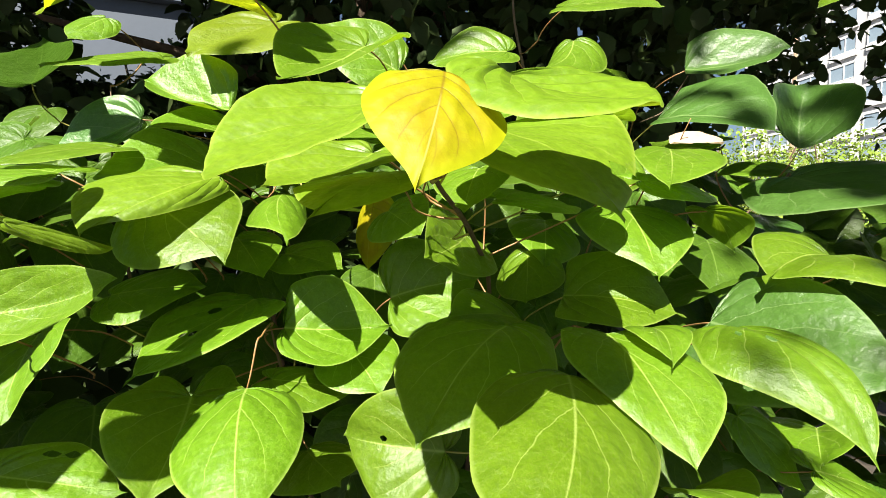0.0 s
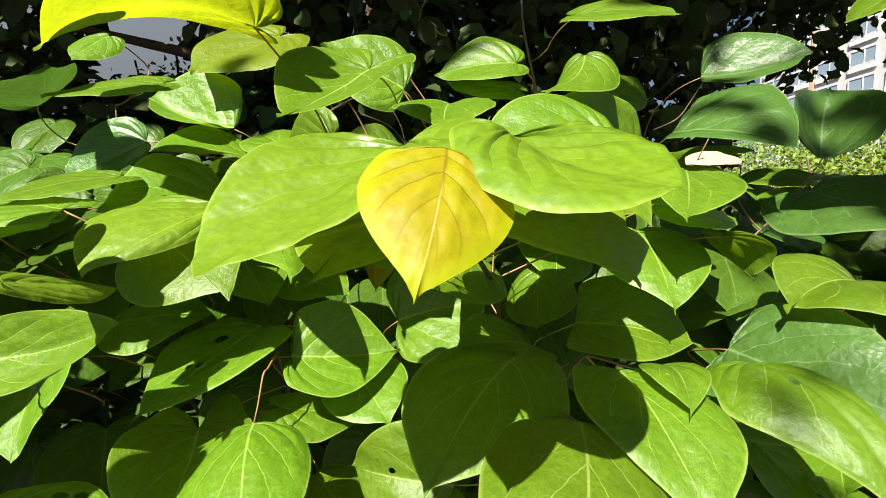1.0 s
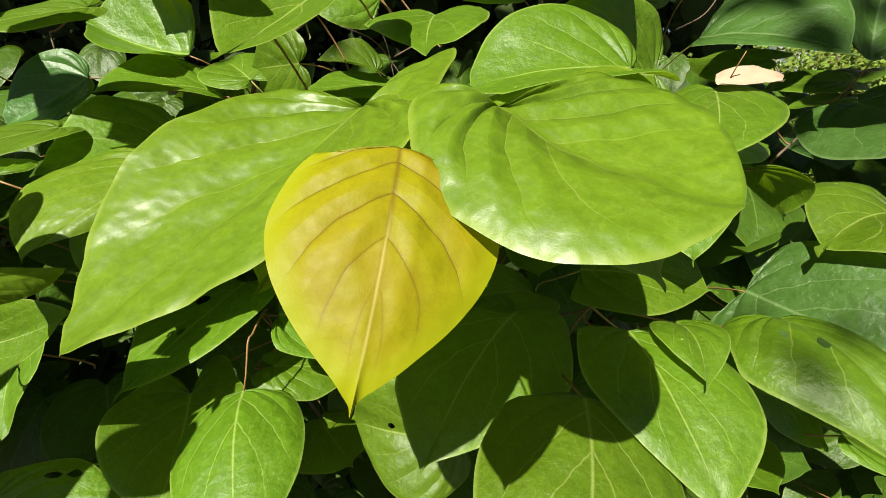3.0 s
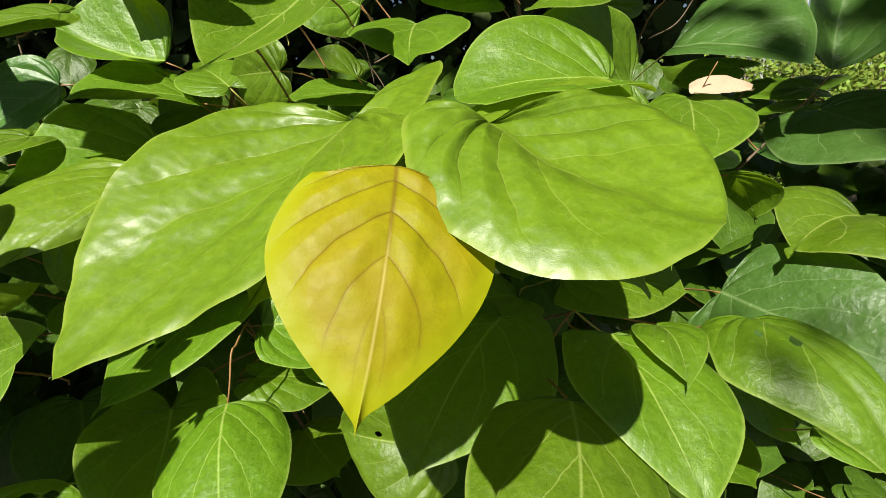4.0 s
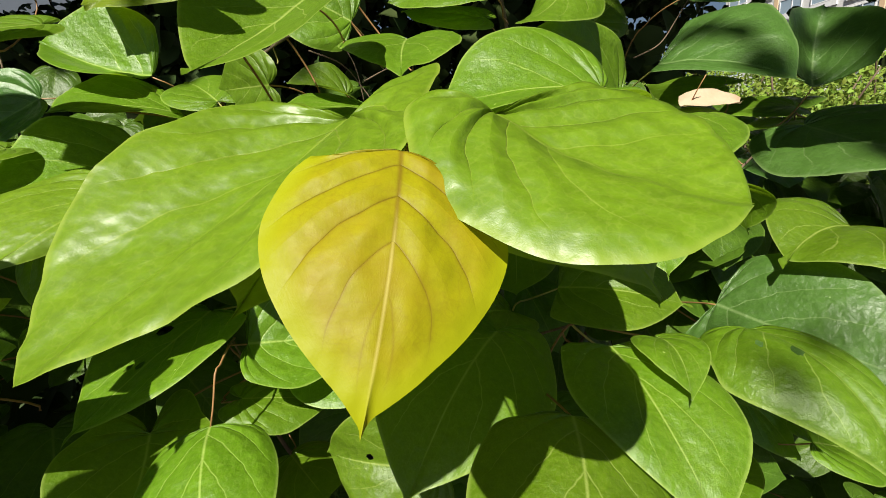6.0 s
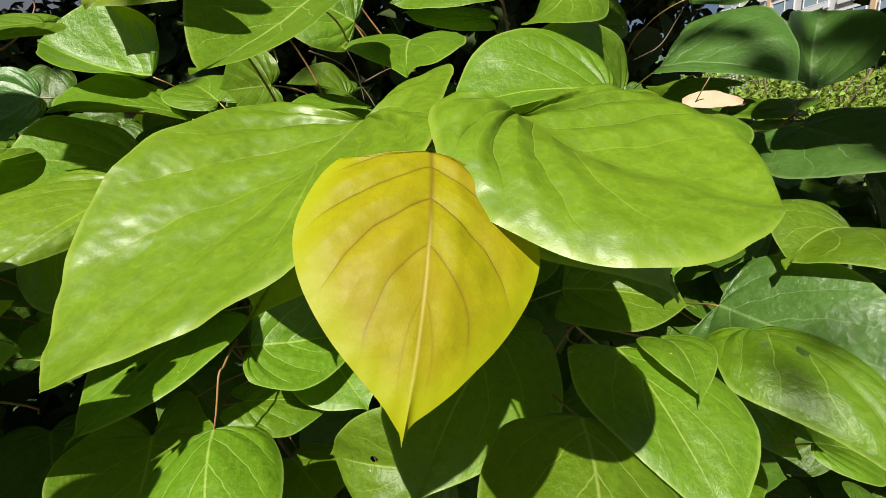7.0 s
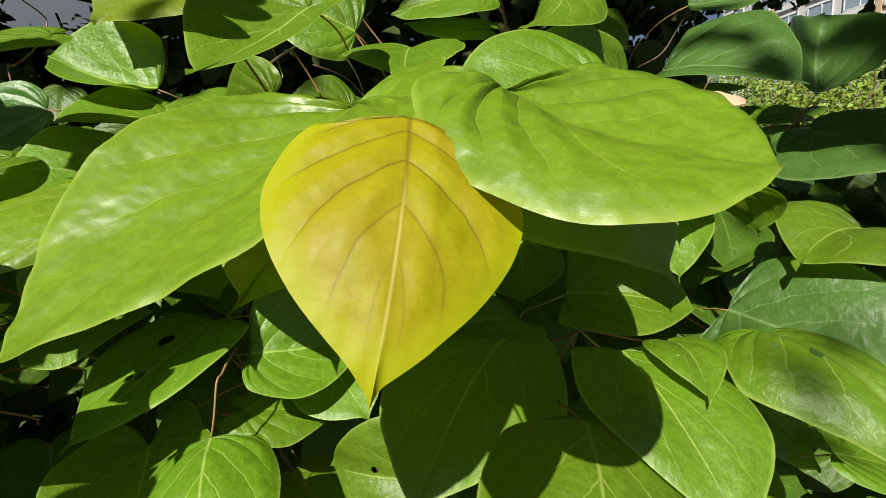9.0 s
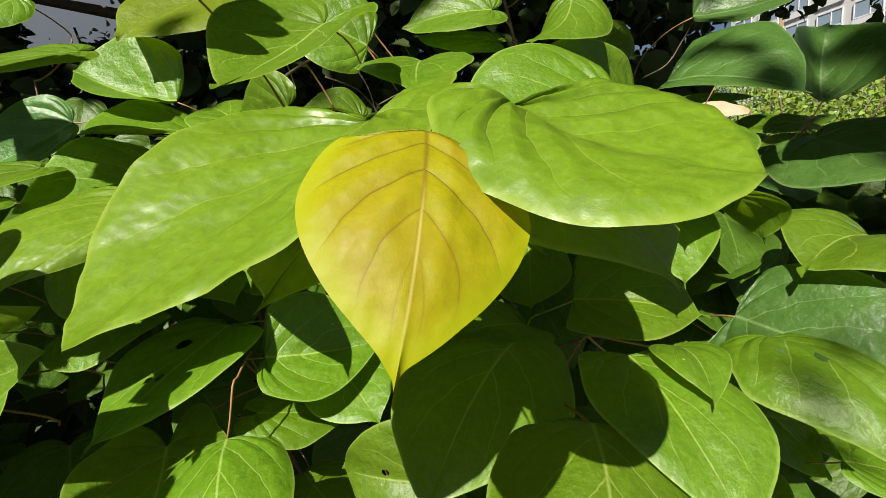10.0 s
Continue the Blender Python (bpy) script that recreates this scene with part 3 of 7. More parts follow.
leaf((-0.4025, 0.5503, 1.4400), (-38.0, -17.1, -176.2), 0.0676, 0.0494, -0.04, -0.02, 0.13, 0.35, -0.076, 1.07, blunt=(0.05, 0.0), lop=0.9, skew=0.009)
leaf((-0.4450, 0.4943, 1.3465), (1.2, 25.2, -127.5), 0.1043, 0.0948, 0.37, 0.30, -0.42, -0.11, -0.019, 1.07, look_='deep')
leaf((-0.0470, 0.4829, 1.3552), (56.7, -57.9, 58.0), 0.0909, 0.0863, 0.15, 0.20, 0.24, 0.13, 0.015, 0.26)
leaf((-0.1240, 0.4817, 1.3068), (75.1, -88.4, -10.8), 0.0804, 0.0718, 0.03, 0.16, 0.42, 0.24, 0.010, 1.22)
leaf((-0.1807, 0.5067, 1.2985), (29.8, -17.8, 36.9), 0.0846, 0.0758, 0.13, 0.12, 0.34, 0.20, -0.000, 1.20)
leaf((-0.0798, 0.6377, 1.3135), (24.2, -34.7, 107.7), 0.0714, 0.0704, 0.38, 0.38, 0.42, -0.23, -0.022, 1.20)
leaf((0.0002, 0.4766, 1.3377), (-16.2, -3.1, 174.6), 0.1147, 0.0985, 0.40, 0.30, 0.22, 0.53, -0.075, 1.49, blunt=(0.23, -0.24), lop=1.04, skew=0.049)
leaf((-0.0440, 0.4964, 1.2841), (6.5, -21.8, 124.9), 0.0855, 0.0771, 0.14, 0.13, 0.32, 0.16, 0.001, 1.19)
leaf((0.0767, 0.5502, 1.3999), (1.5, -46.3, 93.4), 0.0963, 0.0893, 0.28, 0.33, 0.42, 0.13, 0.014, 1.25)
leaf((0.0807, 0.5637, 1.3725), (17.7, -29.3, 73.5), 0.0902, 0.0812, 0.10, 0.08, 0.26, 0.26, 0.001, 1.20)
leaf((0.1290, 0.4539, 1.3750), (-46.8, 1.0, -198.2), 0.0949, 0.0610, -0.03, -0.05, -0.53, 0.72, 0.332, 0.74, blunt=(0.14, -0.2), lop=1.0, skew=-0.194)
leaf((0.2130, 0.6131, 1.3729), (44.6, 39.4, -20.0), 0.0813, 0.0718, 0.11, 0.06, 0.26, 0.24, -0.001, 1.20)
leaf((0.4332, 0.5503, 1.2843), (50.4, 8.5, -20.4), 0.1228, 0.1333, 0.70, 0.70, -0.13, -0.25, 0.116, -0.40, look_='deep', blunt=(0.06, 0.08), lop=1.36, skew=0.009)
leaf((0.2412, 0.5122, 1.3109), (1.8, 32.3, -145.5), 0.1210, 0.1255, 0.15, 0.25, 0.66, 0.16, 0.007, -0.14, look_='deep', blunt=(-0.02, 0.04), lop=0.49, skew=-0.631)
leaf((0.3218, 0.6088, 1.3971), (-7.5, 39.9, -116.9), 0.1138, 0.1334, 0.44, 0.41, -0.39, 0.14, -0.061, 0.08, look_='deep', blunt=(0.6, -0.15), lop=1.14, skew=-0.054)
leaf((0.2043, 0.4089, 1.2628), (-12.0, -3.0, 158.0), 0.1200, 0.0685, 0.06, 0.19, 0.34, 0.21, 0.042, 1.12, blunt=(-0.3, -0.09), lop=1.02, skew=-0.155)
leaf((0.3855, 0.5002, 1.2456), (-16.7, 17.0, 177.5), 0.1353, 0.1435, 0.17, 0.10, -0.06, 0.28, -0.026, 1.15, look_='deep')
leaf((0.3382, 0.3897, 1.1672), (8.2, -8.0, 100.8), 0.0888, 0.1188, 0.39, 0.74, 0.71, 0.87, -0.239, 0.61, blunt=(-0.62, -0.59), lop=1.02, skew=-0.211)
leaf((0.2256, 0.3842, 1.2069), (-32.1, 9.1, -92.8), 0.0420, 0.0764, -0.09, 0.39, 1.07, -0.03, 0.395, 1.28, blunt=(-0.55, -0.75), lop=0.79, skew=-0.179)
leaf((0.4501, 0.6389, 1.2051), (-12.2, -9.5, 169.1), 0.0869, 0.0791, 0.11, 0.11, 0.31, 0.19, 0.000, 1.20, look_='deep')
leaf((0.2907, 0.4301, 1.0051), (-36.5, 9.7, -142.1), 0.0788, 0.0703, 0.11, 0.13, 0.38, 0.22, -0.002, 1.19)
leaf((0.4013, 0.4680, 0.9753), (5.0, 10.1, 142.8), 0.0903, 0.0845, 0.38, 0.32, 0.26, -0.06, 0.005, 1.25)
leaf((0.2240, 0.3849, 0.9580), (37.1, 10.8, -175.2), 0.0826, 0.0729, 0.22, 0.23, 0.45, -0.05, -0.018, 1.15)
leaf((0.3297, 0.3849, 0.9758), (-13.0, 14.6, -91.5), 0.0825, 0.0736, 0.07, 0.12, 0.37, 0.25, -0.001, 1.19)
leaf((0.1499, 0.5648, 1.4587), (-2.2, 31.9, -118.4), 0.1126, 0.1016, 0.15, 0.15, 0.33, 0.14, -0.004, 1.20)
leaf((-0.2117, 0.2173, 1.1978), (-12.2, 27.5, -0.9), 0.0853, 0.0342, 0.04, -0.03, 0.05, 0.28, -0.009, 1.19, look_='fresh', stalked=False, quilt=0.003, wave=0.03)
leaf((-0.0788, 0.5130, 1.2200), (-71.1, 5.0, 142.6), 0.0807, 0.0727, -0.01, -0.05, 0.25, 0.42, 0.011, 1.20, look_='yellow', label='small yellowed leaf')
leaf((-0.3606, 0.3475, 1.2290), (-7.1, 21.2, -110.9), 0.0827, 0.0737, -0.01, 0.06, -0.05, 0.33, -0.007, 1.26)
leaf((-0.3092, 0.4135, 1.1295), (13.8, 30.0, -87.8), 0.0903, 0.0829, 0.02, 0.03, 0.26, 0.31, -0.004, 1.18)
leaf((-0.1635, 0.4624, 1.1645), (-2.0, 23.1, -121.5), 0.0781, 0.0692, 0.15, 0.16, 0.29, 0.17, 0.002, 1.20)
leaf((-0.0556, 0.4592, 1.2078), (-12.1, 38.6, -164.8), 0.0792, 0.0698, 0.13, 0.10, 0.32, 0.21, -0.001, 1.18)
leaf((-0.2075, 0.4503, 1.1819), (-16.6, 13.3, -144.5), 0.0789, 0.0689, 0.16, 0.19, 0.36, 0.12, 0.002, 1.20)
leaf((0.1715, 0.3918, 1.2326), (-1.2, 23.6, -78.8), 0.0860, 0.0777, 0.06, 0.08, 0.29, 0.28, -0.000, 1.20)
leaf((0.4811, 0.6071, 1.2500), (2.9, -10.0, 87.1), 0.0830, 0.0743, 0.14, 0.09, 0.34, 0.20, -0.001, 1.20)
leaf((0.4911, 0.6425, 1.2694), (5.9, -21.8, 80.0), 0.0964, 0.0875, 0.15, 0.11, 0.36, 0.17, 0.005, 1.20)
leaf((0.3218, 0.5317, 1.2906), (13.4, -20.4, 29.3), 0.0885, 0.0812, 0.02, 0.03, 0.23, 0.36, 0.004, 1.17)
leaf((0.0049, 0.2798, 1.2520), (2.0, 6.5, -139.7), 0.1337, 0.1469, -0.07, -0.23, 0.92, -0.59, 0.085, 1.55, look_='fresh', holes=((0.8, -0.35, 0.03, 0.06),), blunt=(0.05, -0.09), lop=1.37, skew=-0.139)
# leaves above, out of sight, whose shadows fall on the rest
leaf((-0.1390, 0.2591, 1.4865), (-26.8, -42.6, 112.1), 0.0450, 0.0405, 0.10, 0.10, 0.30, 0.10, 0.000, 1.20, n=24, m=5, stalked=False)
leaf((-0.4200, 0.3050, 1.4650), (-18.0, 26.7, -107.6), 0.1050, 0.0950, 0.10, 0.10, 0.30, 0.10, 0.000, 1.20, n=24, m=5, stalked=False)
leaf((-0.2715, 0.2701, 1.4636), (-33.3, -21.6, 137.5), 0.0550, 0.0495, 0.10, 0.10, 0.30, 0.10, 0.000, 1.20, n=24, m=5, stalked=False)
leaf((-0.2553, 0.1262, 1.2817), (-43.1, -15.2, 143.9), 0.0600, 0.0540, 0.10, 0.10, 0.30, 0.10, 0.000, 1.20, n=24, m=5, stalked=False)
leaf((0.3421, 0.3728, 1.4169), (-29.8, 21.7, -153.0), 0.1000, 0.0900, 0.10, 0.10, 0.30, 0.10, 0.000, 1.20, n=24, m=5, stalked=False)
leaf((0.3571, 0.3543, 1.3957), (-19.6, -21.8, 91.4), 0.0700, 0.0630, 0.10, 0.10, 0.30, 0.10, 0.000, 1.20, n=24, m=5, stalked=False)
leaf((-0.2433, 0.2069, 1.2938), (-39.5, -24.6, 123.2), 0.0400, 0.0360, 0.10, 0.10, 0.30, 0.10, 0.000, 1.20, n=24, m=5, stalked=False)
leaf((-0.4150, 0.3040, 1.2449), (-17.4, -23.2, 94.7), 0.0900, 0.0810, 0.10, 0.10, 0.30, 0.10, 0.000, 1.20, n=24, m=5, stalked=False)
leaf((-0.4180, 0.2900, 1.2350), (-32.0, 15.0, -170.0), 0.1050, 0.0950, 0.10, 0.10, 0.30, 0.10, 0.000, 1.20, n=24, m=5, stalked=False)
leaf((-0.2860, 0.2500, 1.3050), (-34.0, -12.0, 172.0), 0.0600, 0.0540, 0.10, 0.10, 0.30, 0.10, 0.000, 1.20, n=24, m=5, stalked=False)
leaf((-0.3400, 0.1650, 1.2300), (-30.0, 20.0, -140.0), 0.0700, 0.0630, 0.10, 0.10, 0.30, 0.10, 0.000, 1.20, n=24, m=5, stalked=False)
# leaves further in, their shade put into a darker leaf colour
leaf((-0.0246, 0.4865, 0.7947), (-40.8, 4.5, 172.0), 0.1066, 0.0937, -0.03, 0.13, 0.53, 0.05, -0.014, 0.95, n=24, m=5, look_="inner_shade")
leaf((-0.6537, 0.6382, 1.1948), (-15.3, 5.0, -160.0), 0.1065, 0.0912, 0.34, 0.15, 0.28, 0.10, 0.044, 1.55, n=24, m=5, look_="inner_shade", stalked=False)
leaf((-0.5736, 0.5429, 0.9974), (-49.5, -12.4, -175.1), 0.0834, 0.0805, 0.13, 0.02, 0.57, 0.21, 0.003, 1.24, n=24, m=5, look_="inner_shade", stalked=False)
leaf((0.3945, 0.4053, 0.8660), (-13.3, 22.2, -138.9), 0.0735, 0.0647, 0.12, 0.14, 0.47, 0.24, 0.016, 1.21, n=24, m=5, look_="inner_shade")
leaf((-0.1812, 0.5484, 0.7506), (-34.4, 12.4, -147.9), 0.0792, 0.0776, 0.13, 0.12, 0.39, 0.14, -0.001, 0.99, n=24, m=5, look_="inner_shade", stalked=False)
leaf((-0.4055, 0.6805, 1.0886), (-32.5, -21.5, 138.9), 0.0946, 0.0808, 0.06, 0.17, 0.23, 0.05, -0.045, 1.49, n=24, m=5, look_="inner_shade", stalked=False)
leaf((-0.2430, 0.3863, 0.9358), (-30.9, 26.9, -162.1), 0.1069, 0.0920, 0.13, 0.04, 0.28, 0.29, -0.019, 1.30, n=24, m=5, look_="inner_shade")
leaf((-0.3856, 0.7219, 0.7795), (-29.7, -25.2, -136.2), 0.0944, 0.0819, 0.03, 0.14, 0.23, 0.18, -0.021, 1.08, n=24, m=5, look_="inner_shade", stalked=False)
leaf((-0.2938, 0.5146, 1.2581), (-47.8, 4.2, 166.8), 0.1006, 0.1000, 0.19, 0.08, 0.23, 0.10, -0.006, 1.17, n=24, m=5, look_="inner_shade", stalked=False)
leaf((0.3904, 0.6900, 0.7908), (-2.9, -6.1, -151.5), 0.0745, 0.0700, 0.09, 0.20, 0.21, 0.06, 0.027, 1.29, n=24, m=5, look_="inner_shade")
leaf((0.3833, 0.5695, 0.9771), (-36.3, 3.5, -131.5), 0.0706, 0.0624, 0.23, 0.05, 0.27, 0.21, -0.021, 0.90, n=24, m=5, look_="inner_shade", stalked=False)
leaf((0.2926, 0.5150, 1.0963), (-34.2, 4.3, 130.5), 0.0999, 0.0927, 0.20, 0.17, 0.24, 0.17, 0.039, 1.41, n=24, m=5, look_="inner_shade", stalked=False)
leaf((-0.6730, 0.5792, 1.3012), (8.8, -20.5, 143.5), 0.1019, 0.0976, 0.15, -0.05, 0.40, 0.24, 0.010, 1.46, n=24, m=5, look_="inner_shade")
leaf((-0.6016, 0.5650, 0.7154), (-6.8, -48.1, 150.1), 0.0870, 0.0723, 0.18, 0.16, 0.29, 0.25, -0.011, 1.55, n=24, m=5, look_="inner_shade", stalked=False)
leaf((-0.6574, 0.6959, 1.1624), (-31.8, -22.4, 169.0), 0.0802, 0.0663, 0.15, 0.16, 0.43, 0.18, 0.008, 1.48, n=24, m=5, look_="inner_shade", stalked=False)
leaf((0.5418, 0.5572, 0.9574), (-65.6, 50.4, -116.4), 0.0720, 0.0643, 0.46, 0.16, 0.24, 0.05, 0.060, 1.49, n=24, m=5, look_="inner_shade")
leaf((0.5378, 0.5155, 1.0916), (9.3, 1.0, 121.0), 0.0835, 0.0800, 0.26, 0.36, 0.21, 0.22, 0.005, 0.91, n=24, m=5, look_="inner_shade", stalked=False)
leaf((-0.3415, 0.5160, 1.0731), (-17.5, -15.8, 157.0), 0.0657, 0.0619, 0.20, 0.14, 0.51, 0.24, -0.035, 1.33, n=24, m=5, look_="inner_shade", stalked=False)
leaf((-0.3330, 0.7406, 1.0579), (-41.3, 14.8, 168.7), 0.1091, 0.0926, 0.12, 0.29, 0.39, 0.04, 0.042, 1.28, n=24, m=5, look_="inner_shade")
leaf((0.3294, 0.4615, 0.7940), (-27.5, -35.6, 161.6), 0.1055, 0.0941, 0.23, 0.46, 0.37, 0.21, 0.032, 1.23, n=24, m=5, look_="inner_shade", stalked=False)
leaf((0.1397, 0.6322, 0.6952), (-6.2, 16.8, -122.4), 0.0654, 0.0542, 0.12, 0.24, 0.47, 0.08, -0.035, 1.29, n=24, m=5, look_="inner_shade", stalked=False)
leaf((0.5944, 0.6990, 0.7255), (-28.7, 11.3, -176.0), 0.0889, 0.0780, -0.03, 0.12, 0.49, 0.08, 0.011, 1.06, n=24, m=5, look_="inner_shade")
leaf((-0.5230, 0.5224, 1.0713), (-95.1, -28.7, -167.9), 0.0758, 0.0753, 0.09, 0.18, 0.25, 0.19, -0.000, 1.10, n=24, m=5, look_="inner_shade", stalked=False)
leaf((0.5176, 0.4619, 1.1844), (-7.0, 12.4, 111.0), 0.0905, 0.0834, 0.31, 0.22, 0.51, 0.08, 0.031, 1.60, n=24, m=5, look_="inner_shade", stalked=False)
leaf((0.5768, 0.4956, 1.0390), (-58.9, 21.8, 111.4), 0.1031, 0.0926, 0.23, 0.13, 0.30, 0.05, 0.019, 1.30, n=24, m=5, look_="inner_shade")
leaf((-0.3386, 0.7450, 1.1918), (-28.2, -20.3, 165.3), 0.0725, 0.0698, 0.29, 0.25, 0.56, 0.22, 0.027, 1.45, n=24, m=5, look_="inner_shade", stalked=False)
leaf((0.0215, 0.6453, 1.1987), (-15.1, -11.5, -115.3), 0.0724, 0.0709, 0.06, -0.11, 0.22, 0.16, 0.005, 1.01, n=24, m=5, look_="inner_shade", stalked=False)
leaf((-0.5237, 0.4909, 1.1972), (-52.9, -0.1, -135.5), 0.0777, 0.0671, 0.12, 0.21, 0.46, 0.23, 0.019, 0.99, n=24, m=5, look_="inner_shade")
leaf((-0.0315, 0.4690, 0.8382), (-79.5, 22.3, -178.3), 0.0745, 0.0646, 0.14, 0.26, 0.36, 0.22, -0.031, 1.37, n=24, m=5, look_="inner_shade", stalked=False)
leaf((0.6417, 0.6465, 1.1963), (-31.5, 2.2, -174.3), 0.0855, 0.0807, 0.07, 0.13, 0.52, 0.08, 0.038, 1.36, n=24, m=5, look_="inner_shade", stalked=False)
leaf((-0.5469, 0.4920, 1.2611), (-22.1, 10.9, -177.8), 0.0841, 0.0815, 0.12, 0.10, 0.22, 0.28, 0.032, 0.91, n=24, m=5, look_="inner_shade")
leaf((-0.5861, 0.6041, 0.7896), (-29.1, 8.8, 169.4), 0.0845, 0.0707, 0.12, 0.24, 0.51, 0.30, 0.030, 1.15, n=24, m=5, look_="inner_shade", stalked=False)
leaf((-0.3928, 0.4216, 0.9189), (-31.3, -3.3, -155.6), 0.0893, 0.0753, 0.25, 0.09, 0.36, 0.15, -0.015, 1.15, n=24, m=5, look_="inner_shade", stalked=False)
leaf((0.7067, 0.7368, 1.2168), (-32.5, 10.6, -175.3), 0.0857, 0.0710, 0.13, 0.14, 0.45, 0.00, -0.014, 1.34, n=24, m=5, look_="inner_shade")
leaf((0.3679, 0.3850, 0.8796), (-32.3, -5.4, -178.3), 0.0804, 0.0780, 0.17, 0.11, 0.53, 0.12, -0.010, 1.01, n=24, m=5, look_="inner_shade", stalked=False)
leaf((0.4382, 0.5137, 1.0794), (-36.7, -7.0, -161.7), 0.0967, 0.0831, 0.10, 0.06, 0.33, 0.18, 0.040, 1.13, n=24, m=5, look_="inner_shade", stalked=False)
leaf((0.6277, 0.6743, 1.1072), (-10.4, 0.5, 178.7), 0.0850, 0.0758, 0.10, 0.15, 0.32, 0.05, 0.003, 1.20, n=24, m=5, look_="inner_shade")
leaf((0.0582, 0.6388, 1.2065), (-43.2, -41.5, 175.7), 0.0671, 0.0594, 0.12, 0.29, 0.31, 0.27, -0.016, 1.54, n=24, m=5, look_="inner_shade", stalked=False)
leaf((0.4842, 0.4332, 1.2121), (-46.3, 16.6, 170.3), 0.0905, 0.0846, 0.21, 0.10, 0.53, 0.23, -0.012, 1.54, n=24, m=5, look_="inner_shade", stalked=False)
leaf((0.3425, 0.5974, 0.6945), (-80.8, -33.1, 174.4), 0.0995, 0.0893, 0.27, 0.38, 0.44, 0.19, 0.032, 1.11, n=24, m=5, look_="inner_shade")
leaf((0.0140, 0.7077, 1.2630), (-56.6, -1.2, 145.3), 0.0881, 0.0853, 0.15, 0.17, 0.20, 0.10, -0.031, 1.36, n=24, m=5, look_="inner_shade", stalked=False)
leaf((-0.5623, 0.4675, 0.9773), (-8.7, -22.7, 133.9), 0.0776, 0.0766, 0.17, 0.16, 0.39, 0.11, 0.012, 1.23, n=24, m=5, look_="inner_shade", stalked=False)
leaf((0.2324, 0.4497, 0.9810), (-32.3, 14.2, 173.3), 0.0810, 0.0745, 0.18, 0.29, 0.37, 0.18, 0.028, 1.43, n=24, m=5, look_="inner_shade")
leaf((0.4973, 0.4362, 0.8502), (-34.6, 18.1, -167.1), 0.1099, 0.1051, 0.17, 0.05, 0.32, 0.29, -0.006, 1.58, n=24, m=5, look_="inner_shade", stalked=False)
leaf((0.0350, 0.6052, 1.2575), (-61.2, 47.1, 174.7), 0.0989, 0.0944, 0.26, 0.20, 0.50, 0.15, 0.049, 1.21, n=24, m=5, look_="inner_shade", stalked=False)
leaf((0.6428, 0.5547, 0.8784), (-16.5, -21.9, 179.5), 0.0669, 0.0601, -0.05, 0.24, 0.49, 0.04, -0.015, 0.93, n=24, m=5, look_="inner_shade")
leaf((0.5268, 0.5896, 1.0771), (-15.3, 17.2, -119.5), 0.0757, 0.0688, 0.07, 0.14, 0.20, 0.05, -0.013, 1.25, n=24, m=5, look_="inner_shade", stalked=False)
leaf((0.3814, 0.6097, 0.8646), (-20.4, -29.0, 132.3), 0.1009, 0.0910, 0.05, 0.22, 0.45, 0.20, 0.014, 1.17, n=24, m=5, look_="inner_shade", stalked=False)
leaf((0.1516, 0.6592, 1.1271), (-44.1, 18.2, 167.1), 0.0870, 0.0731, 0.21, 0.14, 0.29, 0.18, 0.035, 1.57, n=24, m=5, look_="inner_shade")
leaf((0.0907, 0.6173, 1.1420), (-47.1, -10.0, 151.7), 0.0862, 0.0771, 0.23, 0.20, 0.55, 0.19, 0.014, 1.19, n=24, m=5, look_="inner_shade", stalked=False)
leaf((0.4078, 0.7217, 1.1325), (16.4, -28.4, 105.1), 0.0812, 0.0713, 0.16, 0.22, 0.24, 0.20, 0.023, 0.93, n=24, m=5, look_="inner_shade", stalked=False)
leaf((-0.1830, 0.6448, 1.1349), (-31.0, 11.7, -119.8), 0.0893, 0.0739, 0.11, 0.20, 0.26, 0.11, 0.020, 1.17, n=24, m=5, look_="inner_shade")
leaf((0.1046, 0.3956, 1.0232), (-17.9, 12.5, -129.3), 0.0732, 0.0680, 0.02, 0.02, 0.53, 0.13, -0.006, 0.91, n=24, m=5, look_="inner_shade", stalked=False)
leaf((-0.7775, 0.6773, 0.8536), (-31.4, 16.7, -175.9), 0.0788, 0.0713, -0.00, 0.20, 0.24, 0.21, -0.030, 0.93, n=24, m=5, look_="inner_shade", stalked=False)
leaf((-0.2726, 0.7077, 1.2395), (-17.6, 13.2, -155.3), 0.1090, 0.1001, 0.19, 0.14, 0.35, 0.23, 0.028, 1.60, n=24, m=5, look_="inner_shade")
leaf((0.2445, 0.6039, 0.7505), (-78.6, -26.1, -172.2), 0.0858, 0.0737, 0.31, 0.17, 0.28, 0.11, -0.037, 0.95, n=24, m=5, look_="inner_shade", stalked=False)
leaf((0.4697, 0.4635, 0.9150), (-13.3, 8.6, -162.1), 0.0822, 0.0676, 0.17, 0.04, 0.43, 0.29, -0.050, 1.39, n=24, m=5, look_="inner_shade", stalked=False)
leaf((-0.4412, 0.4282, 1.1263), (-48.2, 4.5, 121.8), 0.0980, 0.0949, 0.27, 0.01, 0.28, 0.25, 0.011, 1.09, n=24, m=5, look_="inner_shade")
leaf((-0.6165, 0.6087, 0.9679), (-58.9, 10.7, 157.2), 0.1017, 0.1008, 0.07, 0.04, 0.20, 0.13, -0.017, 1.45, n=24, m=5, look_="inner_shade", stalked=False)
leaf((-0.0298, 0.5946, 1.2273), (-20.3, 29.0, -157.9), 0.0807, 0.0745, 0.08, 0.13, 0.46, 0.13, -0.050, 1.44, n=24, m=5, look_="inner_shade", stalked=False)
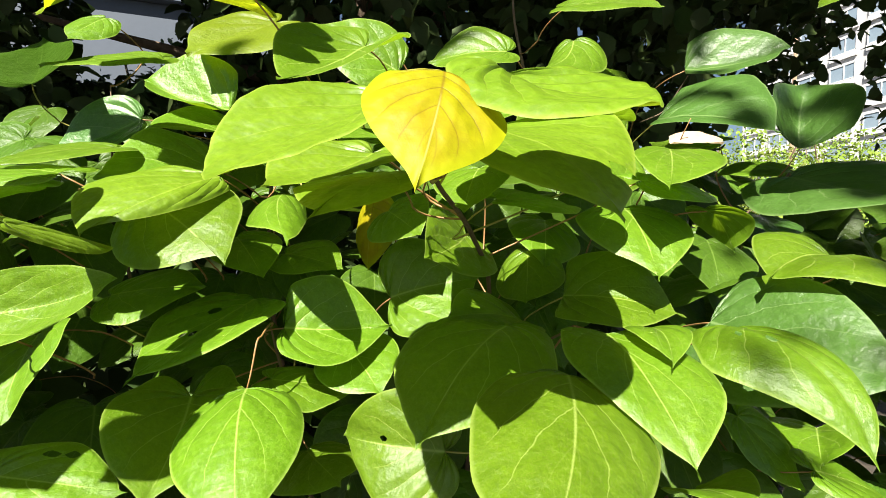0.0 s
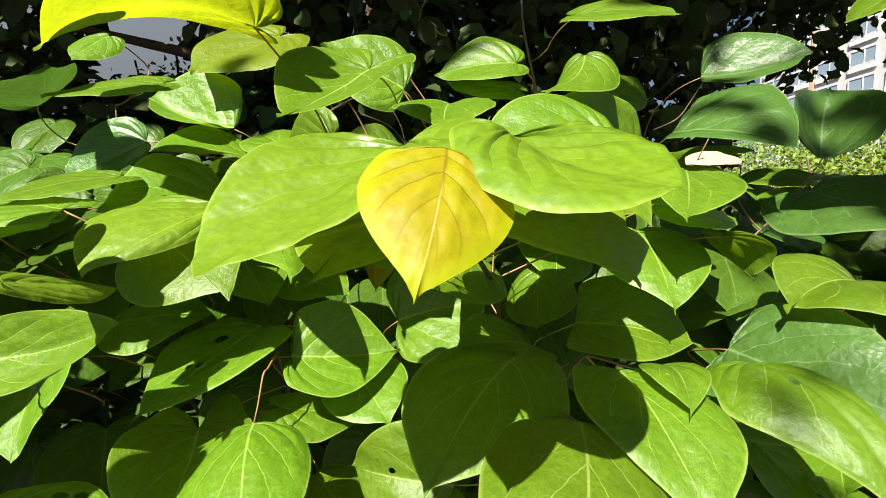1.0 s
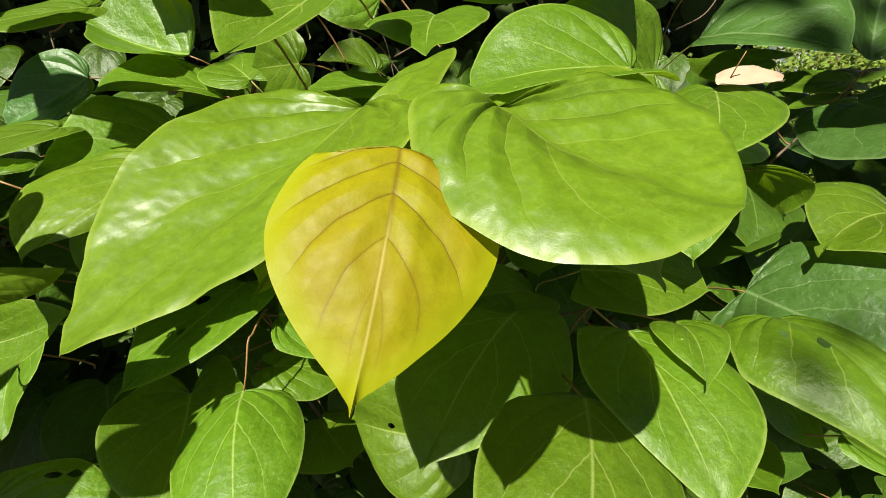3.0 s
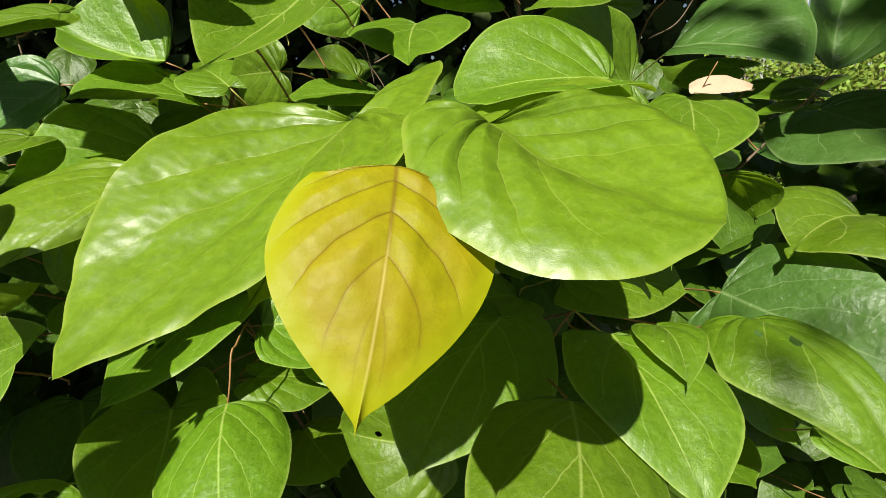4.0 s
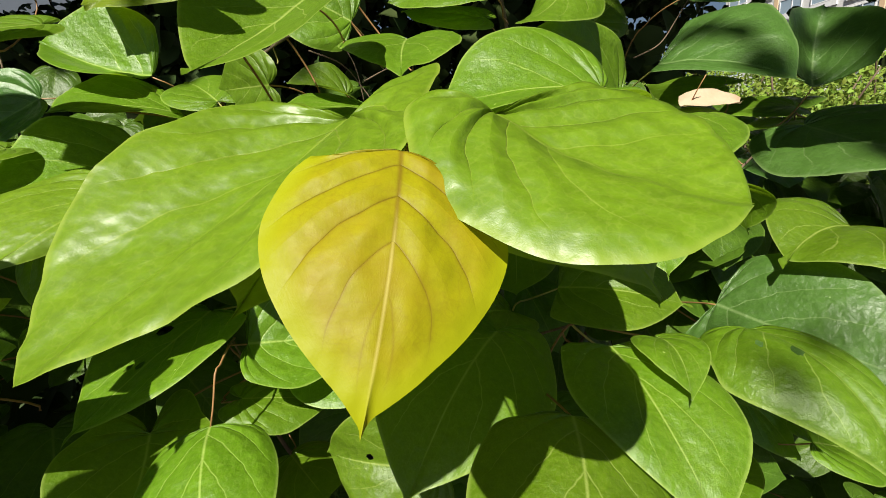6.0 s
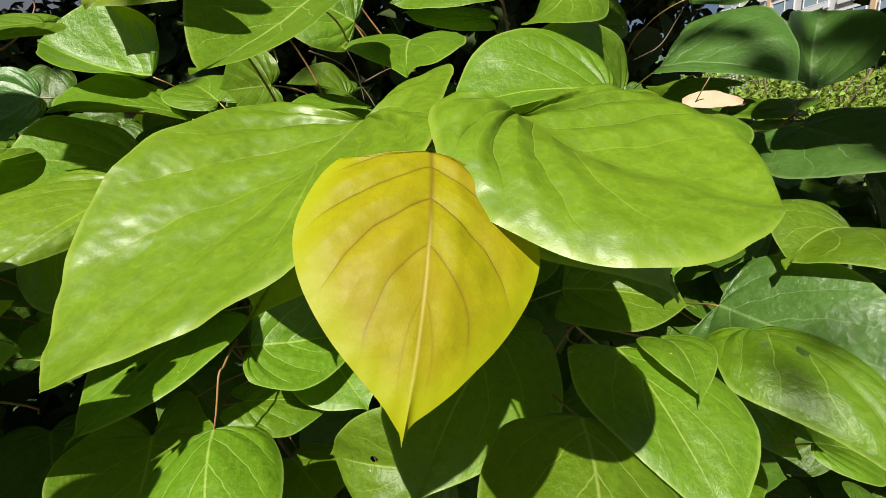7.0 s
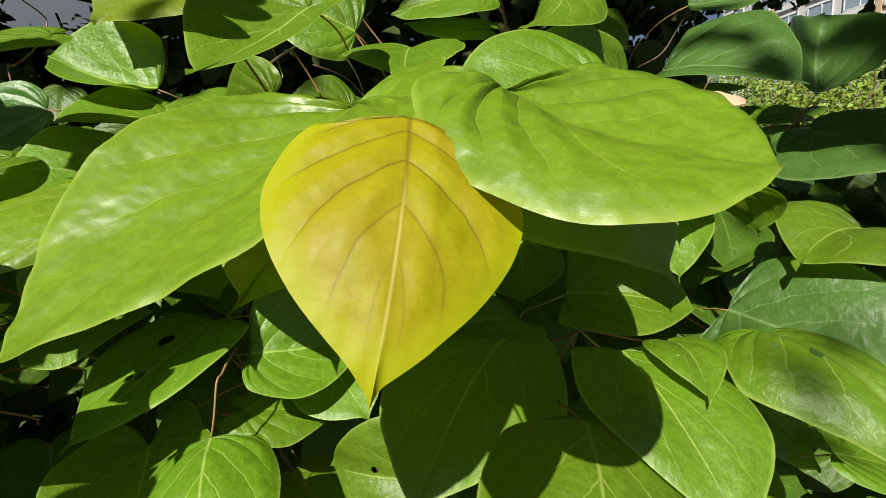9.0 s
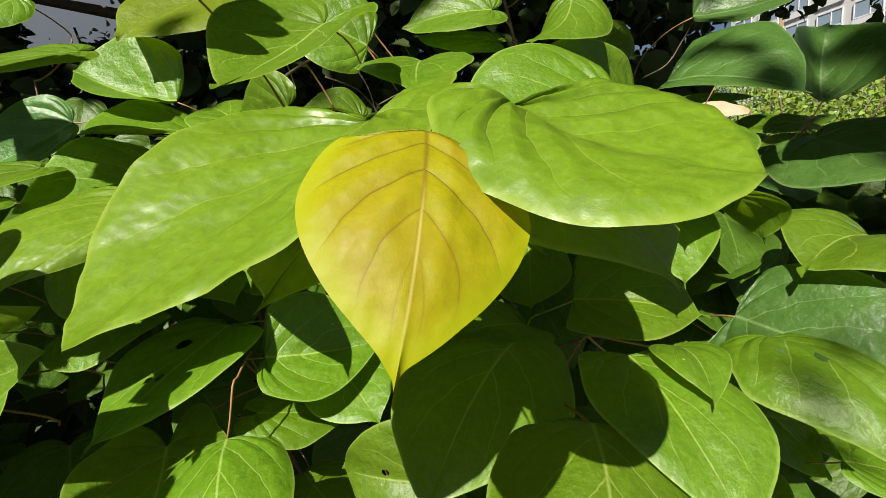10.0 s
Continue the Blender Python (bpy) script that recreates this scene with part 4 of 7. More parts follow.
leaf((-0.5468, 0.5119, 1.2090), (45.3, -40.9, -171.6), 0.0853, 0.0780, 0.14, 0.18, 0.48, 0.05, 0.018, 1.40, n=24, m=5, look_="inner_shade")
leaf((-0.6946, 0.7560, 1.3330), (2.1, -10.6, -161.8), 0.0994, 0.0987, 0.31, 0.10, 0.42, 0.18, 0.001, 1.10, n=24, m=5, look_="inner_shade", stalked=False)
leaf((-0.7435, 0.6815, 0.9205), (-52.6, -4.2, 109.0), 0.0769, 0.0706, 0.12, 0.18, 0.35, 0.11, -0.011, 1.21, n=24, m=5, look_="inner_shade", stalked=False)
leaf((0.2036, 0.4124, 0.9099), (-17.2, -18.8, -131.6), 0.1004, 0.0955, 0.20, 0.22, 0.29, 0.14, -0.023, 1.12, n=24, m=5, look_="inner_shade")
leaf((-0.7234, 0.6779, 0.8097), (-49.2, 19.5, 107.1), 0.0969, 0.0894, -0.10, 0.24, 0.53, 0.23, 0.009, 1.37, n=24, m=5, look_="inner_shade", stalked=False)
leaf((-0.3980, 0.4723, 1.2636), (-55.6, -23.7, -164.9), 0.0855, 0.0701, 0.28, 0.28, 0.45, 0.07, 0.020, 1.16, n=24, m=5, look_="inner_shade", stalked=False)
leaf((-0.4210, 0.7281, 1.2848), (-27.3, -14.8, -112.1), 0.0875, 0.0839, 0.19, 0.11, 0.29, 0.06, -0.011, 1.05, n=24, m=5, look_="inner_shade")
leaf((-0.2606, 0.4329, 0.8369), (-12.6, -40.8, 157.6), 0.0875, 0.0755, 0.06, 0.38, 0.54, 0.02, -0.012, 1.30, n=24, m=5, look_="inner_shade", stalked=False)
leaf((-0.5588, 0.5441, 0.9363), (-25.4, 29.8, 154.7), 0.0775, 0.0758, 0.19, 0.08, 0.32, 0.17, 0.030, 0.96, n=24, m=5, look_="inner_shade", stalked=False)
leaf((0.3244, 0.6650, 0.6354), (-27.2, -9.4, -151.7), 0.1097, 0.0917, 0.14, -0.08, 0.43, 0.07, -0.002, 1.55, n=24, m=5, look_="inner_shade")
leaf((-0.7360, 0.6600, 1.3042), (-23.1, 37.2, -164.8), 0.0983, 0.0950, 0.33, 0.25, 0.37, 0.30, 0.030, 1.55, n=24, m=5, look_="inner_shade", stalked=False)
leaf((0.3657, 0.5235, 1.1541), (-79.4, -9.5, -170.5), 0.0766, 0.0635, -0.05, 0.21, 0.29, 0.23, -0.016, 1.10, n=24, m=5, look_="inner_shade", stalked=False)
leaf((-0.6242, 0.5801, 1.2779), (-31.9, 40.5, -133.5), 0.0718, 0.0682, 0.15, 0.14, 0.30, 0.24, 0.030, 1.50, n=24, m=5, look_="inner_shade")
leaf((0.6114, 0.5424, 0.8098), (-52.4, -12.4, 170.6), 0.0985, 0.0899, 0.13, 0.35, 0.52, 0.29, -0.068, 1.38, n=24, m=5, look_="inner_shade", stalked=False)
leaf((0.4412, 0.6449, 0.6334), (-57.4, -9.4, 136.5), 0.1035, 0.0945, -0.20, 0.02, 0.34, 0.04, -0.034, 1.54, n=24, m=5, look_="inner_shade", stalked=False)
leaf((-0.6634, 0.5958, 1.2012), (-50.8, -38.9, 157.4), 0.0860, 0.0716, 0.15, 0.16, 0.44, 0.19, 0.039, 1.03, n=24, m=5, look_="inner_shade")
leaf((0.5292, 0.4646, 1.2191), (-32.9, -10.9, -178.7), 0.0825, 0.0694, 0.10, 0.15, 0.57, 0.19, 0.026, 0.96, n=24, m=5, look_="inner_shade", stalked=False)
leaf((-0.7021, 0.6114, 1.2861), (11.8, 17.8, -123.7), 0.0929, 0.0861, 0.22, 0.23, 0.26, 0.23, 0.021, 1.54, n=24, m=5, look_="inner_shade", stalked=False)
leaf((-0.2319, 0.7141, 0.9341), (-59.8, 36.6, 157.7), 0.0698, 0.0616, 0.04, -0.01, 0.26, 0.07, 0.007, 1.11, n=24, m=5, look_="inner_shade")
leaf((-0.6673, 0.5704, 0.7770), (-84.7, 28.3, -177.0), 0.0767, 0.0656, 0.11, 0.12, 0.33, 0.15, 0.036, 1.35, n=24, m=5, look_="inner_shade", stalked=False)
leaf((-0.2635, 0.5931, 1.0555), (-66.0, 29.1, -151.7), 0.0725, 0.0654, 0.07, 0.02, 0.46, 0.18, 0.047, 1.37, n=24, m=5, look_="inner_shade", stalked=False)
leaf((0.2049, 0.7077, 0.9154), (-49.5, -13.3, 176.9), 0.1018, 0.0935, 0.23, 0.37, 0.60, 0.24, -0.005, 1.41, n=24, m=5, look_="inner_shade")
leaf((-0.1430, 0.5312, 0.7514), (-12.4, 5.2, -173.3), 0.1085, 0.0970, 0.25, 0.15, 0.21, 0.06, -0.007, 0.98, n=24, m=5, look_="inner_shade", stalked=False)
leaf((0.0747, 0.7505, 1.2982), (-12.1, -18.4, 151.3), 0.0812, 0.0705, 0.14, -0.09, 0.55, 0.08, 0.023, 1.21, n=24, m=5, look_="inner_shade", stalked=False)
leaf((-0.4624, 0.4647, 0.8923), (-59.4, 8.0, -150.4), 0.0887, 0.0863, 0.21, 0.20, 0.22, 0.02, -0.020, 1.40, n=24, m=5, look_="inner_shade")
leaf((0.6717, 0.6008, 1.2166), (-43.5, 0.6, 171.9), 0.0842, 0.0752, 0.04, 0.16, 0.24, 0.25, -0.010, 1.55, n=24, m=5, look_="inner_shade", stalked=False)
leaf((-0.4210, 0.6813, 1.2579), (-20.9, 6.9, -141.3), 0.1059, 0.1020, 0.21, 0.14, 0.51, 0.15, 0.069, 1.32, n=24, m=5, look_="inner_shade", stalked=False)
leaf((-0.8093, 0.6844, 0.8313), (-25.9, -32.4, 161.8), 0.1089, 0.0930, 0.09, 0.15, 0.36, 0.16, 0.030, 1.03, n=24, m=5, look_="inner_shade")
leaf((-0.3113, 0.7303, 1.2332), (-43.1, 38.4, -155.1), 0.0913, 0.0857, 0.06, 0.04, 0.26, 0.29, -0.037, 1.51, n=24, m=5, look_="inner_shade", stalked=False)
leaf((0.0997, 0.4790, 1.1051), (-45.8, 6.9, -153.9), 0.0725, 0.0692, 0.27, 0.11, 0.41, 0.05, -0.026, 1.45, n=24, m=5, look_="inner_shade", stalked=False)
leaf((0.6509, 0.5540, 0.7491), (-36.9, -9.4, 158.4), 0.1046, 0.1033, 0.10, 0.36, 0.43, 0.23, -0.024, 1.58, n=24, m=5, look_="inner_shade")
leaf((0.7290, 0.6348, 0.8075), (-22.0, 23.7, -126.5), 0.0889, 0.0851, 0.17, 0.28, 0.28, 0.30, 0.016, 1.44, n=24, m=5, look_="inner_shade", stalked=False)
leaf((0.1331, 0.5255, 1.2280), (4.1, -14.2, 137.1), 0.0793, 0.0715, 0.28, 0.34, 0.41, 0.20, -0.018, 1.43, n=24, m=5, look_="inner_shade", stalked=False)
leaf((-0.8508, 0.7395, 1.2844), (-84.0, 6.4, -157.4), 0.0783, 0.0676, 0.19, 0.11, 0.30, 0.15, -0.034, 1.54, n=24, m=5, look_="inner_shade")
leaf((0.0330, 0.4333, 1.0863), (-32.1, -1.4, 168.8), 0.0937, 0.0793, 0.13, 0.14, 0.39, 0.05, -0.023, 1.03, n=24, m=5, look_="inner_shade", stalked=False)
leaf((-0.0903, 0.5858, 1.2570), (-47.8, 15.1, -146.7), 0.0849, 0.0712, 0.25, 0.21, 0.32, 0.05, 0.005, 1.40, n=24, m=5, look_="inner_shade", stalked=False)
leaf((-0.6578, 0.6191, 1.2982), (-32.4, -14.1, -156.8), 0.0879, 0.0761, 0.14, 0.08, 0.20, 0.21, 0.017, 1.11, n=24, m=5, look_="inner_shade")
leaf((0.4296, 0.6594, 1.2542), (-30.5, 27.1, -130.2), 0.0747, 0.0701, 0.02, 0.22, 0.33, 0.16, 0.012, 1.53, n=24, m=5, look_="inner_shade", stalked=False)
leaf((-0.4137, 0.4402, 1.2532), (-28.1, -2.0, 148.7), 0.0862, 0.0739, 0.18, 0.20, 0.55, 0.25, 0.015, 1.14, n=24, m=5, look_="inner_shade", stalked=False)
leaf((0.0850, 0.5639, 0.7608), (-19.0, 20.6, 174.4), 0.0872, 0.0849, 0.01, 0.04, 0.24, 0.10, -0.022, 1.28, n=24, m=5, look_="inner_shade")
leaf((0.2776, 0.5960, 1.1467), (-15.8, 43.4, -179.0), 0.1043, 0.0924, 0.13, 0.06, 0.33, 0.12, 0.032, 1.07, n=24, m=5, look_="inner_shade", stalked=False)
leaf((0.2496, 0.4141, 0.9507), (-21.9, 56.9, -129.5), 0.0802, 0.0671, 0.12, 0.01, 0.35, 0.22, 0.004, 1.16, n=24, m=5, look_="inner_shade", stalked=False)
leaf((0.5794, 0.6466, 0.8375), (-39.9, 11.9, 159.4), 0.0903, 0.0849, 0.18, 0.17, 0.54, 0.24, -0.022, 1.05, n=24, m=5, look_="inner_shade")
leaf((0.1059, 0.6066, 1.2538), (-47.3, 45.2, 161.6), 0.0740, 0.0646, 0.18, 0.09, 0.53, 0.27, -0.002, 0.99, n=24, m=5, look_="inner_shade", stalked=False)
leaf((-0.3907, 0.7031, 1.2951), (-61.9, -11.0, -162.5), 0.0694, 0.0673, 0.13, 0.22, 0.27, 0.23, -0.007, 1.20, n=24, m=5, look_="inner_shade", stalked=False)
leaf((0.2511, 0.6050, 0.7107), (-32.6, 1.7, -179.8), 0.0992, 0.0879, 0.12, 0.10, 0.37, 0.04, -0.021, 1.54, n=24, m=5, look_="inner_shade")
leaf((-0.2375, 0.6888, 0.8544), (-27.3, -12.1, -148.0), 0.0867, 0.0829, 0.04, 0.23, 0.23, 0.18, 0.004, 1.51, n=24, m=5, look_="inner_shade", stalked=False)
leaf((0.1944, 0.4872, 0.9158), (27.0, 43.9, -138.6), 0.0780, 0.0713, 0.09, 0.17, 0.24, 0.06, 0.026, 1.50, n=24, m=5, look_="inner_shade", stalked=False)
leaf((-0.4285, 0.4325, 0.8601), (-10.8, 4.9, -144.7), 0.0878, 0.0773, 0.14, 0.21, 0.48, 0.26, -0.034, 1.30, n=24, m=5, look_="inner_shade")
leaf((0.0287, 0.5994, 0.7157), (-9.8, 54.3, -125.7), 0.1096, 0.0941, -0.00, 0.16, 0.30, 0.22, 0.040, 1.44, n=24, m=5, look_="inner_shade", stalked=False)
leaf((-0.5504, 0.6125, 1.3098), (-26.9, -0.2, -148.6), 0.0911, 0.0781, 0.25, 0.07, 0.56, 0.14, -0.021, 1.26, n=24, m=5, look_="inner_shade", stalked=False)
leaf((0.3245, 0.5539, 1.0604), (-20.2, -23.4, -167.0), 0.0964, 0.0806, 0.09, 0.31, 0.36, 0.14, 0.013, 1.40, n=24, m=5, look_="inner_shade")
leaf((0.6181, 0.6891, 1.1987), (-1.6, 2.7, -125.9), 0.0911, 0.0840, 0.07, 0.10, 0.45, 0.05, -0.050, 1.16, n=24, m=5, look_="inner_shade", stalked=False)
leaf((-0.5159, 0.5627, 0.8261), (-28.1, -11.5, 142.6), 0.0877, 0.0754, 0.14, 0.04, 0.34, 0.21, 0.024, 1.56, n=24, m=5, look_="inner_shade", stalked=False)
leaf((0.0398, 0.7061, 0.7560), (8.3, 1.6, -119.7), 0.0653, 0.0558, 0.20, 0.07, 0.24, 0.10, -0.028, 1.49, n=24, m=5, look_="inner_shade")
leaf((0.4526, 0.4973, 0.8845), (-37.3, -38.5, 120.4), 0.0712, 0.0588, 0.31, 0.37, 0.40, 0.19, 0.080, 1.36, n=24, m=5, look_="inner_shade", stalked=False)
leaf((-0.2148, 0.6028, 0.7215), (-18.0, 42.9, -139.6), 0.0682, 0.0613, 0.07, 0.24, 0.24, 0.03, -0.012, 1.18, n=24, m=5, look_="inner_shade", stalked=False)
leaf((-0.1237, 0.5945, 0.7330), (-24.0, 4.1, -143.0), 0.0875, 0.0868, 0.14, 0.21, 0.30, 0.15, -0.016, 1.49, n=24, m=5, look_="inner_shade")
leaf((-0.3293, 0.4471, 1.2053), (-2.0, -4.1, 134.9), 0.0849, 0.0708, 0.11, 0.25, 0.55, 0.11, -0.028, 1.07, n=24, m=5, look_="inner_shade", stalked=False)
leaf((0.5315, 0.4588, 0.9226), (-33.1, -17.4, -156.0), 0.1050, 0.0963, 0.08, 0.11, 0.27, 0.20, 0.034, 1.30, n=24, m=5, look_="inner_shade", stalked=False)
leaf((-0.0083, 0.7471, 1.2796), (-36.9, 21.3, 172.2), 0.1021, 0.0885, 0.12, 0.17, 0.30, 0.26, 0.018, 1.29, n=24, m=5, look_="inner_shade")
leaf((-0.4400, 0.5239, 1.1909), (-45.0, 18.8, -131.0), 0.1047, 0.0904, 0.14, 0.40, 0.58, 0.26, 0.008, 0.97, n=24, m=5, look_="inner_shade", stalked=False)
leaf((-0.4921, 0.4712, 0.9845), (-78.4, -66.8, -148.0), 0.0699, 0.0657, 0.15, 0.33, 0.45, 0.17, -0.060, 1.02, n=24, m=5, look_="inner_shade", stalked=False)
leaf((-0.4788, 0.4465, 1.2479), (-25.8, -34.0, 149.9), 0.1092, 0.0908, 0.15, 0.16, 0.28, 0.28, -0.043, 0.90, n=24, m=5, look_="inner_shade")
leaf((-0.0012, 0.6993, 0.8623), (-58.5, 2.7, -164.5), 0.0855, 0.0723, 0.15, 0.25, 0.50, 0.15, 0.022, 1.51, n=24, m=5, look_="inner_shade", stalked=False)
leaf((-0.2511, 0.4734, 1.2548), (-12.4, -5.6, 132.9), 0.0816, 0.0745, 0.08, 0.34, 0.38, 0.21, 0.031, 1.14, n=24, m=5, look_="inner_shade", stalked=False)
leaf((0.3179, 0.4900, 1.1175), (-35.9, -18.9, 177.2), 0.0753, 0.0738, 0.27, 0.20, 0.22, 0.04, 0.000, 1.34, n=24, m=5, look_="inner_shade")
leaf((-0.3122, 0.4412, 0.8811), (-70.7, -8.2, -158.4), 0.0915, 0.0880, 0.20, 0.11, 0.42, 0.28, 0.042, 1.13, n=24, m=5, look_="inner_shade", stalked=False)
leaf((0.5016, 0.4904, 1.0768), (-34.3, 4.4, -118.3), 0.0756, 0.0650, 0.15, 0.28, 0.29, 0.09, 0.043, 1.27, n=24, m=5, look_="inner_shade", stalked=False)
leaf((0.1243, 0.5480, 0.7327), (-62.3, 6.4, 177.6), 0.0688, 0.0642, 0.12, 0.23, 0.49, 0.23, -0.023, 0.93, n=24, m=5, look_="inner_shade")
leaf((-0.3846, 0.4157, 1.2733), (-37.8, -44.7, 146.3), 0.0679, 0.0616, 0.31, 0.10, 0.59, 0.04, -0.009, 1.27, n=24, m=5, look_="inner_shade", stalked=False)
leaf((-0.3527, 0.7064, 1.1120), (-23.3, -21.6, -154.3), 0.1083, 0.1010, 0.20, 0.19, 0.34, 0.29, -0.028, 1.24, n=24, m=5, look_="inner_shade", stalked=False)
leaf((-0.2003, 0.5773, 0.9820), (-17.6, -13.4, -108.3), 0.1016, 0.0960, 0.16, 0.28, 0.40, 0.15, 0.014, 1.26, n=24, m=5, look_="inner_shade")
leaf((0.0446, 0.4299, 0.9230), (-25.8, -18.2, 163.1), 0.1073, 0.1071, 0.13, 0.14, 0.33, 0.09, -0.006, 1.33, n=24, m=5, look_="inner_shade", stalked=False)
leaf((-0.0150, 0.4322, 0.9199), (-25.1, 40.9, -146.6), 0.1032, 0.0975, 0.03, 0.22, 0.31, 0.19, -0.009, 1.20, n=24, m=5, look_="inner_shade", stalked=False)
leaf((0.2591, 0.3957, 0.8575), (-26.1, 7.0, -144.7), 0.0679, 0.0614, 0.18, 0.33, 0.29, 0.01, 0.012, 1.49, n=24, m=5, look_="inner_shade")
leaf((-0.2506, 0.7329, 0.9790), (3.7, -4.4, -119.3), 0.0798, 0.0687, 0.17, 0.06, 0.47, 0.29, -0.045, 0.96, n=24, m=5, look_="inner_shade", stalked=False)
leaf((0.5745, 0.6996, 0.5902), (-38.9, -10.2, -128.0), 0.0793, 0.0672, 0.18, 0.37, 0.23, 0.14, -0.006, 1.10, n=24, m=5, look_="inner_shade", stalked=False)
leaf((-0.1639, 0.7104, 0.7071), (-10.2, 3.7, -117.2), 0.1017, 0.0918, 0.08, 0.16, 0.56, 0.04, -0.013, 1.16, n=24, m=5, look_="inner_shade")
leaf((0.0545, 0.4938, 1.2466), (1.2, 22.5, -146.5), 0.0792, 0.0716, 0.19, 0.09, 0.21, 0.06, 0.009, 1.33, n=24, m=5, look_="inner_shade", stalked=False)
leaf((-0.5007, 0.4895, 1.2244), (-67.1, -0.2, 151.1), 0.0762, 0.0672, 0.28, 0.19, 0.27, 0.25, 0.000, 1.55, n=24, m=5, look_="inner_shade", stalked=False)
leaf((0.5420, 0.5501, 0.8022), (-38.4, 28.1, 165.7), 0.0986, 0.0819, 0.48, 0.04, 0.22, 0.02, 0.015, 1.21, n=24, m=5, look_="inner_shade")
leaf((0.6098, 0.6371, 1.0621), (-12.0, 1.2, 159.1), 0.1011, 0.0928, 0.19, 0.09, 0.50, 0.20, 0.013, 1.55, n=24, m=5, look_="inner_shade", stalked=False)
leaf((-0.4114, 0.4466, 0.8074), (-112.8, 28.8, -33.9), 0.0702, 0.0681, 0.20, 0.11, 0.28, 0.12, 0.019, 1.11, n=24, m=5, look_="inner_shade", stalked=False)
leaf((-0.6176, 0.6471, 0.9589), (-44.4, -15.4, 165.6), 0.0972, 0.0814, 0.16, 0.13, 0.58, 0.04, 0.029, 1.06, n=24, m=5, look_="inner_shade")
leaf((0.6359, 0.5974, 0.9818), (-38.7, 38.2, -145.9), 0.0946, 0.0822, 0.15, 0.15, 0.43, 0.13, -0.012, 1.42, n=24, m=5, look_="inner_shade", stalked=False)
leaf((-0.3481, 0.7256, 0.9769), (-28.9, -30.3, 151.4), 0.0753, 0.0632, 0.17, 0.29, 0.35, 0.05, 0.022, 1.47, n=24, m=5, look_="inner_shade", stalked=False)
leaf((0.0461, 0.5987, 0.9876), (-35.6, 4.5, 160.0), 0.1099, 0.1079, 0.14, 0.08, 0.53, 0.19, 0.027, 1.54, n=24, m=5, look_="inner_shade")
leaf((-0.4349, 0.6990, 1.1124), (-19.8, 34.3, 178.9), 0.1075, 0.0958, 0.20, -0.06, 0.42, 0.14, 0.027, 1.58, n=24, m=5, look_="inner_shade", stalked=False)
leaf((-0.3584, 0.4489, 1.0084), (-42.3, -5.0, -144.9), 0.1088, 0.1032, 0.24, 0.20, 0.25, 0.16, 0.031, 0.91, n=24, m=5, look_="inner_shade", stalked=False)
leaf((-0.7897, 0.6628, 0.7205), (-70.9, -24.9, 155.1), 0.0827, 0.0722, 0.07, 0.13, 0.23, 0.11, -0.026, 1.54, n=24, m=5, look_="inner_shade")
leaf((0.2676, 0.5927, 1.0270), (-64.8, 29.7, 166.9), 0.1064, 0.0945, 0.17, -0.02, 0.58, 0.26, 0.033, 1.08, n=24, m=5, look_="inner_shade", stalked=False)
leaf((0.1500, 0.6503, 0.9521), (-2.0, 19.7, 115.2), 0.0749, 0.0739, 0.28, 0.28, 0.55, 0.05, 0.017, 0.91, n=24, m=5, look_="inner_shade", stalked=False)
leaf((0.5219, 0.6505, 1.2195), (-47.9, 35.2, 159.7), 0.0923, 0.0809, 0.12, 0.12, 0.32, 0.13, -0.032, 1.03, n=24, m=5, look_="inner_shade")
leaf((-0.3446, 0.6281, 1.0096), (-18.0, 0.2, 149.4), 0.0896, 0.0792, 0.18, 0.28, 0.58, 0.24, 0.057, 1.10, n=24, m=5, look_="inner_shade", stalked=False)
leaf((-0.6980, 0.6614, 1.0506), (-59.7, 33.0, -143.4), 0.0683, 0.0640, 0.03, 0.03, 0.51, 0.21, 0.048, 0.96, n=24, m=5, look_="inner_shade", stalked=False)
leaf((0.0314, 0.6364, 0.6998), (-82.4, 12.6, 174.7), 0.0701, 0.0688, -0.03, 0.17, 0.30, 0.05, -0.045, 1.24, n=24, m=5, look_="inner_shade")
leaf((-0.7015, 0.6010, 1.1464), (-19.1, 16.6, -142.3), 0.0941, 0.0814, 0.02, 0.36, 0.58, 0.28, 0.012, 1.01, n=24, m=5, look_="inner_shade", stalked=False)
leaf((-0.6373, 0.6594, 1.3097), (24.0, 40.3, -118.2), 0.0962, 0.0957, 0.14, 0.12, 0.50, 0.11, -0.018, 0.90, n=24, m=5, look_="inner_shade", stalked=False)
leaf((-0.3127, 0.4606, 0.8471), (-35.2, -4.5, -172.1), 0.0871, 0.0841, 0.04, 0.16, 0.53, 0.02, 0.031, 1.35, n=24, m=5, look_="inner_shade")
leaf((-0.2381, 0.5217, 1.0487), (-2.0, -23.0, 128.0), 0.0663, 0.0562, 0.14, 0.11, 0.33, 0.18, 0.012, 1.37, n=24, m=5, look_="inner_shade", stalked=False)
leaf((0.2957, 0.6797, 1.2410), (-47.8, 30.1, -167.4), 0.0930, 0.0902, 0.17, 0.24, 0.23, 0.26, 0.010, 1.06, n=24, m=5, look_="inner_shade", stalked=False)
leaf((0.7439, 0.6874, 1.1995), (-3.8, -14.2, -138.5), 0.0725, 0.0704, 0.15, 0.02, 0.21, 0.01, -0.001, 1.11, n=24, m=5, look_="inner_shade")
